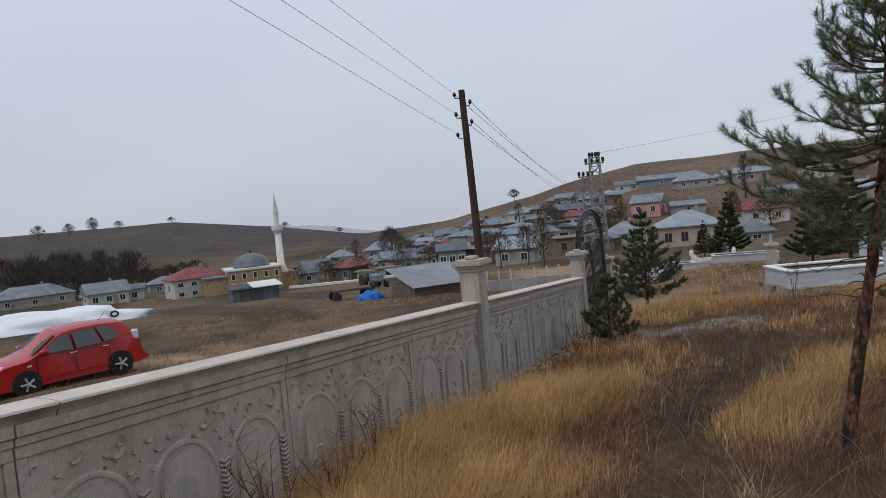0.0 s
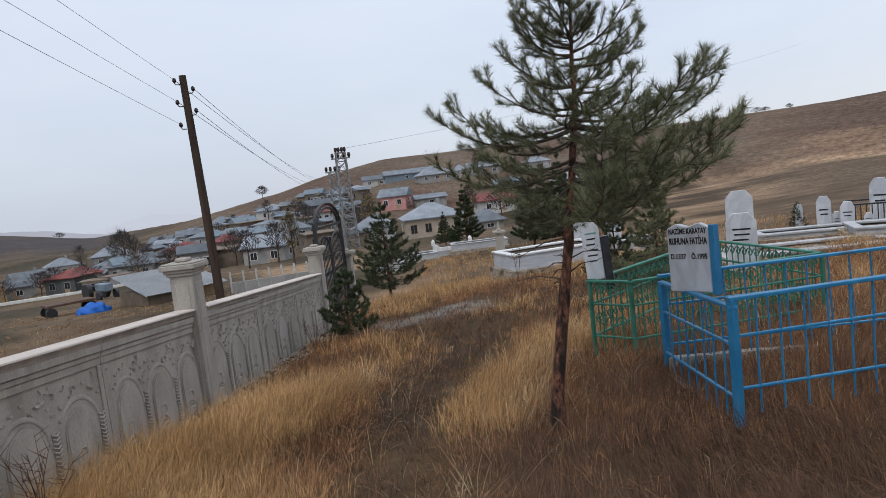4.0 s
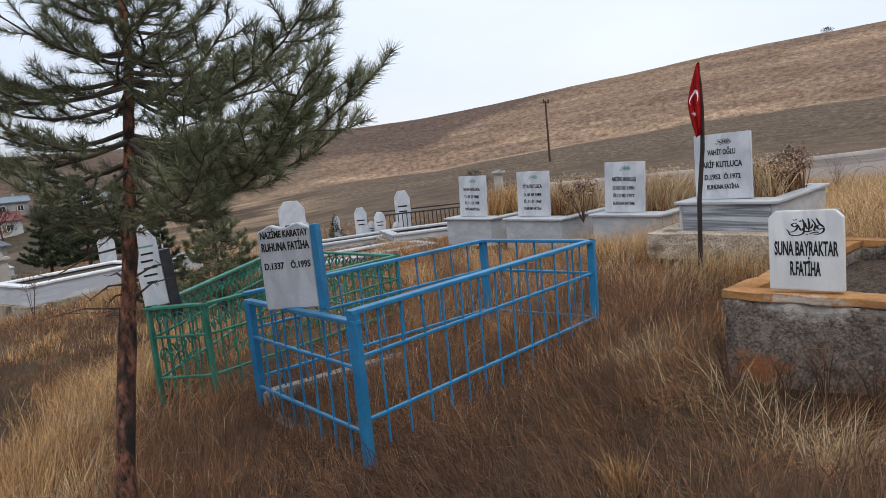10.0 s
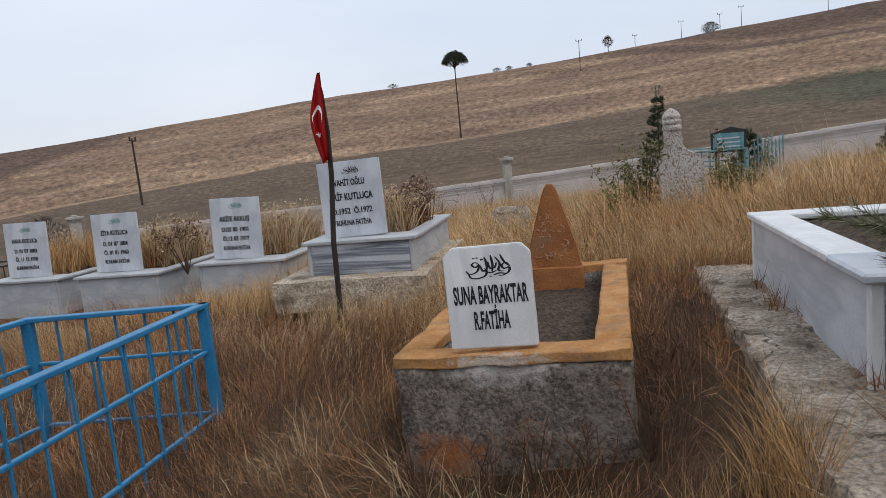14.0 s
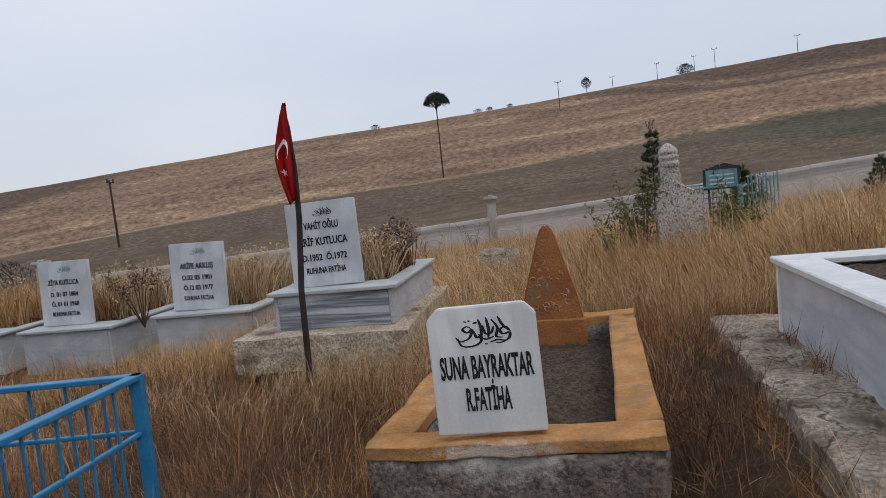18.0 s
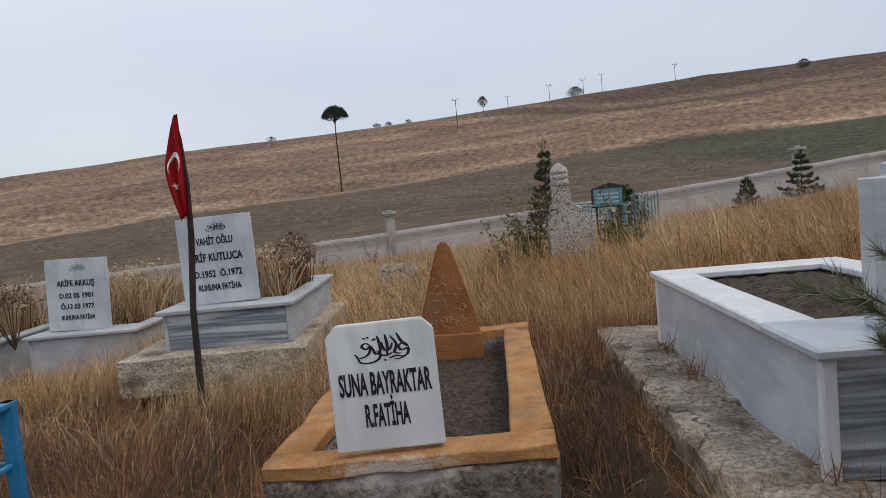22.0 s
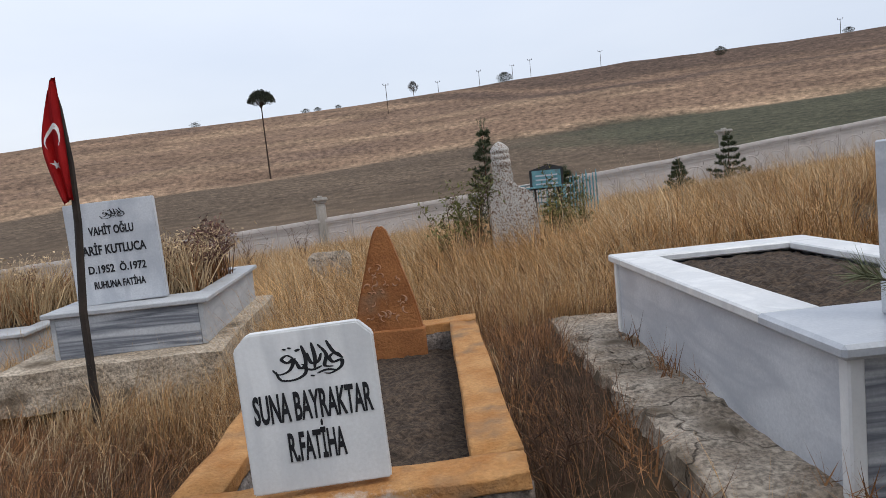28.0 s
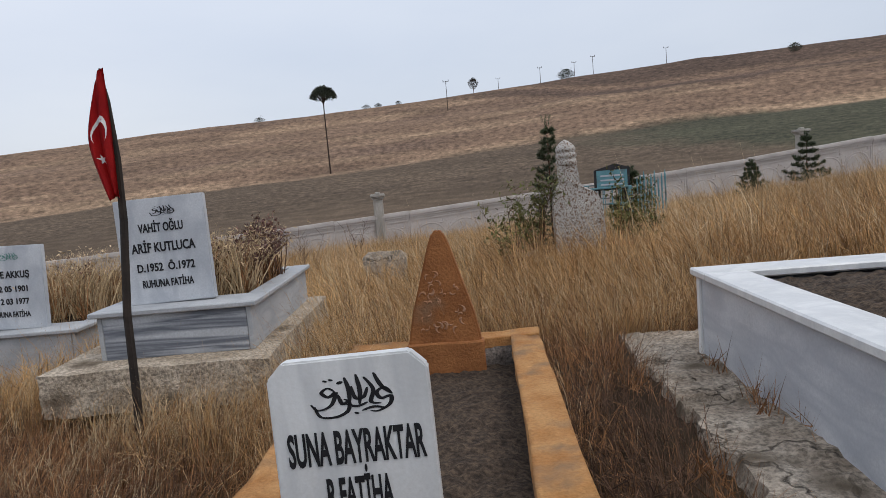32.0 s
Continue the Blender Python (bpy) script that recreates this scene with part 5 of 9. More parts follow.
house(20.2, 160, 7.0, 6, 1.7, 1.1, PLASTER_GREY, METAL_ROOF, "low grey outbuilding with a sheet roof", 10, False, 1)
house(15.7, 231, 8.0, 6, 2.0, 1.6, PLASTER, METAL_ROOF, "low white stable with a sheet roof", 5, False, 2, 1, False)
house(18.4, 231, 15.0, 6, 2.2, 1.7, BLUE_SHED, METAL_ROOF, "long blue-grey sheet metal barn", 5, False, 1, 1, False)
house(20.8, 212, 10.6, 9, 2.0, 3.0, PLASTER_GREY, METAL_ROOF_PALE, "grey house with a pale hip roof on the slope", 12, True, 3)
house(23.0, 216, 5.0, 5, 1.9, 2.0, PLASTER, METAL_ROOF_PALE, "small white house with a pale metal roof", -5, True, 2)
house(25.0, 211, 9.5, 6, 2.4, 1.8, PLASTER_GREY, METAL_ROOF_PALE, "grey house with a pale metal roof on the slope", 8, False, 3)
house(32.3, 150, 8.0, 7, 2.2, 1.6, PLASTER_GREY, METAL_ROOF_PALE, "grey house with a pale metal roof", 6, True, 2)
house(29.5, 200, 8.0, 7, 2.4, 1.8, PLASTER, METAL_ROOF_PALE, "white house with a metal roof", -6, True, 2)
house(24.9, 96, 4.0, 4, 1.2, 1.8, PLASTER_GREY, METAL_ROOF, "low shed with a grey sheet roof", 15, True, 1, 1, False)
house(-32.2, 190, 17, 9, 2.4, 2.7, PLASTER_GREY, METAL_ROOF, "broad low house with a grey metal hip roof", 8, True, 3)
house(-30.0, 200, 9, 8, 2.4, 2.2, PLASTER_GREY, METAL_ROOF, "grey house with a metal roof", -8, True, 2)
house(-27.4, 150, 7.4, 6, 2.4, 2.2, PLASTER, METAL_ROOF, "white cottage with a grey metal roof", 10, False, 3)
house(-25.4, 153, 3.6, 5, 2.4, 1.0, PLASTER, METAL_ROOF, "small white annex with a grey roof", 0, False, 1, 1, False)
house(-28.4, 158, 3.5, 4, 1.6, 0.6, PLASTER, METAL_ROOF, "low white plastered outbuilding beside the cottage", 0, False, 1, 1, False)
house(-23.0, 175, 8.0, 6, 2.2, 1.6, PLASTER_GREY, METAL_ROOF, "grey house behind bare trees", 6, True, 2)
house(-20.9, 140, 9.8, 8, 3.6, 2.2, PLASTER, RED_ROOF, "two-storey white house with a red hip roof", 14, True, 4, 2)
house(-12.4, 141, 7.2, 6, 2.0, 1.3, PLASTER_GREY, METAL_ROOF, "low grey house with a sheet roof", -8, False, 2)
house(-11.0, 165, 7.2, 6, 2.2, 1.5, PLASTER_GREY, METAL_ROOF, "low grey house with a sheet roof", 12, False, 2)
house(-8.9, 194, 7.4, 7, 2.6, 2.1, PLASTER, METAL_ROOF_PALE, "white house with a pale hip roof", 6, True, 3)
house(-7.8, 143, 6.8, 6, 2.0, 1.5, PLASTER, RED_ROOF, "white house with a dull red hip roof", 10, True, 2)
house(-5.5, 206, 9.0, 7, 2.8, 2.6, PLASTER_GREY, METAL_ROOF_PALE, "grey house with a pale metal roof", -12, True, 2)
house(-4.0, 139, 6.2, 6, 2.6, 1.7, PLASTER_GREY, METAL_ROOF, "grey house with a sheet roof", 8, False, 2)
house(6.4, 101, 6.0, 6, 2.4, 1.8, PLASTER_GREY, METAL_ROOF_PALE, "grey house with a pale metal roof", -18, False, 2)
house(8.3, 135, 6.4, 6, 3.4, 2.0, PLASTER, METAL_ROOF, "tall white house with a grey roof", 10, True, 2, 2)
house(1.2, 143, 9.4, 7, 2.0, 1.5, PLASTER_GREY, METAL_ROOF_PALE, "broad grey house with a pale metal roof", 6, False, 3)
MUD = mat("mud_brick_wall", (0.15, 0.115, 0.085), (0.23, 0.18, 0.14), 1.0, 0.95, 0.4, 10, stain=(0.10, 0.08, 0.06), amount=0.4)
rv = random.Random(21)
for row in range(7):
    d0 = 124 + row * 16
    az0 = -8.5 + row * 1.2
    while az0 < 14.6:
        w = rv.choice([rv.uniform(2.6, 4.2), rv.uniform(4.0, 6.2), rv.uniform(5.5, 8.5)])
        d = d0 + rv.uniform(-9, 9)
        wl_m, rf_m = rv.choice([PLASTER_GREY, MUD, MUD, MUD, PLASTER, PLASTER_BEIGE, PLANK]), rv.choice([METAL_ROOF, METAL_ROOF, METAL_ROOF, METAL_ROOF_PALE, BLUE_SHED, MUD, MUD, RED_ROOF if row < 3 else METAL_ROOF])
        tone = "white" if wl_m is PLASTER else "beige" if wl_m is PLASTER_BEIGE else "grey" if wl_m is PLASTER_GREY else "dark plank" if wl_m is PLANK else "brown mud-brick"
        rt = "red" if rf_m is RED_ROOF else "pale metal" if rf_m is METAL_ROOF_PALE else "brown earth" if rf_m is MUD else "blue-grey sheet" if rf_m is BLUE_SHED else "grey metal"
        flat = rf_m is MUD
        house(az0, d, w, w * rv.uniform(0.6, 1.1), rv.uniform(1.6, 3.4), 0.25 if flat else rv.uniform(0.7, 1.9), wl_m, rf_m, f"{tone} village house with a {rt} roof", rv.uniform(-70, 70), rv.random() < 0.4, rv.choice([1, 1, 2, 2, 3]), 1, rv.random() < 0.6, rv.choice([FRAME_WOOD, PLASTER_GREY, FRAME_WHITE]))
        az0 += math.degrees((w * 0.8 + rv.uniform(-0.5, 4.0)) / d)

# mosque and minaret
MOSQUE = thing("mosque", facing(-16.4, 136, 6), "ochre stone mosque with a lead-grey dome", "mosque")
part("wall", boxes((-5, 5, -5, 5, -2.5, 4.3)), OCHRE_STONE, MOSQUE)
part("cornice", boxes((-5.25, 5.25, -5.25, 5.25, 4.3, 4.65)), STONE_PALE, MOSQUE)
part("annex_wall", boxes((-9.2, -5.02, -3.6, 4, -2.5, 3.2)), OCHRE_STONE, MOSQUE)
part("annex_roof", boxes((-9.5, -4.9, -3.9, 4.3, 3.2, 3.5)), METAL_ROOF, MOSQUE)
part("porch_wall", boxes((5.02, 8.5, -3.4, 3, -2.5, 3.0)), OCHRE_STONE, MOSQUE)
bm = bmesh.new()
prof = [(3.5, 4.6), (3.5, 5.1)] + [(3.3 * math.cos(radians(q)), 5.1 + 2.2 * math.sin(radians(q))) for q in range(0, 90, 10)] + [(0.05, 7.3)]
tube(bm, [(0, 0, z) for _, z in prof], [q for q, _ in prof], 24)
dome = part("dome", bm, DOME, MOSQUE, "lead-grey dome", True)
part("finial", bar([(0, 0, 7.2), (0, 0, 7.6), (0, 0, 8.2)], [0.10, 0.16, 0.03], 8), BLACK_IRON, dome)
for y, z0 in ((-5, 0.7), (-5, 2.6)):
    for k in range(5):
        x = -4 + 2 * k
        win = part("window", boxes((x - 0.42, x + 0.42, y - 0.08, y + 0.05, z0, z0 + 1.3)), STONE_PALE, MOSQUE)
        part("pane", boxes((x - 0.28, x + 0.28, y - 0.1, y - 0.06, z0 + 0.12, z0 + 1.15)), DARK_GLASS, win)
MIN = thing("minaret", facing(-14.0, 135), "slender white stone minaret with a pointed spire", "minaret")
bm = bmesh.new()
tube(bm, [(0, 0, z) for z in (-3, 3.4, 4.4)], [1.25, 1.15, 0.82], 8)
part("base", bm, STONE_PALE, MIN)
part("shaft", bar([(0, 0, z) for z in (4.4, 4.41, 10.6)], [0.76, 0.72, 0.62], 16), STONE_PALE, MIN, "", True)
bm = bmesh.new()
tube(bm, [(0, 0, z) for z in (10.6, 10.9, 11.3, 11.32, 12.2)], [0.65, 0.82, 1.05, 1.1, 1.1], 16)
part("balcony", bm, STONE_PALE, MIN)
part("upper_shaft", bar([(0, 0, z) for z in (12.2, 14.8)], [0.52, 0.47], 14), STONE_PALE, MIN)
part("spire", bar([(0, 0, z) for z in (14.8, 14.9, 18.2, 18.7)], [0.58, 0.54, 0.06, 0.03], 14), STONE_PALE, MIN)

# shed, barn, clutter of the yard
SHED = thing("plank_shed", facing(-16.6, 76, 10), "dark weathered plank shed with a white sheet roof", "shed")
part("inner_wall", boxes((-2.45, 2.45, -1.45, 1.45, -0.8, 1.55)), PLANK, SHED)
for k in range(25):
    x = -2.5 + k * 0.2
    part("plank", boxes((x + 0.008, x + 0.19, -1.53, -1.47, -0.6, 1.6 + 0.05 * math.sin(k * 3.1))), PLANK, SHED)
part("roof", boxes((-0.3, 2.9, -1.8, 1.7, 1.68, 1.78)), FRAME_WHITE, SHED, "white sheet roof").rotation_euler = (radians(6), 0, 0)
part("low_roof", boxes((-2.7, -0.32, -1.7, 1.7, 1.60, 1.66)), PLANK, SHED).rotation_euler = (radians(5), 0, 0)
BARN = thing("stone_barn", facing(-0.9, 42, 22), "low mud-plastered barn with a rusty corrugated metal roof", "barn")
part("wall", boxes((-2.6, 0.3, -2.2, 2.2, -1.4, 0.82)), mat("mud_plaster", (0.12, 0.09, 0.065), (0.18, 0.14, 0.10), 1.4, 0.95, 0.6, 14), BARN)
part("end_wall", boxes((0.32, 1.6, -2.0, 1.9, -1.4, 0.80)), OCHRE_STONE, BARN, "ochre stone end room")
bm = bmesh.new()
nr = 56
top = [[bm.verts.new((-2.9 + 4.7 * k / nr, y, z + 0.022 * math.cos(k * math.pi))) for k in range(nr + 1)] for y, z in ((-2.7, 0.80), (2.5, 1.72))]
for k in range(nr):
    bm.faces.new((top[0][k], top[0][k + 1], top[1][k + 1], top[1][k]))
bmesh.ops.solidify(bm, geom=bm.faces[:], thickness=0.03)
part("corrugated_roof", bm, mat("corrugated_sheet", (0.40, 0.415, 0.435), (0.50, 0.515, 0.54), 0.9, 0.5, 0.2, 8, stain=(0.26, 0.19, 0.14), amount=0.3), BARN, "pale corrugated sheets")


def heap(name, m, rx, ry, rz, material, label, category, seed, n=18):
    """A covered heap with folds."""
    noise.seed_set(seed)
    ob = thing(name, m, label, category)
    bm = bmesh.new()
    bmesh.ops.create_icosphere(bm, subdivisions=4, radius=1.0)
    for v in bm.verts:
        f = 1 + 0.22 * noise.noise(v.co * 2.1) + 0.07 * noise.noise(v.co * 7)
        q = v.co * f
        v.co = Vector((q.x * rx, q.y * ry, max(q.z, -0.25) * rz))
    part("cover", bm, material, ob, "", True)
    return ob


BLUE_TARP = mat("blue_tarpaulin", (0.01, 0.10, 0.42), (0.02, 0.15, 0.52), 2, 0.5, 0.3, 10)
WHITE_TARP = mat("white_plastic_sheet", (0.72, 0.74, 0.78), (0.80, 0.82, 0.85), 1.2, 0.5, 0.4, 7)
heap("blue_tarpaulin", facing(-7.1, 41), 0.82, 0.6, 0.56, BLUE_TARP, "crumpled bright blue tarpaulin over a heap", "tarpaulin", 5)
TARP = heap("white_covered_stack", facing(-32.5, 66, 2), 8.6, 2.2, 1.7, WHITE_TARP, "long fodder stack under white plastic sheeting", "covered stack", 8)
for k, (x, z) in enumerate(((-5.5, 0.55), (6.0, 0.7))):
    bm = bmesh.new()
    tube(bm, [(x + 0.30 * math.cos(q * 0.524), -1.55 + 0.5 * (z - 0.5), z + 0.22 * math.sin(q * 0.524)) for q in range(13)], 0.09, 7, False)
    part("weight_tyre", bm, BLACK_IRON, TARP, "old tyre weighing the sheet down")
FRAME_BROWN = mat("brown_timber", (0.075, 0.045, 0.032), (0.15, 0.09, 0.062), 3, 0.9, 0.4, 30)
CART = thing("hay_cart", facing(-8.7, 45, 14), "old brown timber flat cart", "cart")
part("deck", boxes((-1.3, 1.3, -0.7, 0.7, 0.62, 0.75)), FRAME_BROWN, CART)
for x in (-1.1, 1.1):
    part("side_frame", boxes((x - 0.06, x + 0.06, -0.7, 0.7, 0.1, 0.62)), ROD, CART)
    for y in (-0.65, 0.65):
        part("wheel", bar([(x, y - 0.08, 0.3), (x, y + 0.08, 0.3)], 0.30, 14), BLACK_IRON, CART)
TRACTOR = thing("tractor", facing(-6.6, 66, 24), "dark old open tractor parked in the yard", "tractor")
part("hood", boxes((-0.4, 0.4, -1.8, 0.0, 0.75, 1.45), bevel=0.08), BLUE_SHED, TRACTOR)
part("seat", boxes((-0.28, 0.28, 0.55, 1.0, 0.75, 1.25), bevel=0.06), BLACK_IRON, TRACTOR)
part("steering_column", bar([(0, 0.02, 1.4), (0, 0.25, 1.62)], 0.03, 6), BLACK_IRON, TRACTOR)
for x in (-0.75, 0.75):
    part("rear_wheel", bar([(x - 0.18, 0.7, 0.75), (x + 0.18, 0.7, 0.75)], 0.75, 16), BLACK_IRON, TRACTOR)
    part("front_wheel", bar([(x - 0.12, -1.4, 0.42), (x + 0.12, -1.4, 0.42)], 0.42, 14), BLACK_IRON, TRACTOR)
LOWWALL = thing("field_wall", pose(0, 0, 0), "low grey concrete field wall with posts", "wall", "", "structure")
for k in range(8):
    p, q = at_polar(3.2 + k * 1.05, 37.5), at_polar(3.2 + (k + 1) * 1.05, 37.5)
    d = q - p
    seg = part("wall_section", boxes((0.01, d.xy.length - 0.01, -0.08, 0.08, -0.8, 0.62)), PLASTER_GREY, LOWWALL)
    seg.matrix_basis = pose(p.x, p.y, p.z, 0, 0, math.degrees(math.atan2(d.y, d.x)))
    post = part("fence_post", boxes((-0.05, 0.05, -0.05, 0.05, 0.0, 1.15)), PLASTER, LOWWALL)
    post.matrix_basis = pose(p.x, p.y + 0.4, p.z)
    rail = part("fence_rail", boxes((0.06, d.xy.length - 0.06, -0.025, 0.025, 0.98, 1.04)), FRAME_WOOD, LOWWALL)
    rail.matrix_basis = pose(p.x, p.y + 0.4, p.z, 0, 0, math.degrees(math.atan2(d.y, d.x)))
ROADSIDE = thing("village_lane_kerb", pose(0, 0, 0), "pale stone edging of the village lane", "kerb", "", "structure")
for k in range(14):
    p, q = at_polar(-13.5 + k * 0.9, 126 - k * 0.8), at_polar(-13.5 + (k + 1) * 0.9, 126 - (k + 1) * 0.8)
    d = q - p
    seg = part("kerb_section", boxes((0.0, d.xy.length - 0.05, -0.5, 0.5, -0.4, 0.45)), STONE_PALE, ROADSIDE)
    seg.matrix_basis = pose(p.x, p.y, p.z, 0, 0, math.degrees(math.atan2(d.y, d.x)))

# ---------------------------------------------------------------- red car
CAR_RED = mat("red_car_paint", (0.36, 0.012, 0.012), (0.40, 0.016, 0.015), 1.5, 0.25, 0.0, spec=0.6)
RUBBER = mat("tyre_rubber", (0.015, 0.015, 0.016), (0.03, 0.03, 0.03), 20, 0.9, 0.3)
ALLOY = mat("alloy_wheel", (0.45, 0.46, 0.47), (0.55, 0.56, 0.57), 8, 0.35, 0.0, metal=0.6)
LAMP_GLASS = mat("clear_lamp", (0.55, 0.56, 0.58), (0.68, 0.69, 0.70), 6, 0.15, 0.0, spec=0.7)
CHROME = mat("chrome", (0.5, 0.5, 0.5), (0.6, 0.6, 0.6), 6, 0.2, 0.0, metal=0.9)
CAR_GLASS = mat("car_glass", (0.02, 0.025, 0.027), (0.04, 0.047, 0.05), 2, 0.08, 0.0, spec=0.8)


def build_car(m):
    """A small five-door hatchback; x points forwards."""
    car = thing("car", m, "small red five-door hatchback parked on the grass", "car")
    out = [(-1.80, 0.22), (1.72, 0.20), (1.86, 0.34), (1.88, 0.56), (1.80, 0.72), (1.60, 0.84), (0.98, 0.95), (0.28, 1.40), (0.05, 1.47), (-0.5, 1.51), (-1.15, 1.48), (-1.48, 1.42), (-1.70, 1.02), (-1.84, 0.90), (-1.87, 0.55)]

    def side(x, z):
        w = 0.84 - 0.05 * max(0, abs(x) - 1.2) ** 2 * 2
        return w - max(0, z - 0.93) * 0.34

    n = len(out)
    fine = []
    for k in range(n):
        p0, p1, p2, p3 = (Vector(out[(k + q) % n]) for q in (-1, 0, 1, 2))
        for q in range(4):
            t = q / 4
            fine.append(0.5 * ((2 * p1) + (p2 - p0) * t + (2 * p0 - 5 * p1 + 4 * p2 - p3) * t * t + (3 * p1 - p0 - 3 * p2 + p3) * t ** 3))
    bm = prism([(p.x, p.y) for p in fine], -1, 1)
    bmesh.ops.subdivide_edges(bm, edges=[e for e in bm.edges if abs(e.verts[0].co.y - e.verts[1].co.y) > 1], cuts=8)
    for v in bm.verts:
        f = v.co.y
        v.co.y *= side(v.co.x, v.co.z) * (1 - 0.02 * abs(f) ** 6)
        v.co.z += (0.05 * (1 - f * f) - 0.035 * abs(f) ** 5) * (v.co.z > 0.7)
    bmesh.ops.triangulate(bm, faces=[f for f in bm.faces if len(f.verts) > 4])
    for e in bm.edges:
        e.smooth = len(e.link_faces) == 2 and e.calc_face_angle(0) < 0.7
    body = part("body", bm, CAR_RED, car)
    for f in body.data.polygons:
        f.use_smooth = True
    for sy in (-1, 1):
        for x0, x1 in ((0.90, 0.885), (-0.06, -0.075), (-0.93, -0.945)):
            part("door_gap", boxes((x1, x0, sy * 0.832 - 0.008, sy * 0.832 + 0.008, 0.30, 0.93)), RUBBER, car)
        part("side_repeater", boxes((1.02, 1.12, sy * 0.83 - 0.012, sy * 0.83 + 0.012, 0.72, 0.76)), LAMP_GLASS, car)
    for sy in (-1, 1):
        for o in ([(0.86, 0.98), (0.30, 1.33), (0.02, 1.38), (-0.02, 0.96)], [(-0.10, 0.96), (-0.06, 1.38), (-0.62, 1.41), (-0.78, 0.98)], [(-0.84, 0.99), (-0.70, 1.405), (-1.05, 1.38), (-1.28, 1.05)]):
            bm = bmesh.new()
            a = [bm.verts.new((x, sy * (side(x, z) + 0.006), z)) for x, z in o]
            c = [bm.verts.new((x, sy * (side(x, z) - 0.02), z)) for x, z in o]
            bm.faces.new(a)
            bm.faces.new(c[::-1])
            for k in range(4):
                bm.faces.new((a[k], c[k], c[(k + 1) % 4], a[(k + 1) % 4]))
            bmesh.ops.recalc_face_normals(bm, faces=bm.faces[:])
            part("side_window", bm, CAR_GLASS, car)
        part("headlight", boxes((1.32, 1.78, sy * 0.60 - 0.13, sy * 0.60 + 0.13, 0.66, 0.84), bevel=0.05), LAMP_GLASS, car, "clear headlight")
        part("tail_light", boxes((-1.84, -1.64, sy * 0.70 - 0.08, sy * 0.70 + 0.08, 0.85, 1.15), bevel=0.04), LAMP_GLASS, car, "pale tail light")
        part("mirror", boxes((0.62, 0.82, sy * 0.90 - 0.09, sy * 0.90 + 0.09, 0.96, 1.10), bevel=0.04), CAR_RED, car)
        for x in (-0.02, -0.86):
            part("door_handle", boxes((x - 0.09, x + 0.09, sy * 0.835 - 0.02, sy * 0.835 + 0.02, 0.84, 0.88), bevel=0.01), CHROME, car, "chrome handle")
        part("rubbing_strip", boxes((-1.0, 1.0, sy * 0.835 - 0.012, sy * 0.835 + 0.012, 0.33, 0.37)), CAR_RED, car)
        for x in (1.16, -1.22):
            arch = bmesh.new()
            tube(arch, [(x, sy * 0.60, 0.30), (x, sy * 0.842, 0.30)], 0.345, 22)
            part("wheel_arch", arch, RUBBER, car)
            wheel = part("wheel", bar([(x, sy * 0.66, 0.29), (x, sy * 0.855, 0.29)], 0.29, 22), RUBBER, car)
            rim = bar([(x, sy * 0.80, 0.29), (x, sy * 0.862, 0.29)], 0.19, 18)
            part("rim", rim, RUBBER, wheel)
            for k in range(5):
                q = 2 * math.pi * k / 5
                tube(rim2 := bmesh.new(), [(x, sy * 0.866, 0.29), (x + 0.18 * math.cos(q), sy * 0.866, 0.29 + 0.18 * math.sin(q))], 0.028, 6)
                part("spoke", rim2, ALLOY, wheel)
    bm = bmesh.new()
    q = [bm.verts.new(p) for p in ((0.95, -0.70, 0.985), (0.95, 0.70, 0.985), (0.33, 0.60, 1.40), (0.33, -0.60, 1.40))]
    bm.faces.new(q)
    bmesh.ops.solidify(bm, geom=bm.faces[:], thickness=0.02)
    part("windscreen", bm, CAR_GLASS, car)
    bm = bmesh.new()
    q = [bm.verts.new(p) for p in ((-1.73, 0.62, 1.06), (-1.73, -0.62, 1.06), (-1.51, -0.54, 1.40), (-1.51, 0.54, 1.40))]
    bm.faces.new(q)
    bmesh.ops.solidify(bm, geom=bm.faces[:], thickness=0.02)
    part("rear_window", bm, CAR_GLASS, car)
    part("grille", boxes((1.80, 1.89, -0.45, 0.45, 0.36, 0.52), bevel=0.02), RUBBER, car)
    part("front_bumper_lip", boxes((1.70, 1.90, -0.7, 0.7, 0.19, 0.27), bevel=0.02), CAR_RED, car)
    part("aerial", bar([(-1.05, 0, 1.50), (-1.28, 0, 1.72)], 0.008, 5), BLACK_IRON, car)
    return car


cp = Vector((-10.85, 18.3))
build_car(pose(cp.x, cp.y, ground_at(cp.x, cp.y), 0, 0, math.degrees(math.atan2(-0.77, -0.64))))

# ---------------------------------------------------------------- poles and lines
def utility_pole(x, y, height, lean=(0, 0), name="utility_pole", r=0.13, arms=0, label="dark tarred timber utility pole with porcelain insulators"):
    z = ground_at(x, y)
    ob = thing(name, pose(x, y, z), label, "utility pole")
    part("shaft", bar([(0, 0, -0.6), (lean[0] * 0.5, lean[1] * 0.5, height * 0.5), (lean[0], lean[1], height)], [r, r * 0.9, r * 0.72], 10), POLE_WOOD, ob)
    return ob, Vector((x + lean[0], y + lean[1], z + height))


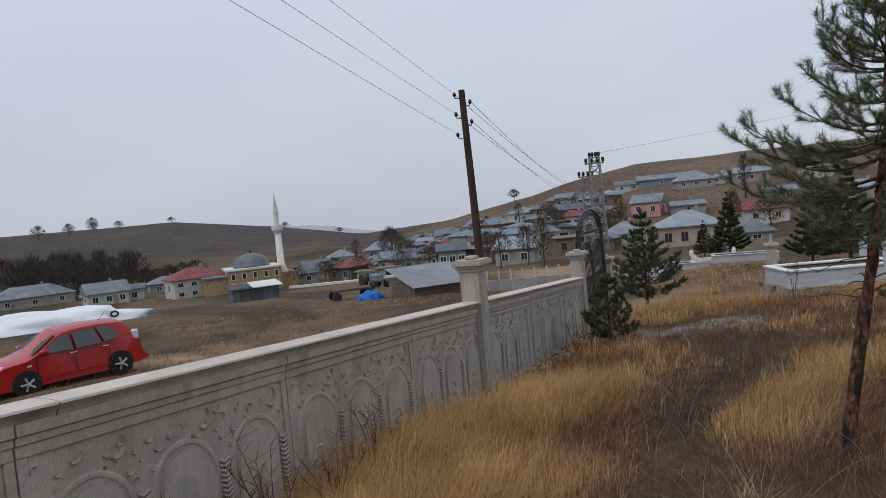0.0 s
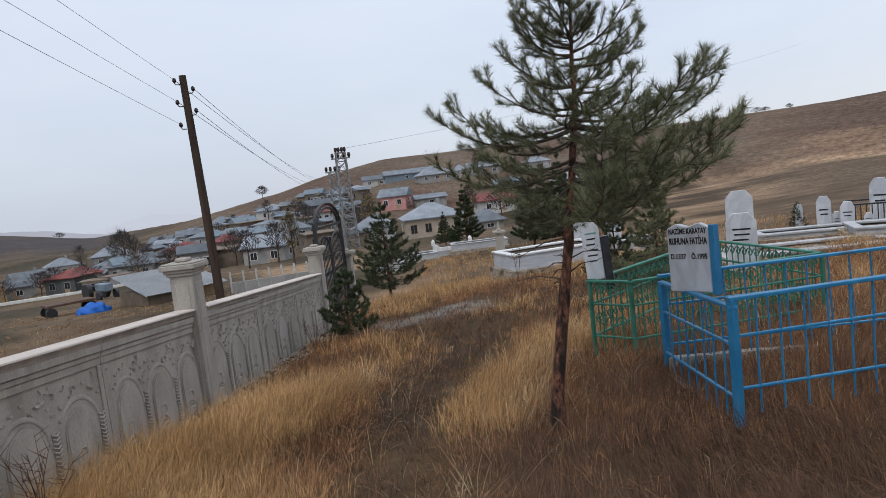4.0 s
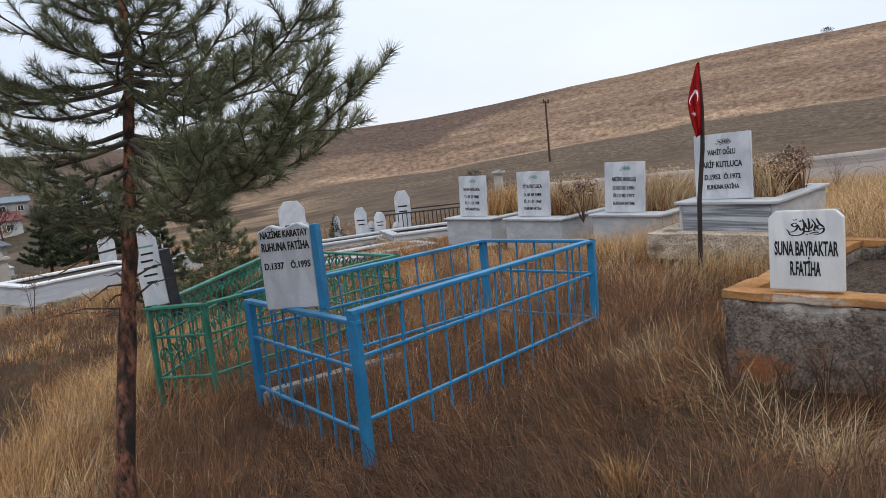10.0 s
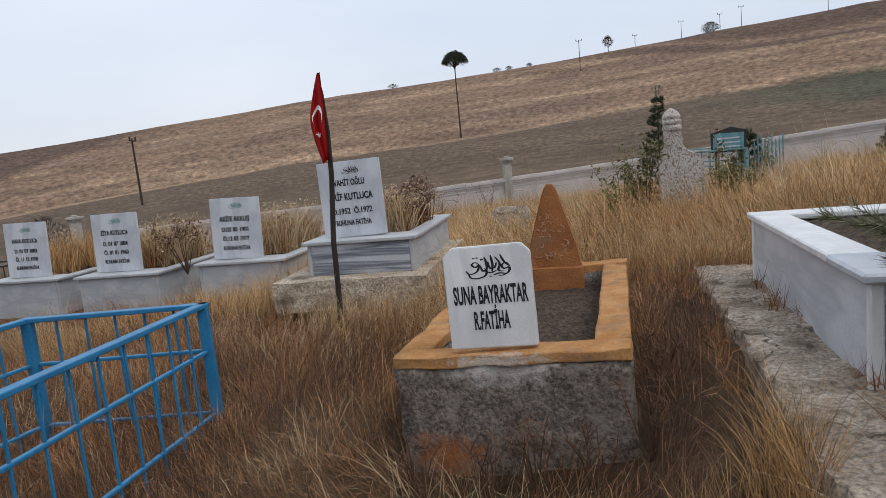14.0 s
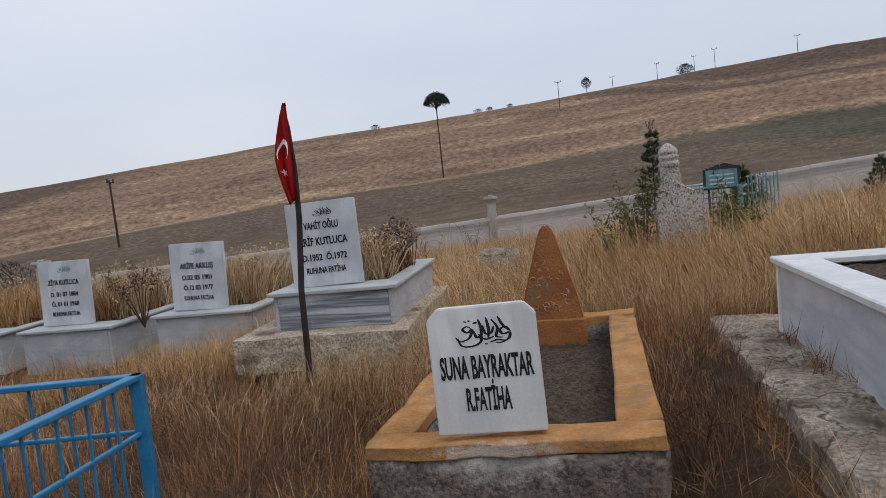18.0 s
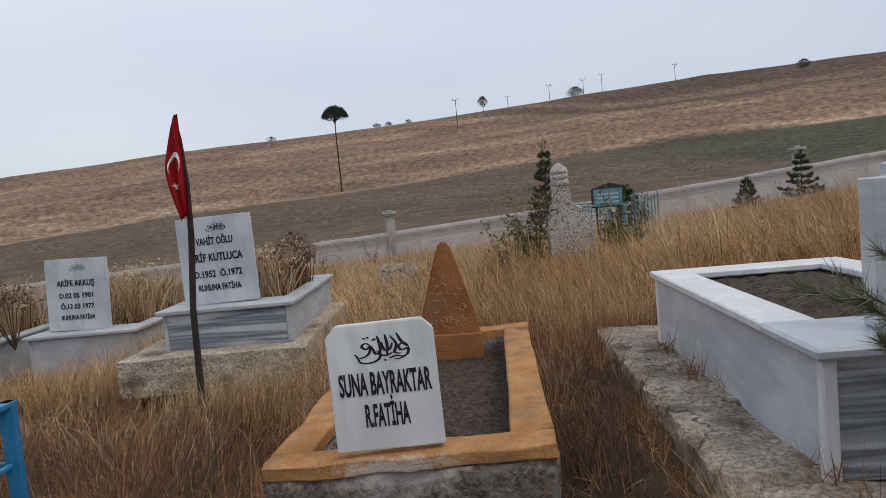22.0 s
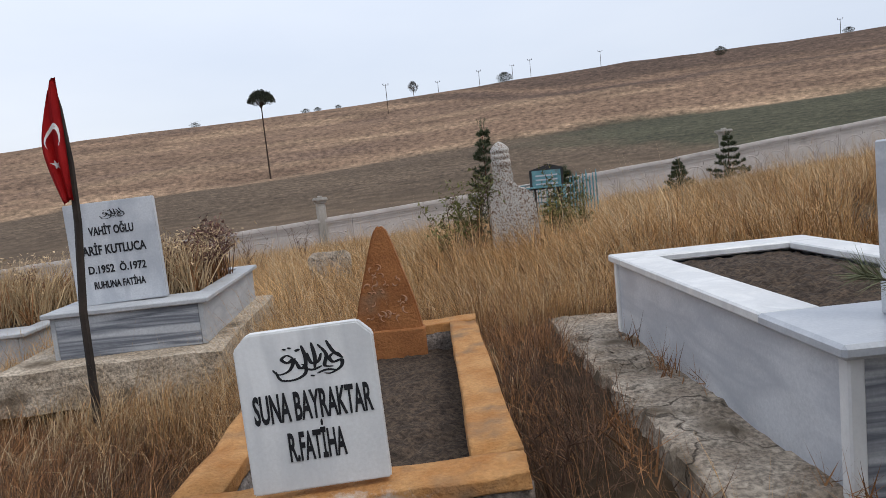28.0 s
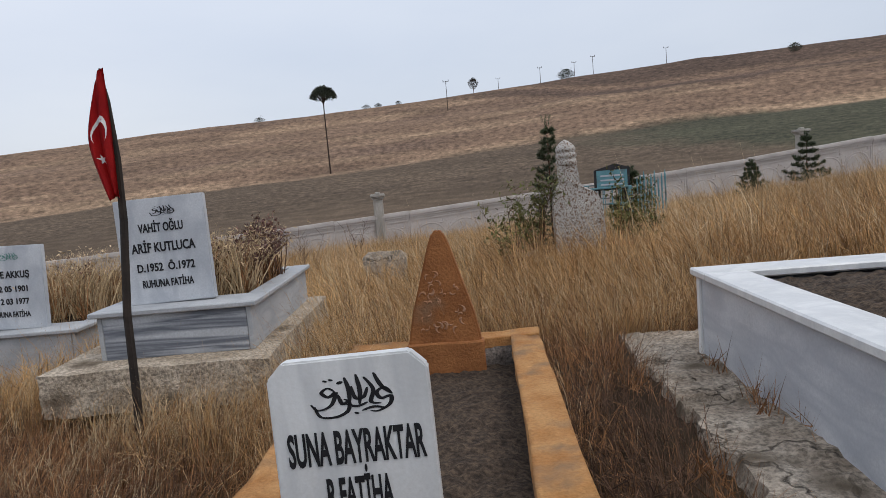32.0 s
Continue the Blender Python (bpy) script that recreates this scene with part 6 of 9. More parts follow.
P1, top1 = utility_pole(1.08, 19.9, 7.32, (-0.15, 0.0))
hooks = []
for k, (dz, sx) in enumerate(((0.18, -1), (0.42, 1), (0.76, -1), (1.0, 1), (1.36, -1))):
    x0 = -0.15 + sx * 0.08
    z = 7.32 - dz
    part("bracket", bar([(x0, 0, z - 0.06), (x0 + sx * 0.12, 0, z - 0.05), (x0 + sx * 0.14, 0, z)], 0.014, 6), BLACK_IRON, P1)
    part("insulator", bar([(x0 + sx * 0.14, 0, z), (x0 + sx * 0.14, 0, z + 0.05), (x0 + sx * 0.14, 0, z + 0.1), (x0 + sx * 0.14, 0, z + 0.13)], [0.03, 0.055, 0.045, 0.02], 8), CERAMIC, P1)
    hooks.append(Vector((1.08 + x0 + sx * 0.14, 19.9, top1.z - dz + 0.08)))


def line(a, b, sag, name="power_line", r=0.008):
    pts = [a.lerp(b, k / 24) - Vector((0, 0, sag * 4 * (k / 24) * (1 - k / 24))) for k in range(25)]
    ob = thing(name, Matrix.Translation(a), "thin sagging overhead power line", "power line", "overhead lines")
    part("wire", bar([p - a for p in pts], r, 5), WIRE, ob)


for h, z in zip((hooks[0], hooks[2], hooks[4]), (7.1, 6.5, 6.3)):
    line(h, Vector((-9.0, -14.0, z)), 0.10, r=0.0042)
far_end = at_polar(12.6, 92)
for h, dz in zip(hooks[:4], (9.6, 9.2, 9.0, 8.4)):
    line(h, far_end + Vector((dz * 0.4 - 4, 0, dz)), 1.0, r=0.008)
utility_pole(-9.0, -14.2, 7.0, label="dark tarred timber utility pole behind the graves")


def lattice_tower(az, d, height, w, arms):
    ob = thing("lattice_tower", facing(az, d, 8), "grey galvanised lattice power tower with dark insulators", "power tower", "lattice towers")
    for sx in (-1, 1):
        for sy in (-1, 1):
            part("leg", bar([(sx * w, sy * w, -1.5), (sx * w * 0.62, sy * w * 0.62, height)], 0.085, 5), GALV, ob)
    n = 11
    for k in range(n):
        z0, z1 = height * k / n, height * (k + 1) / n
        a0, a1 = w * (1 - 0.38 * z0 / height), w * (1 - 0.38 * z1 / height)
        for (x0, y0), (x1, y1) in (((-1, -1), (1, -1)), ((1, -1), (1, 1)), ((1, 1), (-1, 1)), ((-1, 1), (-1, -1))):
            for p, q in (((x0 * a0, y0 * a0, z0), (x1 * a1, y1 * a1, z1)), ((x1 * a0, y1 * a0, z0), (x0 * a1, y0 * a1, z1)), ((x0 * a1, y0 * a1, z1), (x1 * a1, y1 * a1, z1))):
                part("brace", bar([p, q], 0.05, 4), GALV, ob)
    for z, half in arms:
        arm = part("cross_arm", boxes((-half, half, -0.09, 0.09, z - 0.09, z + 0.09), (-half, half, 0.5, 0.62, z - 0.09, z + 0.09)), GALV, ob)
        for x in (-half + 0.15, -half * 0.3, half * 0.3, half - 0.15):
            part("insulator", bar([(x, 0, z + 0.1), (x, 0, z + 0.35), (x, 0, z + 0.75)], [0.12, 0.24, 0.18], 8), CERAMIC, arm)
    return ob


lattice_tower(13.2, 98, 14.0, 1.05, ((13.2, 1.35), (14.0, 0.8)))
lattice_tower(12.4, 100, 11.6, 0.9, ((11.6, 1.1),))
a, b = at_polar(13.2, 98, 14.5), at_polar(50, 330, 26)
line(a, b, 2.0, r=0.018)

# poles on the hill
for az, d, h, tee in ((69.0, 62, 5.6, True),):
    p = at_polar(az, d)
    ob, tp = utility_pole(p.x, p.y, h, (0.12, 0.1), r=0.16 if d > 100 else 0.1, label="thin dark timber pole at the field edge")
    if tee:
        part("cross_arm", boxes((-0.7, 0.7, -0.05, 0.05, h - 0.25, h - 0.15)), POLE_WOOD, ob)
        for x in (-0.6, 0.6):
            part("insulator", bar([(x, 0, h - 0.15), (x, 0, h + 0.1)], 0.07, 6), CERAMIC, ob)
for az, d, h in ((105.6, 260, 11.2), (110.0, 340, 5.6), (113.5, 345, 7.8), (116.3, 345, 7.6), (117.8, 345, 9.0), (123.5, 350, 8.0), (140.5, 352, 6.5)):
    p = at_polar(az, d)
    ob, tp = utility_pole(p.x, p.y, h, (0, 0), r=0.13, label="distant timber power pole with a cross-arm")
    cr = part("cross_arm", boxes((-1.1, 1.1, -0.06, 0.06, h - 0.4, h - 0.25)), POLE_WOOD, ob)
    cr.rotation_euler = (0, 0, radians(-az))
    for x in (-1.0, 1.0):
        part("insulator", bar([(x, 0, h - 0.2), (x, 0, h + 0.3)], 0.13, 6), CERAMIC, cr)


# mountains beyond the valley; haze is painted as an even glow on each ridge
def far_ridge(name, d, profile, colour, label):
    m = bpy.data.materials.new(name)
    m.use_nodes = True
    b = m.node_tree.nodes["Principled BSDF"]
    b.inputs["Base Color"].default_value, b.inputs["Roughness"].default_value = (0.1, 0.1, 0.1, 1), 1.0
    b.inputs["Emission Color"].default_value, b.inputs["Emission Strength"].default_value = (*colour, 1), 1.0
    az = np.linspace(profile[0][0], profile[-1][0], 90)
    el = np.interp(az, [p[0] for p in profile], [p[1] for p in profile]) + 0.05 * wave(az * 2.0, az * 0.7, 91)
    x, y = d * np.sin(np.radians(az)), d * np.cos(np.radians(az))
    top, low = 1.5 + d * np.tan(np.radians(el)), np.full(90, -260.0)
    v = np.concatenate([np.stack([x, y, low], -1), np.stack([x, y, top], -1), np.stack([x * 1.15, y * 1.15, low], -1)])
    k = np.arange(89)[:, None]
    f = np.concatenate([k + [0, 1, 91, 90], k + [90, 91, 181, 180]])
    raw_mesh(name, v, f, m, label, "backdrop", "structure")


far_ridge("backdrop_near_ridge", 3600, [(-24, -0.6), (-13.6, 0.05), (-9.7, -0.3), (-7.2, -0.9), (-4, -1.4), (6, -2.2)], (0.27, 0.28, 0.33), "blue-grey hills beyond the valley, haze put into their glow")
far_ridge("backdrop_far_ridge", 5200, [(-10, -1.6), (-6, -0.7), (-4.5, -0.35), (-2.3, 0.0), (0, -0.3), (6, -1.4)], (0.40, 0.42, 0.49), "pale mountains, haze put into their glowing colour")


# ---------------------------------------------------------------- east boundary wall
EW0, EWD = Vector((22.4, 0.34)), Vector((-0.096, -0.995)).normalized()
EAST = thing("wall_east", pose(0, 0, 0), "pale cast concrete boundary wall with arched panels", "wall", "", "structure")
east_angle = math.degrees(math.atan2(EWD.y, EWD.x))


def east_top(s):
    return 0.20 + 0.052 * s + 0.0009 * s * s


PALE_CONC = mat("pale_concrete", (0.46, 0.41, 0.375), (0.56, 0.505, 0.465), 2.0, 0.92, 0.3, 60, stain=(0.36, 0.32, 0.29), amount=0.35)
span = 2.1
proto = {}
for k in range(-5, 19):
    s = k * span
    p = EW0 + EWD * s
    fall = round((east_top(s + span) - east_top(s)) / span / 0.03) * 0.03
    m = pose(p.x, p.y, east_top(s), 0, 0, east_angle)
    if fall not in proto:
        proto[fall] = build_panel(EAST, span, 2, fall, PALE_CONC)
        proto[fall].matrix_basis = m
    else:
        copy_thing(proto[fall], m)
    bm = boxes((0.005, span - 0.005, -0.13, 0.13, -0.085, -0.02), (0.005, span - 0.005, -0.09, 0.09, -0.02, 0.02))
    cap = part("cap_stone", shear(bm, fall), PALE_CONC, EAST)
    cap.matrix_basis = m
for s in (-12.1, 1.27, 14.4, 27.9, 41.0):
    p = EW0 + EWD * s
    build_pillar(pose(p.x, p.y, east_top(s) + 0.62, 0, 0, east_angle), "pale concrete boundary pillar with a stepped cap", 0.25, 2.4)

# ---------------------------------------------------------------- graves farther off
def old_grave(az, d, w, l, h, label, turn=0.0, material=None, stone=0.0, stone_h=0.8, name="stone_grave"):
    """A kerbed tomb: plinth, top slabs round soil, and a headstone where it has one."""
    material = material or MARBLE_DULL
    ob = thing(name, facing(az, d, turn), label, "grave", "graves farther off")
    a = w / 2
    part("plinth", boxes((-a - 0.12, a + 0.12, -0.12, l + 0.12, -0.7, h * 0.35), bevel=0.01), SLAB_CONC, ob)
    for nm, bx in (("front_slab", (-a, a, 0, 0.05, h * 0.35, h)), ("back_slab", (-a, a, l - 0.05, l, h * 0.35, h)), ("side_slab", (-a, -a + 0.05, 0.052, l - 0.052, h * 0.35, h)), ("side_slab", (a - 0.05, a, 0.052, l - 0.052, h * 0.35, h))):
        part(nm, boxes(bx, bevel=0.004), material, ob)
    for bx in ((-a - 0.04, a + 0.04, -0.04, 0.22, h + 0.002, h + 0.05), (-a - 0.04, a + 0.04, l - 0.2, l + 0.04, h + 0.002, h + 0.05), (-a - 0.04, -a + 0.17, 0.222, l - 0.202, h + 0.002, h + 0.05), (a - 0.17, a + 0.04, 0.222, l - 0.202, h + 0.002, h + 0.05)):
        part("top_slab", boxes(bx, bevel=0.006), MARBLE_WHITE if material is MARBLE else material, ob)
    part("soil", boxes((-a + 0.05, a - 0.05, 0.05, l - 0.05, 0.0, h - 0.03)), SOIL, ob)
    if stone:
        bm = prism([(-stone / 2, 0), (stone / 2, 0), (stone / 2, stone_h * 0.85), (stone * 0.22, stone_h), (-stone * 0.22, stone_h), (-stone / 2, stone_h * 0.85)], l - 0.16, l - 0.08)
        hs = part("headstone", bm, MARBLE_STELE, ob)
        hs.location.z = h + 0.05
        for k in range(4):
            part("worn_line", boxes((-stone * 0.32, stone * 0.32, l - 0.166, l - 0.159, h + 0.05 + stone_h * (0.65 - 0.14 * k), h + 0.05 + stone_h * (0.71 - 0.14 * k))), BLACK_INK, hs, "unreadable line of lettering")
    return ob


def lone_stone(x, y, top, w, h, label, az, t=0.07, pointed=0.3, lines=3):
    """A single upright headstone with worn lettering."""
    ob = thing("headstone", pose(x, y, top - h, 0, 0, -az), label, "headstone", "headstones farther off")
    o = [(-w / 2, -0.3), (w / 2, -0.3), (w / 2, h - w * pointed), (w * 0.25, h), (-w * 0.25, h), (-w / 2, h - w * pointed)]
    bm = prism(o, -t / 2, t / 2)
    bmesh.ops.bevel(bm, geom=bm.edges[:], offset=0.006, segments=1, affect="EDGES")
    part("slab", bm, MARBLE_STELE, ob)
    for k in range(lines):
        part("worn_line", boxes((-w * (0.30 - 0.06 * (k % 2)), w * (0.30 - 0.04 * (k % 3)), -t / 2 - 0.004, -t / 2 + 0.002, h * (0.62 - 0.12 * k), h * (0.655 - 0.12 * k))), BLACK_INK, ob, "unreadable line of lettering")
    return ob


lone_stone(9.43, 9.49, 0.27, 0.50, 0.78, "pale marble headstone with clipped shoulders", 45)
p = at_polar(45.6, 15.6)
lone_stone(p.x, p.y, 0.50, 0.54, 0.50 - p.z, "tall pale marble headstone with clipped shoulders", 45, lines=4)
for az, d, top, w in ((51.2, 20.0, -0.10, 0.34), (52.0, 20.3, -0.55, 0.20), (52.7, 20.0, -0.28, 0.32), (54.0, 20.2, -0.62, 0.22), (54.7, 21.0, 0.20, 0.46), (49.5, 24.0, -0.6, 0.22)):
    p = at_polar(az, d)
    lone_stone(p.x, p.y, top, w, top - p.z, "small white marble headstone in dry grass", az, 0.12, 0.45, 2)
old_grave(52.0, 18.4, 3.4, 1.0, 0.12, "low white marble kerb round a family plot", 20)
old_grave(50.8, 14.8, 3.4, 1.3, 0.04, "low white marble kerb in dry grass", 25)
old_grave(57.0, 16.6, 2.2, 1.2, 0.18, "low white marble kerb in dry grass", 15)
old_grave(31.4, 19.0, 2.9, 1.5, 0.62, "white marble tomb on a stepped base", 28, MARBLE)
old_grave(33.5, 24, 2.3, 1.2, 0.7, "white marble tomb with a headstone", 20, MARBLE, 0.5, 0.9)
old_grave(36.5, 22, 2.0, 1.2, 0.6, "weathered marble tomb with a headstone", 16, None, 0.5, 0.9)
old_grave(19.0, 38, 2.2, 1.3, 0.45, "grey tomb with a dark bed", 10)
old_grave(16.5, 33, 1.8, 1.2, 0.35, "grey tomb with a dark bed", 4)
old_grave(24.3, 40, 3.4, 1.3, 0.55, "long grey stone tomb", 6)
RAIL = thing("arched_rail_tomb", facing(21.9, 41, 6), "white stone tomb rail with a low arch", "grave")
part("base", boxes((-1.2, 1.2, 0, 0.3, -0.8, 0.30)), MARBLE_DULL, RAIL)
bm = prism([(-1.2, 0.31), (1.2, 0.31), (1.2, 0.72), (0.95, 0.72), (0.75, 0.52), (-0.75, 0.52), (-0.95, 0.72), (-1.2, 0.72)], 0.02, 0.26)
part("rail", bm, MARBLE_WHITE, RAIL)
for x in (-1.15, 1.15):
    part("finial", bar([(x, 0.14, 0.70), (x, 0.14, 0.9), (x, 0.14, 1.05)], [0.12, 0.13, 0.04], 10), MARBLE_WHITE, RAIL)
p = at_polar(26.2, 24.5)
build_pillar(pose(p.x, p.y, -0.62, 0, 0, -20), "slim stone post with a spike on its cap", 0.30, 2.0, True)
IRON = thing("dark_iron_fence", facing(57.0, 20.5, 10), "low dark iron fence round a plot", "grave fence")
for k in range(26):
    x = -1.5 + k * 0.125
    part("upright_bar", boxes((x - 0.012, x + 0.012, -0.012, 0.012, -0.2, 0.52)), BLACK_IRON, IRON)
part("rail", boxes((-1.55, 1.7, -0.03, 0.03, 0.521, 0.56)), BLACK_IRON, IRON)
part("rail", boxes((-1.55, 1.7, 0.9, 0.96, 0.55, 0.59)), BLACK_IRON, IRON)
part("green_rail", boxes((1.2, 1.75, -0.05, 0.03, 0.35, 0.53)), GREEN_PAINT, IRON, "faded green panel")

# flaked turban stone
TURB = thing("turban_stone", front_frame(10.13, -1.06, -0.03, -19) @ pose(0, 0, 0, 0, -2, 0) @ Matrix.Diagonal((0.86, 1, 1, 1)), "old limewashed turban headstone, flaking to red stone", "headstone")
o = [(-0.265, -0.4), (0.31, -0.4), (0.315, 0.78), (0.27, 0.87), (0.12, 0.95), (0.072, 1.01), (0.066, 1.19), (-0.158, 1.19), (-0.162, 1.01), (-0.215, 0.94), (-0.262, 0.85)]
bm = prism(o, -0.10, 0.10)
part("shaft", roughen(bm, 0.016, 41, 4), LIMEWASH, TURB)
bm = bmesh.new()
tube(bm, [(-0.046, 0, z) for z in (1.18, 1.20, 1.23, 1.245, 1.255, 1.27, 1.295, 1.31, 1.32, 1.335, 1.36, 1.385, 1.41, 1.435, 1.45)], [0.112, 0.126, 0.130, 0.118, 0.110, 0.126, 0.128, 0.116, 0.108, 0.122, 0.120, 0.104, 0.078, 0.040, 0.010], 16)
part("turban", bm, LIMEWASH, TURB, "carved turban folds", True)
for k, (x, w, h) in enumerate(((0.55, 0.40, 0.36), (-0.48, 0.3, 0.28))):
    st = thing("kerb_stone", front_frame(10.13, -1.06, -0.03, -19) @ pose(x, 0.1, 0, 0, 0, 12), "rough reddish block beside the turban stone", "stone block")
    part("block", roughen(boxes((-w / 2, w / 2, -0.2, 0.25, -0.2, h)), 0.02, 50 + k, 4), RUST if k == 0 else SLAB_CONC, st, "", True)
FIELD_STONE = thing("field_stone", front_frame(11.2, 0.8, 0.0, -19), "rounded grey field stone marking a grave", "stone block")
part("block", roughen(boxes((-0.27, 0.22, -0.08, 0.08, -0.3, 0.37), bevel=0.06), 0.02, 61, 2), SLAB_CONC, FIELD_STONE, "", True)

# teal fence with its name board
SIGN = thing("name_board", front_frame(13.51, -3.336, -0.05, -24), "small framed grave board with a gabled top", "sign")
part("post", bar([(-0.2, 0.03, -0.3), (-0.2, 0.03, 0.8)], 0.02, 6), BLACK_IRON, SIGN)
part("post", bar([(0.2, 0.03, -0.3), (0.2, 0.03, 0.8)], 0.02, 6), BLACK_IRON, SIGN)
part("frame", prism([(-0.28, 0.78), (0.28, 0.78), (0.28, 1.13), (0.05, 1.20), (-0.28, 1.11)], -0.03, 0.02), BLACK_IRON, SIGN)
part("board", boxes((-0.24, 0.24, -0.04, -0.028, 0.81, 1.10)), TEAL_PAINT, SIGN, "pale teal board with faded lettering")
for k in range(3):
    part("worn_line", boxes((-0.18, 0.18, -0.044, -0.0395, 1.0 - k * 0.07, 1.025 - k * 0.07)), MARBLE_STELE, SIGN, "faded line")
fence("teal_grave_fence", [(13.30, -3.53), (15.15, -4.4), (15.6, -3.5), (13.72, -2.65)], 0.77, 0.85, TEAL_PAINT, 7, "faded teal iron fence with pointed bars", False, 0.03)
PICK = thing("picket_end", front_frame(13.51, -3.81, -0.09, -24), "row of faded teal iron pickets", "grave fence")
for k in range(9):
    x = -0.02 + k * 0.055
    part("picket", bar([(x, 0, -0.2), (x, 0, 0.9 + 0.05 * (k % 3)), (x, 0, 0.98 + 0.05 * (k % 3))], [0.014, 0.014, 0.002], 5), TEAL_PAINT, PICK)

# beige stepped tomb beyond the marble grave
BT = thing("beige_stone_tomb", front_frame(6.65, -4.75, 0.66, -20), "beige cut-stone tomb in two steps", "grave")
BEIGE = mat("beige_stone", (0.40, 0.29, 0.19), (0.48, 0.36, 0.25), 4, 0.85, 0.3, 50)
part("lower_slab", boxes((-0.62, 0.62, -0.06, 2.0, -0.12, 0.0), bevel=0.012), BEIGE, BT)
part("lower_body", boxes((-0.52, 0.52, 0.05, 1.9, -0.75, -0.122), bevel=0.01), BEIGE, BT)
for x in (-0.53, -0.03, 0.47):
    part("pilaster", boxes((x, x + 0.08, 0.03, 0.10, -0.75, -0.122)), BEIGE, BT)
part("upper_slab", boxes((-0.40, 0.50, 0.30, 1.7, 0.13, 0.22), bevel=0.012), BEIGE, BT)
part("upper_body", boxes((-0.34, 0.44, 0.36, 1.64, 0.002, 0.128), bevel=0.01), BEIGE, BT)


# ---------------------------------------------------------------- pines
def needle_mesh(name, p0, p1, count, length, width, material, parent, seed, label=""):
    """Needles set like a bottle brush round twigs from p0 to p1 (arrays of points)."""
    q = np.random.RandomState(seed)
    n = len(p0)
    idx = np.repeat(np.arange(n), count)
    f = q.uniform(0.0, 1.0, len(idx)) ** 0.6
    base = p0[idx] + (p1 - p0)[idx] * f[:, None]
    d = (p1 - p0)[idx]
    d = d / (np.linalg.norm(d, axis=1, keepdims=True) + 1e-9)
    r = q.normal(size=(len(idx), 3))
    r -= (r * d).sum(1, keepdims=True) * d
    r /= np.linalg.norm(r, axis=1, keepdims=True) + 1e-9
    ang = np.radians(q.uniform(18, 68, len(idx)))[:, None]
    way = d * np.cos(ang) + r * np.sin(ang)
    way[:, 2] += 0.12
    L = length * q.uniform(0.65, 1.15, len(idx))[:, None]
    side = np.cross(way, q.normal(size=(len(idx), 3)))
    side /= np.linalg.norm(side, axis=1, keepdims=True) + 1e-9
    v = np.stack([base - side * width, base + side * width, base + way * L], 1).reshape(-1, 3)
    fc = np.arange(len(v)).reshape(-1, 3)
    ob = raw_mesh(name, v, fc, material, "", "", "")
    ob.parent = parent
    return ob


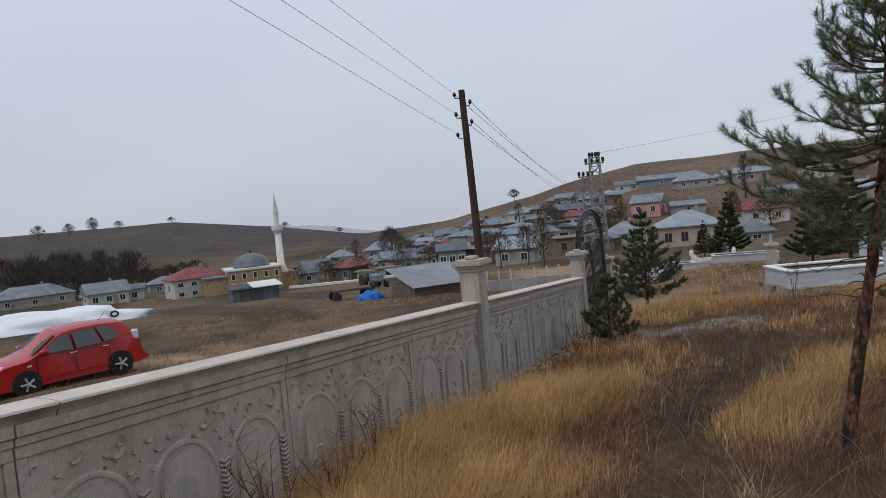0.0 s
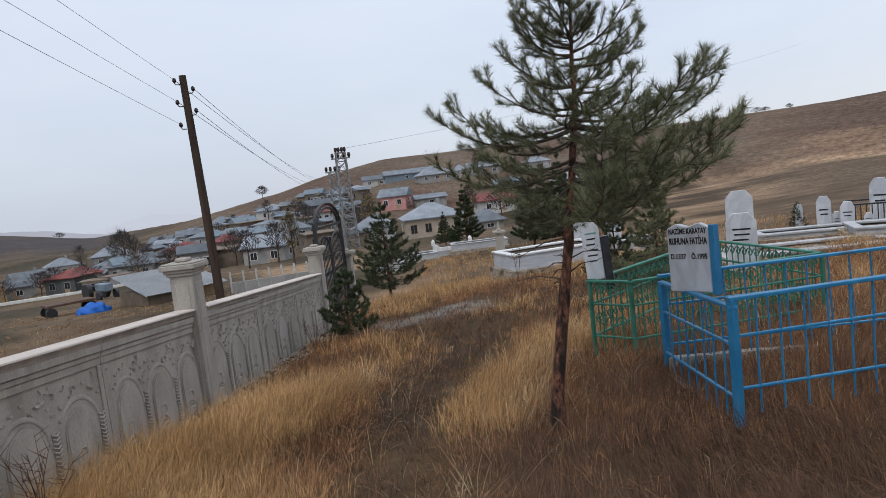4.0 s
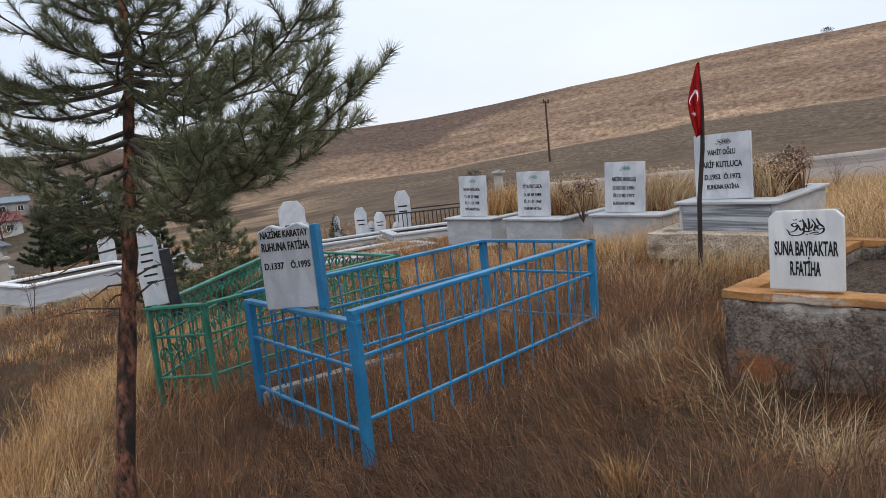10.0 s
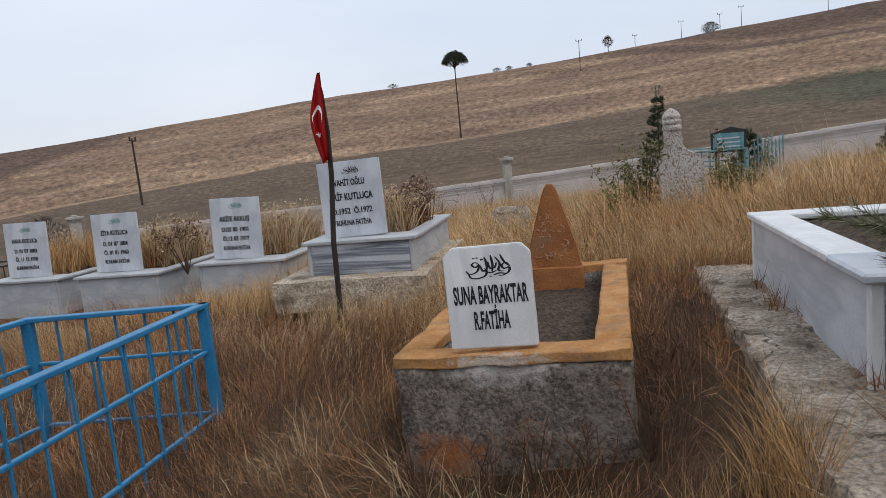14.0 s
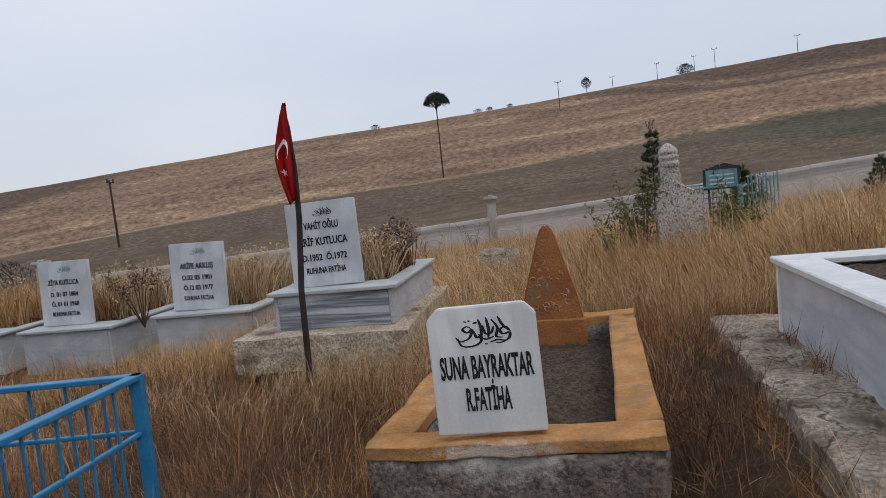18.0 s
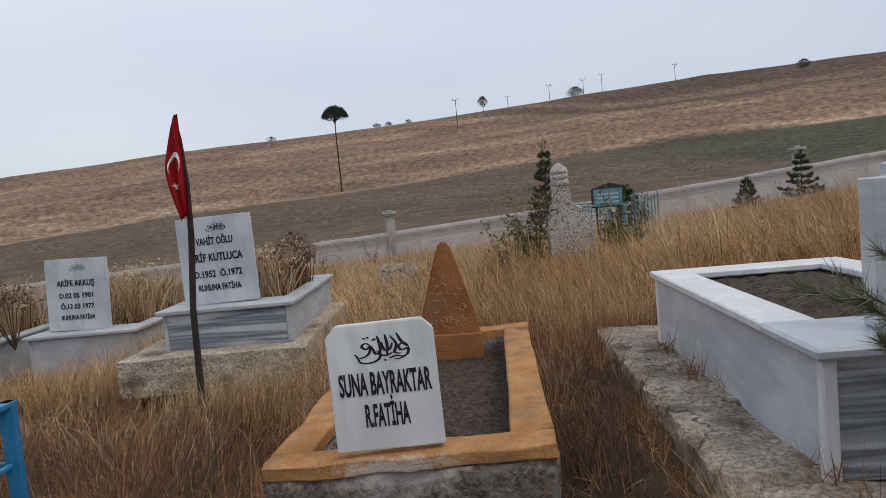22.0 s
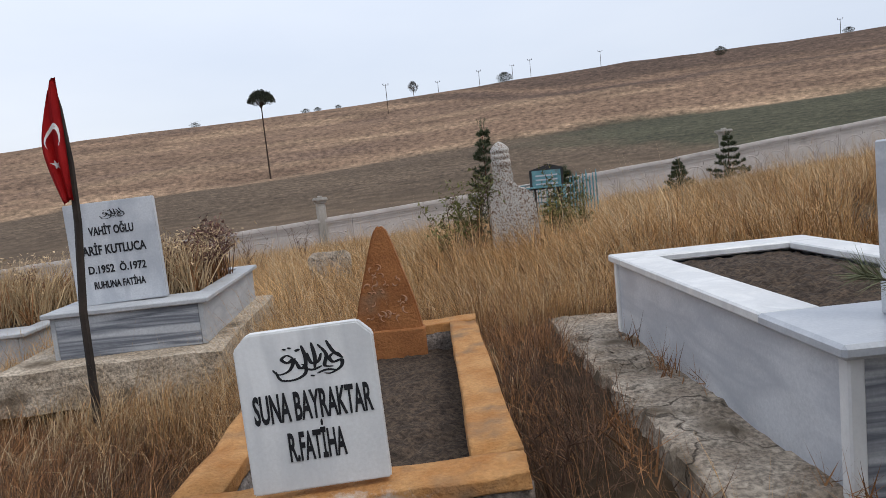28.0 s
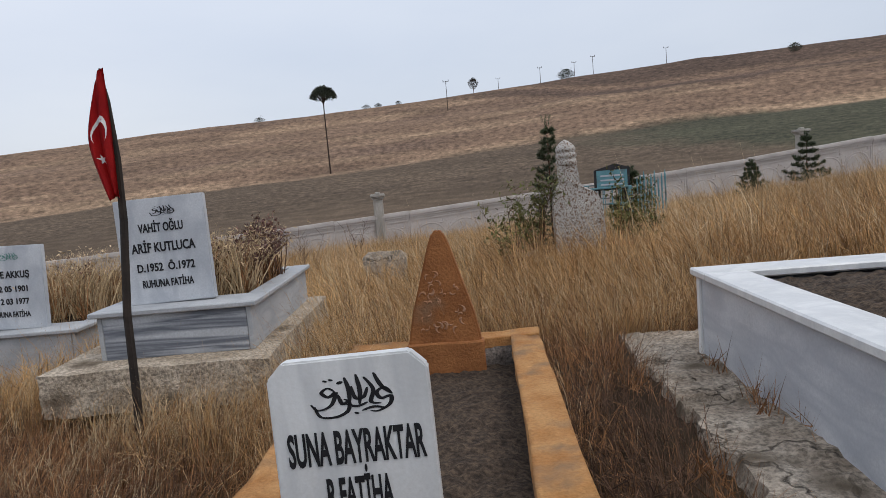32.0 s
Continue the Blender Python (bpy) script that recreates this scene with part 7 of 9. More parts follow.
def build_pine(m, height, levels, label, seed, trunk, r0=0.07, needles=110, nlen=0.075, nwid=0.0022, material=None, dead=8, spread=0.55, name="pine_tree", split=False, arms=(), heavy=(0, 0)):
    """levels: (height, reach) of each whorl; trunk: points from the foot up."""
    rnd = random.Random(seed)
    ob = thing(name, m, label, "pine tree", "pines")
    tp = [Vector(p) for p in trunk]

    def on_trunk(z):
        for a, b in zip(tp, tp[1:]):
            if a.z <= z <= b.z:
                return a.lerp(b, (z - a.z) / (b.z - a.z))
        return tp[-1].copy()

    zs = [tp[0].z + (tp[-1].z - tp[0].z) * k / 24 for k in range(25)]
    bm = bmesh.new()
    pts = [on_trunk(z) + Vector((rnd.uniform(-1, 1), rnd.uniform(-1, 1), 0)) * r0 * 0.10 for z in zs]
    tube(bm, pts, [r0 * (1 - 0.93 * (k / 24) ** 1.1) * rnd.uniform(0.9, 1.12) for k in range(25)], 10)
    part("trunk", bm, BARK, ob, "scaly red-brown bark", True)
    t0, t1 = [], []
    limbs = bmesh.new()

    def shed_limb(bm):
        if not split:
            return bm
        part("limb", bm, TWIG, ob)
        return bmesh.new()

    for li, (z, reach, *lift) in enumerate(levels):
        n = rnd.choice([5, 5, 6]) if reach > 0.3 else 4
        a0 = rnd.uniform(0, 6.28)
        arm = [q for q in arms if q[0] == li]
        for k in range(n + len(arm)):
            a = a0 + 2 * math.pi * k / n + rnd.uniform(-0.3, 0.3)
            L = reach * rnd.uniform(0.55 if split else 0.72, 1.1)
            if k >= n:
                a, L = radians(arm[k - n][1]), arm[k - n][2]
            elif li < len(levels) * 0.6:
                L *= 1 + heavy[1] * math.cos(a - radians(heavy[0]))
            o = on_trunk(z + rnd.uniform(-0.04, 0.04) * height / 3)
            rise = rnd.uniform(-0.26, 0.02) + (0.74 * (z / height) ** 5 if heavy[1] else 0.50 * (z / height) ** 5)
            if lift:
                rise = lift[0] + (rnd.uniform(-0.15, 0.15) if k < n else rnd.uniform(-0.05, 0.05))
            pts = []
            bend = rnd.uniform(-0.08, 0.08) if k >= n else rnd.uniform(-0.6, 0.6) if split else rnd.uniform(-0.35, 0.35)
            for q in range(7):
                f = q / 6
                aa = a + bend * f
                pts.append(o + Vector((math.cos(aa) * L * f, math.sin(aa) * L * f, L * (rise * f - 0.10 * math.sin(math.pi * f) + 0.16 * f ** 3))))
            tube(limbs, pts, [r0 * 0.24 * (1 - 0.85 * q / 6) * (0.6 + 0.4 * reach) for q in range(7)], 5, False)
            tw = max(5, int(L * (15 if split else 13)))
            for q in range(tw):
                f = (0.18 if split else 0.30) + (0.82 if split else 0.70) * (q + rnd.random() * 0.6) / tw
                i = min(5, int(f * 6))
                b = pts[i].lerp(pts[i + 1], f * 6 - i)
                sg = 1 if q % 2 else -1
                dirv = (pts[i + 1] - pts[i]).normalized()
                sidev = dirv.cross(Vector((0, 0, 1))).normalized() * sg
                w = (dirv * rnd.uniform(0.45, 0.9) + sidev * rnd.uniform(0.35, 0.8) + Vector((0, 0, rnd.uniform(-0.35 if split else 0.05, 0.5)))).normalized()
                tl = spread * L * rnd.uniform(0.16, 0.42) * (1.15 - 0.55 * f) + 0.05
                if split:
                    # long brush-like shoots that turn upwards
                    tl = rnd.uniform(0.10, 0.25) * (1.15 - 0.35 * f) * min(1.0, 0.55 + L)
                    e = b + w * tl * 0.55
                    e2 = e + (w * 0.8 + Vector((rnd.uniform(-0.3, 0.3), rnd.uniform(-0.3, 0.3), rnd.uniform(0.1, 0.75)))).normalized() * tl * 0.55
                    tube(limbs, [b, e, e2], [r0 * 0.07, r0 * 0.05, r0 * 0.03], 4, False)
                    t0 += [b.lerp(e, 0.1), e]
                    t1 += [e, e2]
                    if rnd.random() < 0.7:
                        e3 = e + (w + Vector((rnd.uniform(-0.9, 0.9), rnd.uniform(-0.9, 0.9), rnd.uniform(0.1, 0.6)))).normalized() * tl * 0.6
                        t0.append(e)
                        t1.append(e3)
                    continue
                e = b + w * tl
                tube(limbs, [b, e], [r0 * 0.07, r0 * 0.04], 4, False)
                t0.append(b.lerp(e, 0.15))
                t1.append(e)
                for _ in range(rnd.choice([1, 2])):
                    b2 = b.lerp(e, rnd.uniform(0.35, 0.8))
                    e2 = b2 + (w + Vector((rnd.uniform(-0.8, 0.8), rnd.uniform(-0.8, 0.8), rnd.uniform(0, 0.5)))).normalized() * tl * rnd.uniform(0.4, 0.7)
                    t0.append(b2)
                    t1.append(e2)
            t0.append(pts[5])
            t1.append(pts[6] + (pts[6] - pts[5]) * 0.3)
            limbs = shed_limb(limbs)
    for k in range(dead):
        z = rnd.uniform(0.32, 0.5) * height
        o = on_trunk(z)
        a, L = rnd.uniform(0, 6.28), rnd.uniform(0.15, 0.6) * height * 0.25
        e = o + Vector((math.cos(a) * L, math.sin(a) * L, rnd.uniform(-0.12, 0.1)))
        mid = o.lerp(e, 0.5) + Vector((0, 0, 0.03))
        tube(limbs, [o, mid, e], [r0 * 0.13, r0 * 0.09, r0 * 0.03], 4, False)
        for _ in range(3):
            b = mid.lerp(e, rnd.random())
            tube(limbs, [b, b + Vector((rnd.uniform(-1, 1), rnd.uniform(-1, 1), rnd.uniform(-0.3, 0.5))) * L * 0.3], [r0 * 0.05, r0 * 0.02], 3, False)
        limbs = shed_limb(limbs)
    top = tp[-1]
    for k in range(5):
        a = k * 1.26
        t0.append(top - Vector((0, 0, 0.12)))
        t1.append(top + Vector((math.cos(a) * 0.05, math.sin(a) * 0.05, 0.06)))
    if split:
        limbs.free()
    else:
        tagged(part("branchwork", limbs, TWIG, ob, "bare brown branches and twigs"), kind="stuff")
    needle_mesh("needles", np.array([tuple(p) for p in t0]), np.array([tuple(p) for p in t1]), needles, nlen, nwid, material or NEEDLE, ob, seed)
    return ob


mp = Vector((2.80, 4.79))
build_pine(pose(mp.x, mp.y, -0.55), 3.4, [(1.66, 0.52, -0.22), (1.86, 0.90, -0.10), (1.98, 1.00, -0.06), (2.20, 0.92, -0.02), (2.27, 0.86, 0.08), (2.36, 0.60, 0.18), (2.54, 0.50, 0.22), (2.72, 0.54, 0.28), (2.80, 0.56, 0.48), (2.88, 0.36, 0.7), (3.10, 0.30, 0.7), (3.16, 0.26, 1.0), (3.34, 0.14, 1.0)], "open-crowned young pine with a bare leaning trunk", 12,
           [(0, 0, -0.3), (0.03, -0.01, 0.35), (0.15, -0.02, 0.95), (0.24, -0.06, 1.6), (0.33, -0.11, 2.3), (0.36, -0.12, 2.9), (0.37, -0.14, 3.46)], 0.058, 66, 0.066, 0.0015, dead=16, split=True,
           arms=((1, -101, 1.55), (1, -112, 1.30), (1, -70, 1.15), (2, -104, 1.72), (2, -92, 1.45), (2, -50, 1.12), (2, 160, 1.0), (3, -100, 1.40), (3, -25, 1.0), (3, 155, 0.98), (4, -60, 0.95), (4, 140, 0.9)), heavy=(-80, 0.14))
build_pine(pose(3.95, -0.32, ground_at(3.95, -0.32)), 2.0, [(0.50, 0.40, 0.02), (0.68, 0.45, 0.03), (0.86, 0.45, 0.05), (1.10, 0.42, 0.10), (1.35, 0.40, 0.2), (1.6, 0.34, 0.3), (1.8, 0.22, 0.6)], "bushy young pine beside the marble grave", 5,
           [(0, 0, -0.2), (0.01, 0, 0.8), (0, 0.02, 1.6), (0, 0.02, 2.0)], 0.06, 110, 0.066, 0.0014, dead=0, split=True, arms=((0, 80, 1.16), (0, 87, 1.05), (1, 77, 1.22), (1, 70, 0.95), (2, 60, 0.86)))
build_pine(pose(2.9, 12.15, ground_at(2.9, 12.15)), 1.25, [(0.20, 0.40), (0.33, 0.50), (0.46, 0.50), (0.60, 0.44), (0.74, 0.36), (0.88, 0.27), (1.02, 0.18), (1.14, 0.10)], "small dense pine growing by the wall", 31,
           [(0, 0, -0.2), (-0.02, 0, 0.7), (0.02, 0, 1.25)], 0.035, 75, 0.065, 0.0026, NEEDLE_DARK, 0, 0.75)
build_pine(pose(6.0, 20.2, ground_at(6.0, 20.2)), 3.1, [(0.70, 0.82), (0.92, 1.02), (1.14, 1.06), (1.36, 1.02), (1.58, 0.92), (1.80, 0.80), (2.02, 0.68), (2.24, 0.54), (2.46, 0.42), (2.68, 0.30), (2.90, 0.16)], "dark conical pine beyond the gate", 32,
           [(0, 0, -0.2), (0.02, 0, 1.5), (0, 0, 3.1)], 0.06, 42, 0.10, 0.0042, NEEDLE_DARK, 0, 0.8)
for k, (az, d, h, sd) in enumerate(((23.2, 52, 4.6, 33), (21.3, 56, 2.8, 34), (29.0, 36, 3.6, 35), (31.5, 34, 4.4, 36), (34.0, 38, 4.0, 37), (36.0, 13.5, 1.7, 38), (30.0, 60, 5.0, 40), (49.4, 24, 0.9, 41))):
    p = at_polar(az, d)
    build_pine(pose(p.x, p.y, p.z), h, [(h * (0.14 + 0.068 * q), h * 0.33 * (1 - q / 12.6)) for q in range(12)], "dark green pine among the graves", sd, [(0, 0, -0.3), (0, 0, h * 0.5), (0, 0, h)], h * 0.02, 36 if d > 20 else 45, 0.030 * h if d > 20 else 0.06, 0.0036 * h if d > 20 else 0.0034, NEEDLE_DARK, 0, 0.7)
for k, (x, y, h, sd) in enumerate(((18.4, -10.0, 0.95, 51), (18.7, -12.0, 1.5, 52), (17.5, -18.0, 1.9, 53), (13.9, -3.9, 1.15, 54), (10.75, -1.05, 1.72, 55))):
    build_pine(pose(x, y, ground_at(x, y)), h, [(h * (0.22 + 0.058 * q), h * 0.19 * (1 - q / 13.5)) for q in range(13)] if sd == 55 else [(h * (0.24 + 0.11 * q), h * 0.40 * (1 - q / 7.4)) for q in range(7)], "small young pine in the dry grass", sd, [(0, 0, -0.3), (0, 0, h * 0.5), (0, 0, h)], 0.025, 20 if sd == 55 else 46, 0.045 if sd == 55 else 0.075, 0.0026 if sd == 55 else 0.0035, NEEDLE_DARK, 0, 0.6)


# ---------------------------------------------------------------- bare trees and bushes
BARE = mat("bare_twigs", (0.05, 0.042, 0.04), (0.095, 0.078, 0.07), 3, 0.95, 0.0, island=0.3)
YELLOW_LEAF = mat("yellowed_leaves", (0.20, 0.15, 0.055), (0.30, 0.22, 0.08), 1, 0.8, 0.0, island=0.4)
DARK_LEAF = mat("evergreen_scrub", (0.03, 0.035, 0.022), (0.055, 0.06, 0.036), 1, 0.8, 0.0, island=0.4)


def twig_cloud(p, h, w, n, q, thick):
    """Thin slanting twigs of a leafless crown, as triangles."""
    u = q.uniform(0, 1, n) ** 0.7
    a = q.uniform(0, 2 * np.pi, n)
    rad = w * np.sqrt(q.uniform(0, 1, n)) * np.sin(np.pi * np.clip(0.15 + 0.8 * u, 0, 1))
    b = np.stack([p[0] + rad * np.cos(a), p[1] + rad * np.sin(a), p[2] + h * (0.12 + 0.75 * u)], -1)
    out = np.stack([np.cos(a) * 0.5, np.sin(a) * 0.5, q.uniform(0.5, 1.2, n)], -1) + q.normal(size=(n, 3)) * 0.35
    e = b + out * (h * 0.12 * q.uniform(0.5, 1.5, n))[:, None]
    s = np.cross(out, q.normal(size=(n, 3)))
    s = s / np.linalg.norm(s, axis=1, keepdims=True) * thick
    return np.stack([b - s, b + s, e], 1).reshape(-1, 3)


q = np.random.RandomState(77)
cl = []
for k in range(60):
    az, d = q.uniform(-34, -20.5), q.uniform(190, 245)
    cl.append(twig_cloud(at_polar(az, d), q.uniform(8, 14) * (0.55 if az > -24.5 else 1), q.uniform(2.5, 4.5), 620, q, 0.07))
v = np.concatenate(cl)
raw_mesh("bare_grove", v, np.arange(len(v)).reshape(-1, 3), BARE, "grove of leafless grey-brown trees behind the houses", "trees")


def bare_tree(az, d, h, w, label, seed, material=None, leaves=0, n=900, crown=0.35, name="bare_tree", thick=0.03, leaf=0.018):
    rnd = random.Random(seed)
    q = np.random.RandomState(seed)
    p = at_polar(az, d)
    ob = thing(name, pose(*p), label, "tree")
    bm = bmesh.new()
    tube(bm, [(0, 0, -0.5), (0.05 * w, 0, h * 0.3), (0, 0, h * 0.8)], [h * 0.022, h * 0.017, h * 0.005], 7)
    part("trunk", bm, BARK, ob)
    bm = bmesh.new()
    for k in range(12):
        a, z = rnd.uniform(0, 6.28), rnd.uniform(crown * 0.8, 0.75) * h
        L = w * rnd.uniform(0.6, 1.0)
        tube(bm, [(0, 0, z), (math.cos(a) * L * 0.5, math.sin(a) * L * 0.5, z + L * 0.4), (math.cos(a) * L, math.sin(a) * L, z + L * 0.7)], [h * 0.010, h * 0.006, h * 0.002], 5)
    tagged(part("branchwork", bm, BARE, ob), kind="stuff")
    tw = twig_cloud((0, 0, h * crown * 0.8), h * (1 - crown * 0.8), w, n, q, thick)
    c = raw_mesh("crown", tw, np.arange(len(tw)).reshape(-1, 3), BARE, "", "", "")
    c.parent = ob
    if leaves:
        u, a = q.uniform(0, 1, leaves), q.uniform(0, 6.28, leaves)
        rad = w * np.sqrt(q.uniform(0, 1, leaves)) * np.sin(np.pi * np.clip(0.2 + 0.75 * u, 0, 1))
        b = np.stack([rad * np.cos(a), rad * np.sin(a), h * (crown + (1 - crown) * u)], -1)
        s1, s2 = q.normal(size=(leaves, 3)) * h * leaf, q.normal(size=(leaves, 3)) * h * leaf
        t = np.stack([b, b + s1, b + s2], 1).reshape(-1, 3)
        lf = raw_mesh("leaves", t, np.arange(len(t)).reshape(-1, 3), material, "", "", "")
        lf.parent = ob
    return ob


bare_tree(-4.6, 146, 9.5, 3.2, "tall bare tree among the village houses", 1, thick=0.06)
for k, (az, d, h, w) in enumerate(((-10.5, 128, 4.5, 2.4), (-9.6, 130, 4.8, 2.4), (-12.8, 126, 4.0, 2.2), (-1.5, 118, 5, 2.4), (3.6, 110, 6, 2.0), (7.0, 88, 5.5, 1.6), (4.6, 84, 5.0, 1.8), (9.6, 150, 7, 2.4), (26.2, 100, 6, 2.5), (24.6, 175, 11, 1.6))):
    bare_tree(az, d, h, w, "bare grey tree near the houses", 10 + k, n=500, thick=0.045)
rt = random.Random(5)
for k in range(26):
    d = rt.uniform(112, 210)
    bare_tree(rt.uniform(-9, 15), d, rt.uniform(3.5, 7.5), rt.uniform(1.4, 2.6), "bare grey-brown tree between village houses", 300 + k, YELLOW_LEAF if k % 4 == 0 else None, 160 if k % 4 == 0 else 0, n=380, thick=0.04)
bare_tree(8.3, 72, 5.6, 1.0, "narrow poplar with thin yellowed leaves", 30, YELLOW_LEAF, 500, 500)
bare_tree(15.0, 128, 8.5, 1.9, "poplar with thin yellowed leaves", 31, YELLOW_LEAF, 700, 500)
bare_tree(23.6, 120, 8.5, 1.4, "bare poplar with a rusty crown", 32, YELLOW_LEAF, 260, 700)


def umbrella_tree(az, d, h, w, seed):
    """A tall bare stem forking into a flat dark crown."""
    rnd, q = random.Random(seed), np.random.RandomState(seed)
    ob = thing("umbrella_tree", pose(*at_polar(az, d)), "tall bare-stemmed tree with a small domed dark crown", "tree")
    fork = Vector((-0.45, 0.1, h * 0.80))
    part("trunk", bar([(0, 0, -0.5), (-0.1, 0.05, h * 0.3), (-0.35, 0.1, h * 0.62), fork], [0.15, 0.12, 0.10, 0.09], 8), POLE_WOOD, ob)
    for k in range(11):
        a, r = 2 * math.pi * k / 11 + rnd.uniform(-0.2, 0.2), w * (0.35 if k % 3 == 0 else rnd.uniform(0.6, 0.95))
        e = Vector((fork.x + math.cos(a) * r, fork.y + math.sin(a) * r, h * rnd.uniform(0.89, 0.97)))
        m = fork.lerp(e, 0.5) + Vector((0, 0, 0.15))
        part("limb", bar([fork, m, e], [0.09, 0.06, 0.025], 5), POLE_WOOD, ob)
    a, r = q.uniform(0, 2 * np.pi, 6000), w * np.sqrt(q.uniform(0, 1, 6000))
    lump = 1 + 0.12 * np.sin(a * 3 + 1) + 0.08 * np.sin(a * 5)
    z = h * (0.845 + 0.155 * np.sqrt(np.clip(1 - (r / w) ** 2, 0, 1)) * q.uniform(0.25, 1.0, 6000) ** 0.6)
    c = np.stack([fork.x + r * lump * np.cos(a), fork.y + r * lump * np.sin(a), z], -1)
    s1, s2 = q.normal(size=(6000, 3)) * 0.12, q.normal(size=(6000, 3)) * 0.12
    v = np.stack([c, c + s1, c + s2], 1).reshape(-1, 3)
    lf = raw_mesh("crown", v, np.arange(len(v)).reshape(-1, 3), DARK_LEAF, "", "", "stuff")
    lf.parent = ob


p = at_polar(39.5, 11.0)
build_pine(pose(p.x, p.y, p.z), 1.65, [(0.22 + 0.1 * q, 0.80 * (1 - q / 15.5)) for q in range(14)], "broad bushy yellow-green pine behind the fences", 39, [(0, 0, -0.3), (0, 0, 0.8), (0, 0, 1.65)], 0.04, 46, 0.075, 0.0030, NEEDLE, 0, 0.8)
umbrella_tree(95.3, 117, 14.6, 2.05, 40)
bare_tree(107.9, 345, 8, 2.6, "small dark tree on the ridge", 41, DARK_LEAF, 500, 300, 0.3, "ridge_tree", 0.14)
bare_tree(6.3, 345, 7, 3.5, "small dark tree on the ridge", 42, DARK_LEAF, 500, 300, 0.35, "ridge_tree", 0.14)
bare_tree(62.0, 30, 1.4, 0.9, "low dark bush in the field", 43, DARK_LEAF, 300, 200, 0.1, "bush", 0.02)
for k, (az, d, h, w) in enumerate(((115.6, 335, 4.5, 4.5), (98.8, 350, 2.0, 2.6), (99.8, 350, 2.0, 2.0), (101.5, 350, 1.8, 1.8), (132.5, 300, 3.2, 2.8), (141, 352, 2.4, 2.6), (90.0, 350, 2.2, 3), (46.8, 336, 2.0, 3.0), (47.4, 336, 1.7, 2.2), (49.0, 336, 1.6, 1.8))):
    bare_tree(az, d, h, w, "dark scrub bush on the ridge", 60 + k, DARK_LEAF, 1300, 90, 0.05, "ridge_bush", 0.06, 0.05)
for k, (az, d, h, w) in enumerate(((-31.2, 800, 15, 8), (-29.2, 820, 14, 7), (-27.6, 980, 17, 8), (-25.8, 900, 11, 6), (-22.0, 1000, 9, 6), (-13.2, 900, 8, 6), (-8.8, 800, 7, 6), (-27.6, 880, 12, 7))):
    bare_tree(az, d, h, w, "lone dark tree on the far slope", 80 + k, DARK_LEAF, 600, 260, 0.25, "far_tree", 0.3)


# ---------------------------------------------------------------- grass
GRAVES = [  # centre x, y, half sizes along and across, heading of plots kept clear
    (6.49, 1.46, 1.22, 0.57, -18.3), (5.49, -0.35, 1.78, 0.95, -17.5), (8.85, 2.44, 1.12, 0.66, -14), (10.32, 3.82, 0.90, 0.52, -14),
    (10.69, 5.25, 0.90, 0.53, -14), (11.27, 6.60, 0.90, 0.52, -14), (10.13, -1.06, 0.15, 0.25, -19), (11.4, 0.77, 0.06, 0.17, -6), (8.4, -4.4, 1.0, 0.6, -20), (5.6, 6.4, 0.9, 0.4, 12),
]


def clear_of(x, y, grow=0.0):
    ok = np.ones(len(x), bool)
    for cx, cy, a, b, h in GRAVES:
        c, s = math.cos(radians(h)), math.sin(radians(h))
        u, v = (x - cx) * c + (y - cy) * s, -(x - cx) * s + (y - cy) * c
        ok &= ~((np.abs(u) < a + grow) & (np.abs(v) < b + grow))
    return ok


LANE = [(0.9, 2.6), (1.25, 4.2), (1.85, 5.7), (2.6, 7.2), (3.75, 8.3), (4.3, 10.4), (4.6, 12.6)]


def lane_off(x, y):
    """How far a place lies from the middle of the trodden lane."""
    best = np.full(len(x), 99.0)
    for (ax, ay), (bx, by) in zip(LANE, LANE[1:]):
        dx, dy = bx - ax, by - ay
        t = np.clip(((x - ax) * dx + (y - ay) * dy) / (dx * dx + dy * dy), 0, 1)
        best = np.minimum(best, np.hypot(x - ax - t * dx, y - ay - t * dy))
    return best


def trodden(x, y):
    """1 on the trodden ways and bare patches, 0 in standing grass."""
    wide = 0.24 + 0.034 * y + 0.12 * wave(x * 1.6, y * 1.6, 51)
    f = np.exp(-(lane_off(x, y) / wide) ** 4)
    f = np.maximum(f, np.exp(-(((x - 4.7) / 1.0) ** 2 + ((y - 10.6) / 1.6) ** 2)))
    f = np.maximum(f, 0.9 * np.exp(-(((x - 7.0) / 2.4) ** 2 + ((y - 17.2) / 1.2) ** 2)))
    f = np.maximum(f, np.exp(-(((x - 4.8) / 1.5) ** 4 + ((y - 13.1) / 0.8) ** 4)) * 1.1)
    f = np.maximum(f, 0.85 * np.exp(-(((x - 4.55) / 0.7) ** 2 + ((y - 2.2) / 0.7) ** 2)))
    f = np.maximum(f, 0.9 * np.exp(-(((x - 5.45) / 0.6) ** 2 + ((y - 3.0) / 0.35) ** 2)))
    f = np.maximum(f, 0.8 * np.exp(-(((x - 2.9) / 0.8) ** 2 + ((y - 2.2) / 0.6) ** 2)))
    return np.clip(f, 0, 1)


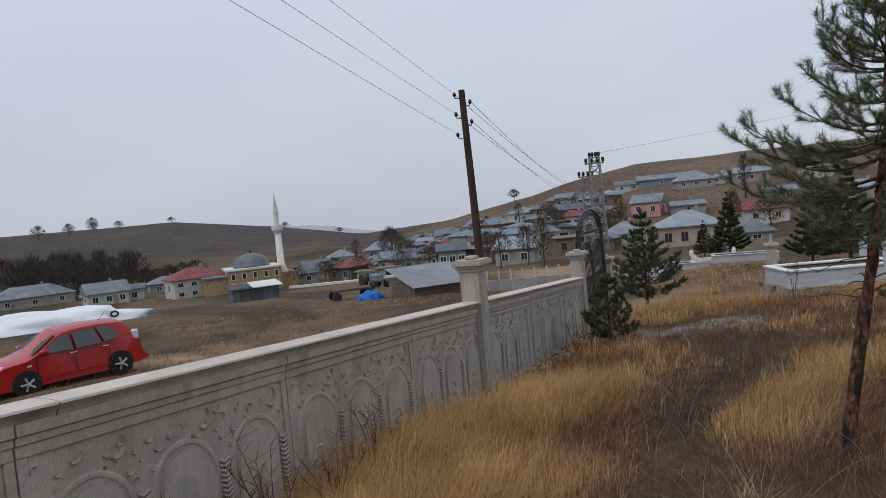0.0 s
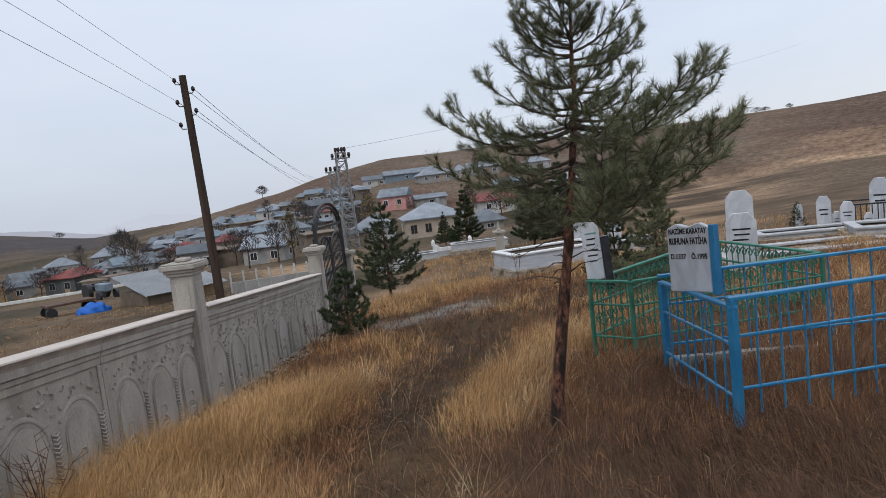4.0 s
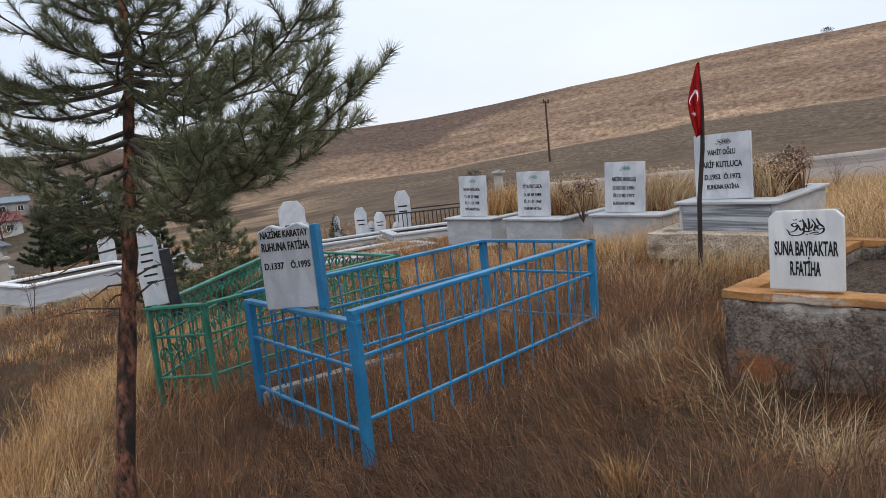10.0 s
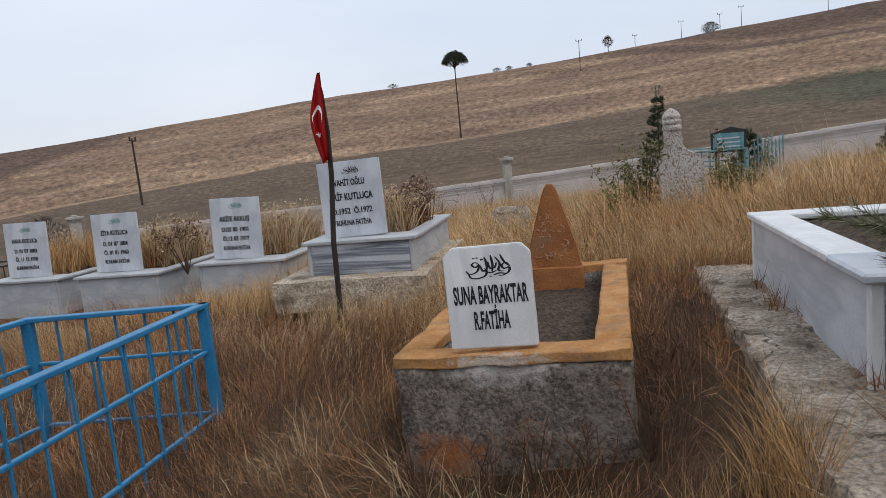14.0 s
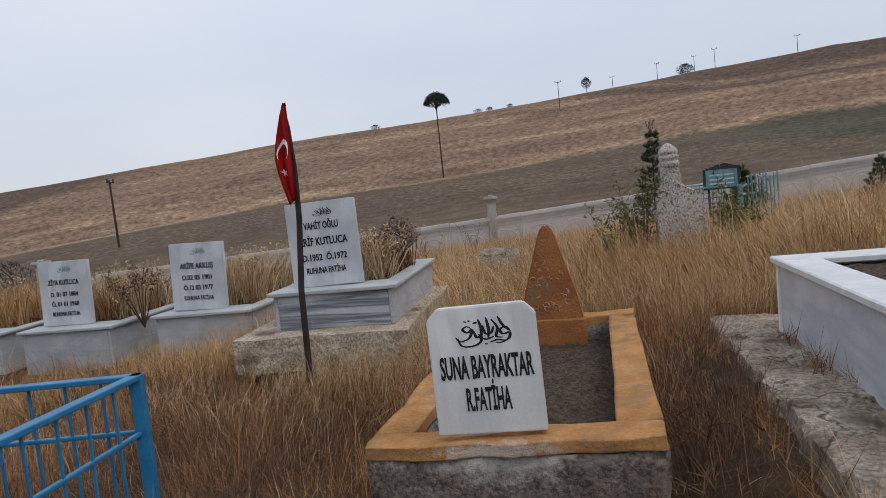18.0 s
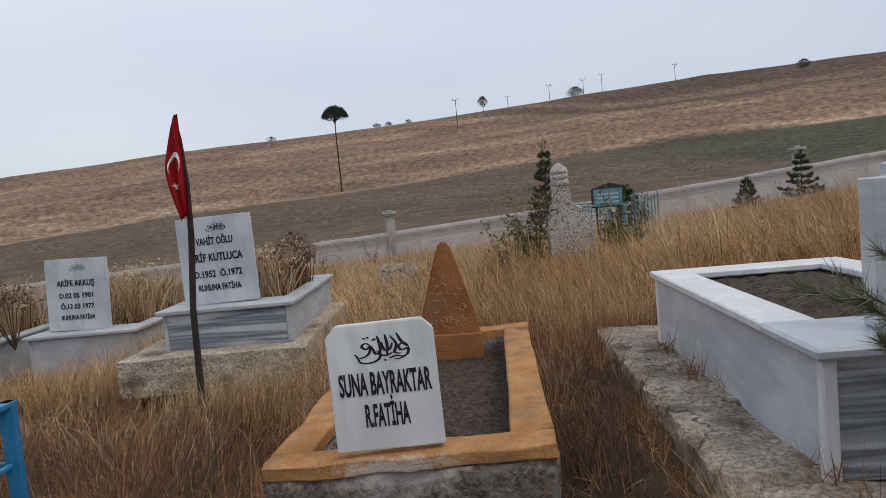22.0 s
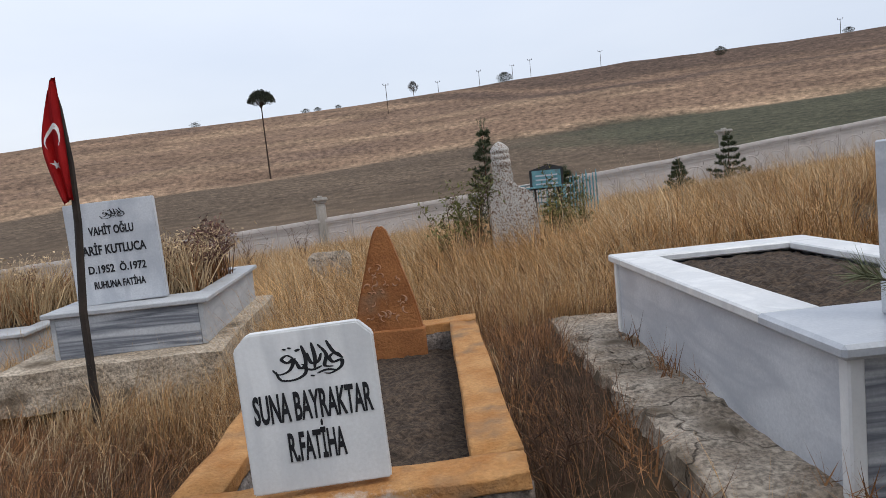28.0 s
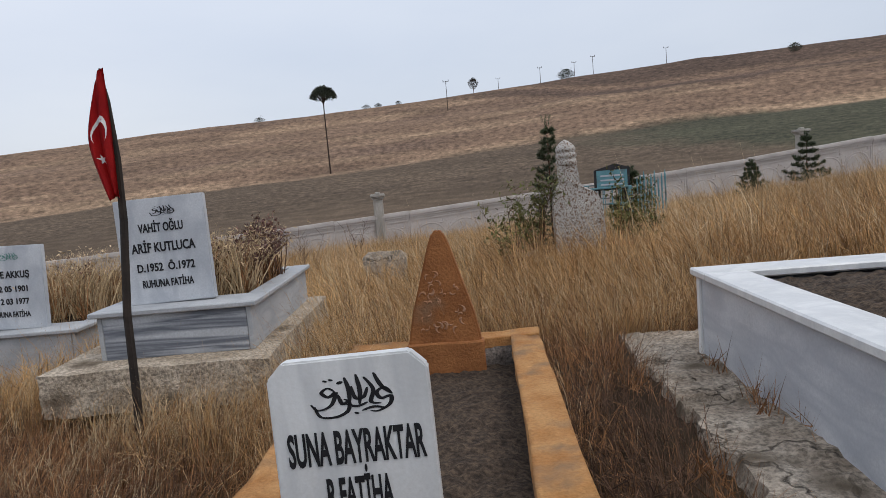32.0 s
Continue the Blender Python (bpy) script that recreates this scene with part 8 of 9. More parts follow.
def gloom(x, y):
    """1 where the grass is dark and withered: round the young pine and in the alley between the graves."""
    f = np.exp(-(((x - 3.1) / 1.25) ** 4 + ((y - 3.1) / 1.75) ** 4))
    f = np.maximum(f, 0.6 * np.exp(-(((x - 4.4) / 1.5) ** 4 + ((y - 4.4) / 1.3) ** 4)))
    f = np.maximum(f, 0.5 * np.exp(-(((x - 6.2) / 1.4) ** 4 + ((y - 3.2) / 0.9) ** 4)))
    f = np.maximum(f, np.exp(-(((x - 5.5) / 1.5) ** 4 + ((y - 0.72 + 0.3 * (x - 5.5)) / 0.5) ** 4)))
    return np.clip(f + 0.25 * wave(x * 2.2, y * 2.2, 71), 0, 1)


def inside_wall(x, y):
    return (x - W0.x) * WN.x + (y - W0.y) * WN.y > 0.12


def blades(name, x, y, height, material, label, q, width=0.0015, lean=25.0, per=16, spread=0.10, bend=45.0, joints=3, together=0.5, lift=0.0):
    """Clumps of arching blades, one clump at each x, y. lean and bend are degrees from upright at the foot and added on the way up;
    together: how far the blades of a patch lean the same way."""
    n = len(x) * per
    cx, cy, ch = np.repeat(x, per), np.repeat(y, per), np.repeat(height, per)
    a = q.uniform(0, 2 * np.pi, n)
    rad = spread * np.sqrt(q.uniform(0, 1, n))
    bx, by = cx + rad * np.cos(a), cy + rad * np.sin(a)
    ok = clear_of(bx, by, -0.02)
    bx, by, ch, a = bx[ok], by[ok], ch[ok], a[ok]
    n = len(bx)
    flow = 0.5 + 2.4 * wave(bx * 0.7, by * 0.7, 33) + 0.7 * q.normal(size=n)
    ux, uy = np.cos(a) * (1 - together) + np.cos(flow) * together, np.sin(a) * (1 - together) + np.sin(flow) * together
    ul = np.hypot(ux, uy) + 1e-6
    ux, uy = ux / ul, uy / ul
    h = ch * q.uniform(0.4, 1.12, n)
    th = np.radians(np.clip(lean * q.uniform(0.1, 1.9, n), 0, 84))
    dth = np.radians(bend) * q.uniform(0.1, 1.9, n) / max(1, joints - 1)
    t = q.uniform(0, 2 * np.pi, n)
    w = np.stack([np.cos(t), np.sin(t), 0 * t], -1) * width * q.uniform(0.6, 1.3, n)[:, None]
    p = np.stack([bx, by, land(bx, by) - 0.02 + lift * q.uniform(0, 1, n)], -1)
    rows = [p - w, p + w]
    for k in range(joints):
        step = h[:, None] / joints * np.stack([ux * np.sin(th), uy * np.sin(th), np.cos(th)], -1)
        p = p + step
        th = np.minimum(th + dth, 1.75)
        rows += [p] if k == joints - 1 else [p + w * (1 - 0.25 * k), p - w * (1 - 0.25 * k)]
    m = len(rows)
    v = np.stack(rows, 1).reshape(-1, 3)
    k0 = np.arange(n)[:, None] * m
    f = []
    lo, hi = 0, 1
    for k in range(joints - 1):
        r, l = 2 + 2 * k, 3 + 2 * k
        f += [k0 + [lo, hi, r], k0 + [lo, r, l]]
        lo, hi = l, r
    f.append(k0 + [lo, hi, m - 1])
    return raw_mesh(name, v, np.concatenate(f, 0), material, label, "grass")


def scatter(q, n, x0, x1, y0, y1):
    return q.uniform(x0, x1, n), q.uniform(y0, y1, n)


PATH_XY = np.array([(e[0], e[1]) for _, e, _, _ in PATH[::3]])


def off_path(x, y, d):
    ok = np.ones(len(x), bool)
    for px, py in PATH_XY:
        ok &= (x - px) ** 2 + (y - py) ** 2 > d * d
    return ok


def grow_grass():
    q = np.random.RandomState(9)
    sets = {}

    def put(key, x, y, h):
        sets.setdefault(key, []).append((x, y, h))

    # clumps per square metre fall off with distance: (count, x0, x1, y0, y1, far)
    for n, x0, x1, y0, y1, far in ((15000, -2.0, 9.0, -0.6, 8.5, 0), (6000, 3.0, 7.6, -0.4, 5.6, 0), (9000, -1, 14, 8.5, 22, 1), (7500, 9, 16, -8, 8.5, 1), (5000, 4, 9, -9, -0.6, 1), (6000, 16, 22, -18, 8, 2), (2500, 6, 16, -18, -8, 2), (7000, 5, 30, 8, 36, 2)):
        x, y = scatter(q, n, x0, x1, y0, y1)
        ok = inside_wall(x, y) & clear_of(x, y) & (x < 22.0 - 0.05 * y + 3 * (y > 8)) & off_path(x, y, 0.42)
        x, y = x[ok], y[ok]
        tr = trodden(x, y)
        clump = wave(x * 1.1, y * 1.1, 20) + 0.6 * wave(x * 3.1, y * 3.1, 21)
        tone = wave(x * 0.55 + 3, y * 0.55, 22) + 0.25 * q.normal(size=len(x))
        wall_off = (x - W0.x) * WN.x + (y - W0.y) * WN.y
        east = smooth01(6.9, 8.2, x) * smooth01(4.5, 2.5, y)
        lush = 1.25 * np.exp(-((wall_off - 1.0) / 1.1) ** 4) * smooth01(8.8, 6.8, y) + 0.35 * np.exp(-((wall_off - 1.0) / 1.2) ** 4) * smooth01(7.5, 9, y) * smooth01(13, 11.5, y) + 0.6 * smooth01(13.5, 16.5, y) + 0.75 * east
        lush += 0.7 * np.exp(-(((x - 3.1) / 0.6) ** 2 + ((y - 5.4) / 1.4) ** 2)) + 0.45 * np.exp(-(((x - 4.6) / 1.6) ** 2 + ((y - 8.2) / 1.2) ** 2))
        lush += 0.55 * np.exp(-(((x - 5.3) / 0.9) ** 2 + ((y - 4.3) / 0.7) ** 2)) + 1.1 * np.exp(-(((x - 7.1) / 0.45) ** 2 + ((y - 2.9) / 0.9) ** 2)) + 0.7 * np.exp(-(((x - 8.7) / 0.6) ** 2 + ((y - 4.6) / 1.4) ** 2))
        lush += 0.4 * np.exp(-(((x - 9.6) / 1.2) ** 2 + ((y + 0.6) / 1.1) ** 2))
        lush -= 0.30 * np.exp(-(((x - 4.6) / 1.2) ** 2 + ((y - 3.0) / 0.6) ** 2))
        alley = np.exp(-(((x - 5.4) / 1.5) ** 2 + ((y - 0.62 + 0.3 * (x - 5.4)) / 0.42) ** 2))
        stand = clump * 0.8 + lush + 0.2 * q.normal(size=len(x)) - 0.25 * alley
        bare = np.exp(-(((x - 5.3) / 1.5) ** 2 + ((y - 2.5) / 0.9) ** 2)) + 0.7 * np.exp(-(((x - 4.4) / 0.7) ** 2 + ((y - 1.9) / 0.45) ** 2))
        tuft = wave(x * 2.6, y * 2.6, 23) + 0.35 * q.normal(size=len(x))
        foot = smooth01(0.25, 0.55, wall_off) + smooth01(8.9, 8.3, y) + (y > 14.5)
        keep = (q.uniform(0, 1, len(x)) < foot) & (q.uniform(0, 1, len(x)) > tr * 1.05) & (stand > -0.55 + 0.75 * bare) & (tuft + 1.1 * lush > -0.12 - 0.6 * (far == 2))
        x, y, stand, tr, tone, lush, alley, east = (v[keep] for v in (x, y, stand, tr, tone, lush, alley, east))
        h = (0.20 + 0.24 * np.clip(stand, 0, 1.5)) * (1 - 0.55 * tr)
        h = h * (1 + 0.5 * east) * (1 - 0.42 * smooth01(12, 16, x))
        shade = gloom(x, y)
        h = h * (1 - 0.3 * shade) * (1 - 0.35 * alley)
        dark = (q.uniform(0, 1, len(x)) < (0.14 + 0.80 * np.maximum(shade, alley * 1.1)) * (1 - 0.85 * smooth01(2.2, 1.0, (x - W0.x) * WN.x + (y - W0.y) * WN.y)))
        put(("dark", far), x[dark], y[dark], h[dark])
        x, y, stand, tr, tone, h, alley, shade = (v[~dark] for v in (x, y, stand, tr, tone, h, alley, shade))
        red = np.exp(-(((x - 4.5) / 1.7) ** 4 + ((y - 4.5) / 1.8) ** 4))
        gold = ((stand + 0.6 * tone - 1.6 * shade - 1.2 * red) > 0.42) & (alley < 0.35)
        put(("gold", far), x[gold], y[gold], h[gold] * 1.1)
        put(("rust", far), x[~gold], y[~gold], h[~gold] * 1.05)
        back = smooth01(6.2, 7.4, x) * smooth01(4.5, 3.0, y)
        pick = (q.uniform(0, 1, len(x)) < 0.10 + 0.34 * back) & (stand > 0.1)
        put(("pale", far), x[pick], y[pick], h[pick] * (1.25 + 0.3 * back[pick]))
    cat = {k: [np.concatenate(c) for c in zip(*v)] for k, v in sets.items()}
    for far, (per, width, spread, joints) in enumerate(((24, 0.0013, 0.10, 2), (17, 0.0026, 0.13, 2), (9, 0.0055, 0.18, 1))):
        where = ("", " in the middle distance", " towards the boundary")[far]
        blades("golden_grass", *cat[("gold", far)], GRASS_GOLD, "tall dry golden grass" + where, q, width, 17, per, spread, 42, joints, 0.45)
        blades("russet_grass", *cat[("rust", far)], GRASS_RUST, "tangled dry russet grass" + where, q, width, 34, per - 4 * (far == 0), spread * 1.2, 55, joints, 0.6)
        if len(cat[("dark", far)][0]) > 20:
            blades("dark_grass", *cat[("dark", far)], WEED, "dark withered grass lying in tangles" + where, q, width, 42, per - 4 * (far == 0), spread * 1.2, 60, joints, 0.6)
        blades("bleached_grass", *cat[("pale", far)], GRASS_PALE, "bleached straw stalks" + where, q, width * 0.8, 20, max(6, per // 3), spread, 50, joints, 0.5)
    x, y = scatter(q, 12000, -1.5, 12, 0.8, 19)
    ok = inside_wall(x, y) & clear_of(x, y, 0.05)
    x, y = x[ok], y[ok]
    keep = (trodden(x, y) > 0.25) & (wave(x * 2.1, y * 2.1, 25) > -0.45)
    blades("green_grass", x[keep], y[keep], q.uniform(0.05, 0.16, keep.sum()), GRASS_GREEN, "short dull green grass on the trodden way", q, 0.0016, 45, 16, 0.10, 40, 2)
    # matted tufts and dead stalks along the trodden way
    x, y = scatter(q, 9000, 0.2, 7, 2.4, 14)
    ok = inside_wall(x, y) & clear_of(x, y, 0.05) & off_path(x, y, 0.4)
    x, y = x[ok], y[ok]
    knot = wave(x * 4.2, y * 4.2, 27) + 0.5 * wave(x * 9, y * 9, 28)
    on = (trodden(x, y) > 0.2) & (y > 2.6)
    for name, keep, mtl, lab in (("lane_tufts", on & (knot > 0.35), WEED, "dark matted tufts on the trodden way"), ("lane_straw", on & (knot < -0.55), GRASS_RUST, "dry tufts left standing on the trodden way")):
        blades(name, x[keep], y[keep], q.uniform(0.10, 0.24, keep.sum()), mtl, lab, q, 0.0014, 36, 20, 0.06, 50, 2, 0.3)
    x, y = scatter(q, 17000, -1.5, 13, -2, 17)
    ok = inside_wall(x, y) & clear_of(x, y, 0.02)
    x, y = x[ok], y[ok]
    blades("fallen_straw", x, y, np.full(len(x), 0.24), WEED, "flattened dead grass over the soil", q, 0.0026, 74, 9, 0.16, 0, 1, 0.4, 0.06)
    mats = wave(x * 1.4, y * 1.4, 61) + 0.5 * wave(x * 3.3, y * 3.3, 62)
    dim = gloom(x, y)
    near = (y < 9) & (mats > 0.35 + 1.6 * dim) & (trodden(x, y) < 0.6)
    blades("straw_mats", x[near], y[near], np.full(near.sum(), 0.42), GRASS_PALE, "pale straw lying in combed mats", q, 0.0011, 66, 9, 0.14, 30, 3, 0.9, 0.10)
    near = (y < 9) & (mats < 0.2) & (mats > -0.5) & (dim < 0.35) & (trodden(x, y) < 0.5)
    blades("russet_mats", x[near], y[near], np.full(near.sum(), 0.40), GRASS_RUST, "russet grass lying in combed mats", q, 0.0012, 62, 11, 0.14, 35, 3, 0.85, 0.08)
    near = (y < 6) & (dim >= 0.35) & (mats > -0.9)
    blades("withered_mats", x[near], y[near], np.full(near.sum(), 0.38), WEED, "dark withered grass lying in combed mats", q, 0.0012, 58, 12, 0.14, 40, 2, 0.8, 0.08)
    # combed litter over the worn ground before the graves
    lx, ly = scatter(q, 5200, 2.0, 7.8, 0.9, 5.6)
    ok = clear_of(lx, ly, 0.02) & (lx + 0.25 * wave(lx * 2, ly * 2, 66) > 3.55 + 0.5 * (ly - 2.6).clip(0, 2))
    lx, ly = lx[ok], ly[ok]
    pick = wave(lx * 2.1, ly * 2.1, 64) + 0.5 * wave(lx * 5.0, ly * 5.0, 65) + 0.3 * q.normal(size=len(lx))
    for name, lo, hi, mtl, lab in (("pale_litter", 0.85, 9.0, GRASS_PALE, "pale straw litter over worn ground"), ("russet_litter", 0.2, 0.85, GRASS_RUST, "russet litter over worn ground"), ("brown_litter", -9.0, 0.2, WEED, "brown withered litter over worn ground")):
        m = (pick > lo) & (pick <= hi)
        blades(name, lx[m], ly[m], q.uniform(0.14, 0.34, m.sum()), mtl, lab, q, 0.0011, 74, 12, 0.12, 16, 2, 0.6, 0.05)
    # upright golden tussocks and a combed straw hummock before the graves
    for name, spots, hh, mtl, lab, ln, per in (("golden_tussock", ((4.33, 0.98, 0.13, 46), (4.46, 0.84, 0.12, 40), (4.60, 0.74, 0.10, 26)), 0.46, GRASS_GOLD, "upright golden tussock at the slab's broken end", 9, 26),
                                               ("small_tussock", ((4.56, 1.30, 0.035, 9), (3.98, 2.64, 0.05, 12)), 0.26, GRASS_GOLD, "small upright tussock on worn ground", 9, 26),
                                               ("straw_hummock", ((4.50, 1.70, 0.07, 26),), 0.28, GRASS_PALE, "hummock of combed pale straw", 52, 22)):
        tx = np.concatenate([cx + r * q.normal(size=n) for cx, cy, r, n in spots])
        ty = np.concatenate([cy + r * q.normal(size=n) for cx, cy, r, n in spots])
        blades(name, tx, ty, hh * q.uniform(0.7, 1.1, len(tx)), mtl, lab, q, 0.0013, ln, per, 0.05, 32, 3, 0.25, 0.02)
    # long single stalks arching over the tangle
    pick = (q.uniform(0, 1, len(x)) < 0.10 * (1 - 0.85 * dim)) & (y < 8) & off_path(x, y, 0.7)
    blades("long_stalks", x[pick], y[pick], q.uniform(0.45, 0.8, pick.sum()), GRASS_PALE, "long thin stalks arching over the grass", q, 0.0010, 32, 4, 0.12, 60, 4, 0.4)
    # high straw tussocks along the footings
    f = q.uniform(0, 1, 150)
    x = np.where(f < 0.5, 7.55 + 0.12 * q.normal(size=150), 7.7 + (f - 0.5) * 2.2)
    y = np.where(f < 0.5, 2.2 + 1.5 * f + 0.1 * q.normal(size=150), 1.95 - (f - 0.5) * 0.7 + 0.1 * q.normal(size=150))
    ok = off_path(x, y, 0.6)
    blades("straw_tussock", x[ok], y[ok], q.uniform(0.22, 0.42, ok.sum()), GRASS_PALE, "bleached straw tussocks along the footing", q, 0.0014, 16, 16, 0.09, 40)
    # high tussocks hiding the foot of the old stones
    x, y = 9.45 + 0.42 * q.normal(size=420), -0.78 + 0.5 * q.normal(size=420)
    ok = clear_of(x, y, 0.04)
    x, y = x[ok], y[ok]
    blades("tall_tussocks", x, y, 0.46 + 0.22 * q.uniform(0, 1, len(x)), GRASS_GOLD, "high dry tussocks round the old stones", q, 0.0020, 18, 22, 0.12, 45)
    # rough pasture beyond the wall
    for name, n, mtl, lab in (("pasture_tufts", 5000, GRASS_RUST, "brown tufts on the pasture beyond the wall"), ("pasture_straw", 3200, GRASS_GOLD, "dry straw tufts on the pasture beyond the wall"), ("pasture_weeds", 5000, WEED, "dark dead weeds on the pasture beyond the wall")):
        r, a = 8 + 45 * q.uniform(0, 1, n) ** 1.4, np.radians(q.uniform(-42, 4, n))
        x, y = r * np.sin(a), r * np.cos(a)
        ok = ((x - W0.x) * WN.x + (y - W0.y) * WN.y < -0.6) & (wave(x * 0.5, y * 0.5, 41) + 0.5 * wave(x * 1.7, y * 1.7, 42) > -0.15)
        x, y = x[ok], y[ok]
        blades(name, x, y, 0.10 + 0.14 * q.uniform(0, 1, len(x)) ** 3, mtl, lab, q, 0.009, 40, 8, 0.22, 20, 1)
    # dry tussocks rooted in the joints of the slab and round the kerbs
    x, y = scatter(q, 2600, 3.2, 7.0, -1.2, 1.6)
    c, sn = math.cos(radians(-17)), math.sin(radians(-17))
    u, v = (x - 4.643) * c + (y + 0.08) * sn, -((x - 4.643) * sn - (y + 0.08) * c)
    joint = np.minimum(np.abs(v - 1.08) * 1.0, np.minimum(np.abs(v - 0.61), np.abs(u - 0.3) + (v < 0.6)))
    keep = (u > -0.6) & (u < 2.4) & (v > 0.56) & (v < 1.15) & (joint < 0.05) & (wave(x * 3, y * 3, 31) > 0.0)
    x, y = x[keep], y[keep]
    per = 9
    n = len(x) * per
    b = np.stack([np.repeat(x, per) + q.normal(size=n) * 0.02, np.repeat(y, per) + q.normal(size=n) * 0.02, np.full(n, 0.08)], -1)
    d = q.normal(size=(n, 3)) * 0.06 + np.array([0, 0, 0.10])
    w = q.normal(size=(n, 3)) * 0.0016
    raw_mesh("slab_tufts", np.stack([b - w, b + w, b + d], 1).reshape(-1, 3), np.arange(3 * n).reshape(-1, 3), GRASS_RUST, "short dry tufts in the joints of the slab", "grass")


grow_grass()


def bare_shrub(x, y, h, w, n, seed, label):
    q = np.random.RandomState(seed)
    ob = thing("bare_shrub", pose(x, y, ground_at(x, y)), label, "shrub", "bare shrubs")
    rnd = random.Random(seed)
    for k in range(n):
        a, L = rnd.uniform(0, 6.28), h * rnd.uniform(0.6, 1.0)
        e = Vector((math.cos(a) * w * rnd.uniform(0.2, 1), math.sin(a) * w * rnd.uniform(0.2, 1), L))
        bm = bmesh.new()
        mid = e * 0.5 + Vector((rnd.uniform(-0.03, 0.03), rnd.uniform(-0.03, 0.03), 0.04))
        tube(bm, [(0, 0, -0.05), mid, e], [0.006, 0.004, 0.0015], 4, False)
        for _ in range(7):
            b = mid.lerp(e, rnd.random())
            tube(bm, [b, b + Vector((rnd.uniform(-1, 1), rnd.uniform(-1, 1), rnd.uniform(0.2, 1.1))) * L * 0.22], [0.003, 0.001], 3, False)
        part("stem", bm, WEED, ob)
    return ob


for k, (s, off, h) in enumerate(((-2.9, 0.45, 0.75), (-2.4, 0.6, 0.6), (-1.5, 0.4, 0.7), (-3.6, 0.5, 0.6), (5.4, 0.5, 0.6))):
    p = wall_place(s, off)
    bare_shrub(p.x, p.y, h, 0.3, 9, 60 + k, "leafless reddish-brown shrub at the wall's foot")
bare_shrub(15.5, 0.6, 1.0, 0.25, 7, 71, "leafless shrub in dry grass")
bare_shrub(13.4, 1.6, 0.8, 0.35, 9, 72, "leafless shrub in dry grass")
bare_shrub(18.4, 24.5, 1.5, 0.3, 8, 73, "thin leafless sapling by the stone post")
bare_shrub(8.3, 16.0, 1.1, 0.2, 6, 74, "thin leafless sapling in dry grass")


def leafy_shrub(x, y, z, h, w, stems, leaves, size, material, label, seed, tips=None):
    """A loose shrub: bent stems, and many small leaves or seed clusters along them."""
    rnd, q = random.Random(seed), np.random.RandomState(seed)
    ob = thing("shrub", pose(x, y, z), label, "shrub", "leafy shrubs")
    pts = []
    for k in range(stems):
        a, r = rnd.uniform(0, 6.28), w * math.sqrt(rnd.random())
        e = Vector((math.cos(a) * r, math.sin(a) * r, h * rnd.uniform(0.55, 1.0)))
        m = e * 0.55 + Vector((rnd.uniform(-0.04, 0.04), rnd.uniform(-0.04, 0.04), 0.10 * h))
        bm = bmesh.new()
        tube(bm, [(0, 0, -0.08), m, e], [0.007, 0.004, 0.0015], 4, False)
        for _ in range(5):
            b = m.lerp(e, rnd.random())
            f = b + Vector((rnd.uniform(-1, 1), rnd.uniform(-1, 1), rnd.uniform(0.1, 1.0))) * h * 0.16
            tube(bm, [b, f], [0.003, 0.001], 3, False)
            pts += [b.lerp(f, 0.5), f]
        part("stem", bm, WEED, ob)
        pts += [m, m.lerp(e, 0.5), e]
    c = np.array([tuple(p) for p in pts])[q.randint(0, len(pts), leaves)] + q.normal(size=(leaves, 3)) * h * 0.035
    s1, s2 = q.normal(size=(leaves, 3)) * size, q.normal(size=(leaves, 3)) * size
    cut = leaves // 4 if tips else 0
    for name, mtl, i0, i1 in (("foliage", material, cut, leaves), ("blossom", tips, 0, cut)):
        if i1 > i0:
            v = np.stack([c[i0:i1], c[i0:i1] + s1[i0:i1], c[i0:i1] + s2[i0:i1]], 1).reshape(-1, 3)
            f = raw_mesh(name, v, np.arange(len(v)).reshape(-1, 3), mtl, "", "", "stuff")
            f.parent = ob
    return ob


for k, (u, v, h) in enumerate(((1.35, 0.42, 0.50), (1.55, 0.10, 0.46), (0.85, 0.36, 0.42), (1.2, -0.25, 0.40), (0.75, -0.05, 0.36))):
    c, sn = math.cos(radians(HEAD)), math.sin(radians(HEAD))
    leafy_shrub(8.02 + 0.9 * (u * c + v * sn), 2.65 + 0.9 * (u * sn - v * c), 0.44, h, 0.24, 9, 900, 0.012, RED_WEED, "dark red-brown weed with pale seed heads in a marble plot", 200 + k, GRASS_PALE)
for k, (x, y, h, w) in enumerate(((10.15, -0.35, 0.95, 0.32), (10.25, -0.65, 1.15, 0.25), (9.95, -1.42, 1.05, 0.30), (10.1, -1.75, 0.75, 0.3), (13.5, -3.9, 1.0, 0.35))):
    leafy_shrub(x, y, ground_at(x, y), h, w, 9, 700, 0.020, SHRUB_LEAF, "thin yellow-green shrub beside the old stones", 220 + k)
for k, (x, y, h, w) in enumerate(((9.95, 4.72, 0.55, 0.3), (10.7, 5.2, 0.5, 0.3), (10.5, 3.75, 0.5, 0.3))):
    leafy_shrub(x, y, 0.15, h, w, 8, 700, 0.013, RED_WEED, "red-brown weed among dry straw in a plot", 240 + k, GRASS_PALE)


for k, (u, v, h) in enumerate(((-0.42, -0.16, 0.30), (-0.1, -0.2, 0.36), (0.12, -0.14, 0.42), (0.38, -0.16, 0.34), (0.62, -0.02, 0.40), (0.70, 0.5, 0.35))):
    p = SUNA @ Vector((u, v, 0))
    bare_shrub(p.x, p.y, h, 0.16, 8, 90 + k, "thin withered weed against the grave's foot")


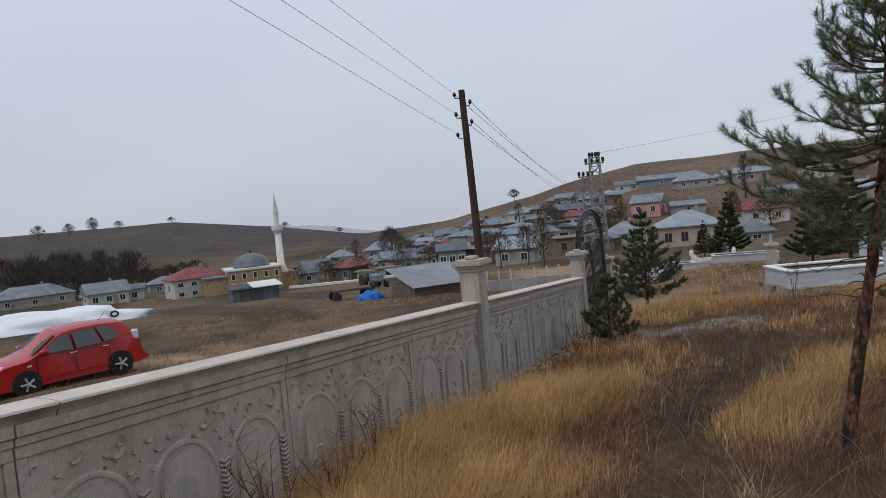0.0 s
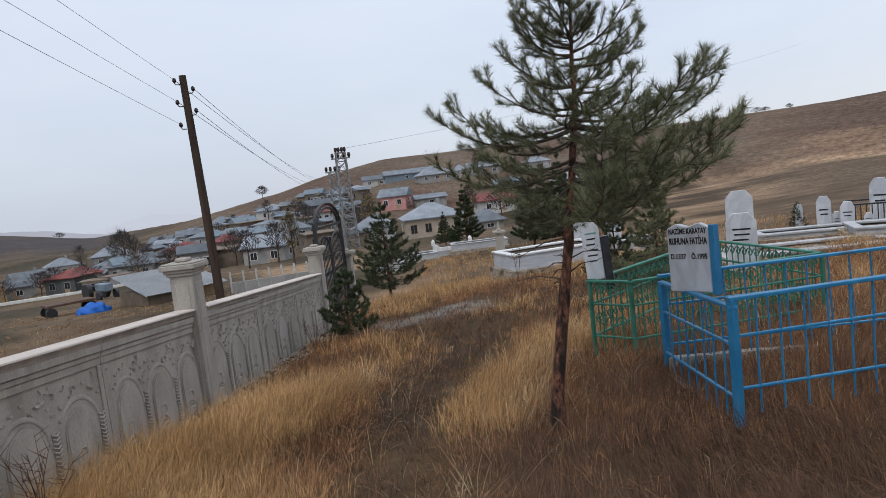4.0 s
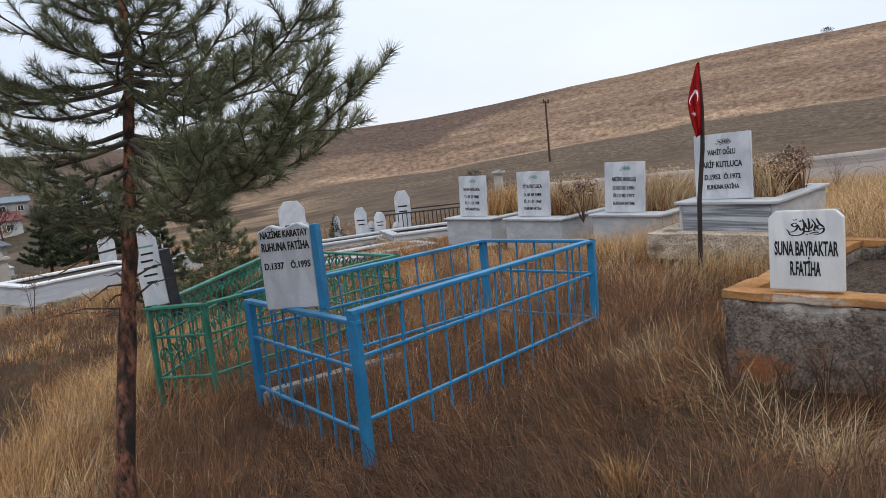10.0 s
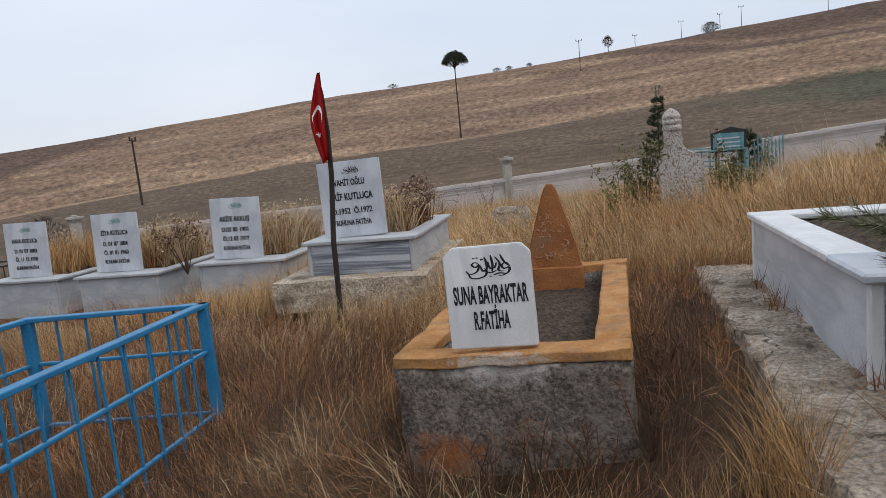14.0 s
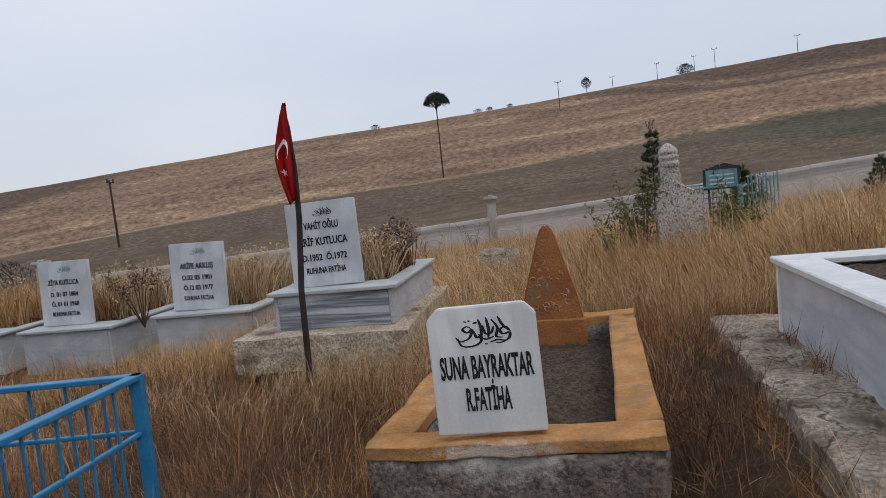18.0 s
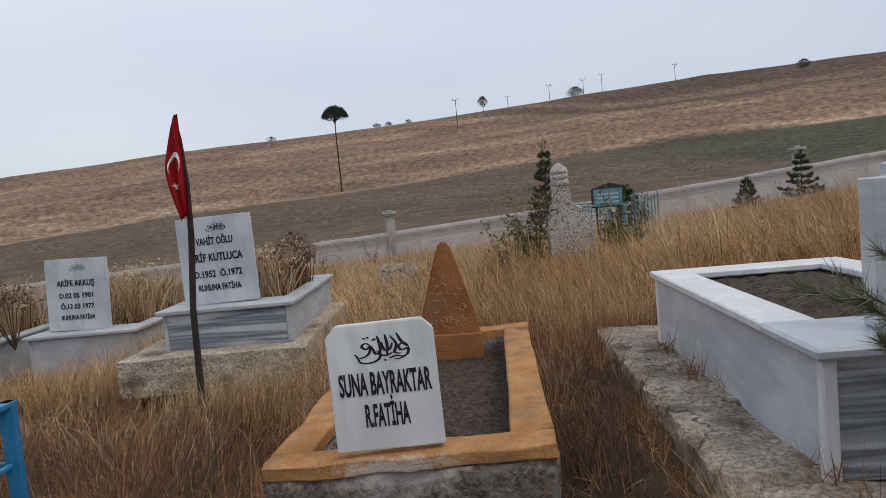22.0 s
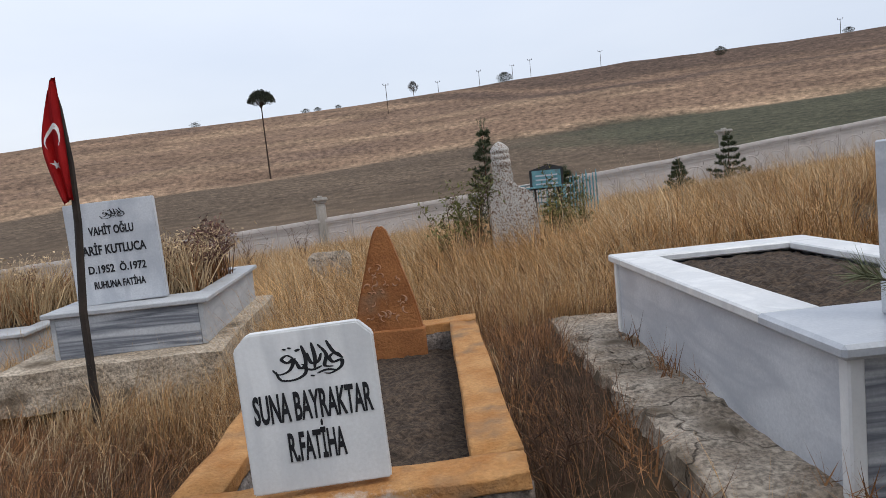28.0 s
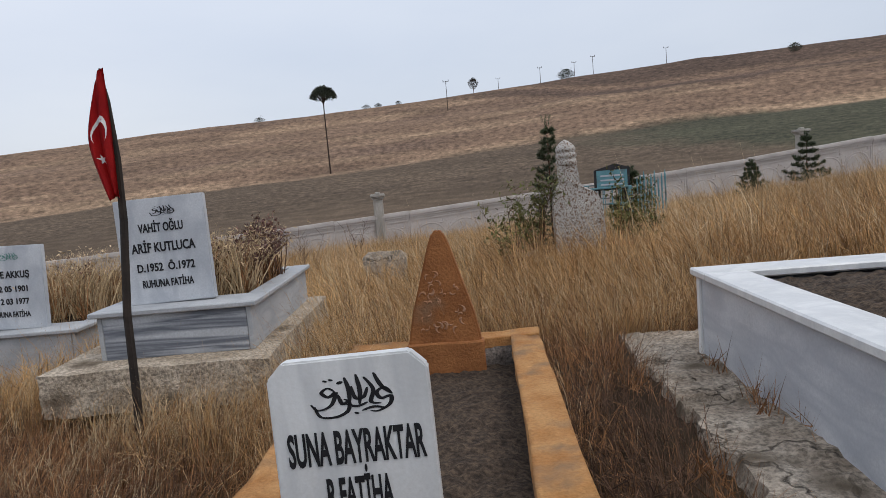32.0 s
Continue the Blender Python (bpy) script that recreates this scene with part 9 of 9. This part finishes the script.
# plants inside the marble plots
def plot_plants(cx, cy, heading, l, w, z, seed, tall, name, label, material, count):
    q = np.random.RandomState(seed)
    c, s = math.cos(radians(heading)), math.sin(radians(heading))
    u, v = q.uniform(0.45, l - 0.2, count), q.uniform(-w / 2 + 0.16, w / 2 - 0.16, count)
    x, y = cx + u * c - v * s, cy + u * s + v * c
    per = 26
    n = count * per
    bx, by = np.repeat(x, per) + q.normal(size=n) * 0.03, np.repeat(y, per) + q.normal(size=n) * 0.03
    h = tall * q.uniform(0.35, 1.1, n)
    d = q.normal(size=(n, 2)) * 0.38
    b = np.stack([bx, by, np.full(n, z - 0.04)], -1)
    m = b + np.stack([d[:, 0] * h * 0.4, d[:, 1] * h * 0.4, h * 0.6], -1)
    e = b + np.stack([d[:, 0] * h, d[:, 1] * h, h], -1)
    t = q.uniform(0, 6.28, n)
    wv = np.stack([np.cos(t), np.sin(t), 0 * t], -1) * 0.0035
    vv = np.stack([b - wv, b + wv, m + wv, m - wv, e], 1).reshape(-1, 3)
    k = np.arange(n)[:, None] * 5
    f = np.concatenate([k + [0, 1, 2], k + [0, 2, 3], k + [3, 2, 4]], 0)
    ob = raw_mesh(name, vv, f, material, label, "plants")
    seeds = q.choice(n, n // 2)
    p = e[seeds] + q.normal(size=(len(seeds), 3)) * 0.015
    s1, s2 = q.normal(size=(len(seeds), 3)) * 0.012, q.normal(size=(len(seeds), 3)) * 0.012
    return np.stack([p, p + s1, p + s2], 1).reshape(-1, 3)


heads = [plot_plants(8.02, 2.65, HEAD, 1.7, 0.97, 0.47, 1, 0.42, "dry_plot_plants", "dry straw and weeds inside a marble plot", GRASS_PALE, 46),
         plot_plants(8.02, 2.65, HEAD, 1.7, 0.97, 0.47, 2, 0.36, "dry_plot_weeds", "dry brown weeds inside a marble plot", GRASS_RUST, 40),
         plot_plants(9.48, 4.03, HEAD, 1.75, 1.0, 0.20, 3, 0.55, "dry_plot_plants", "dry straw inside a marble plot", GRASS_PALE, 46),
         plot_plants(9.48, 4.03, HEAD, 1.75, 1.0, 0.20, 4, 0.45, "dry_plot_weeds", "dry brown weeds inside a marble plot", GRASS_RUST, 34),
         plot_plants(9.84, 5.46, HEAD, 1.75, 1.02, 0.14, 5, 0.55, "dry_plot_plants", "dry straw inside a marble plot", GRASS_PALE, 46),
         plot_plants(9.84, 5.46, HEAD, 1.75, 1.02, 0.14, 6, 0.45, "dry_plot_weeds", "dry brown weeds inside a marble plot", GRASS_RUST, 34),
         plot_plants(10.42, 6.81, HEAD, 1.75, 1.0, 0.11, 7, 0.52, "dry_plot_plants", "dry straw inside a marble plot", GRASS_GOLD, 50)]
v = np.concatenate(heads)
raw_mesh("seed_heads", v, np.arange(len(v)).reshape(-1, 3), GRASS_PALE, "pale seed heads on the dry plants", "plants")
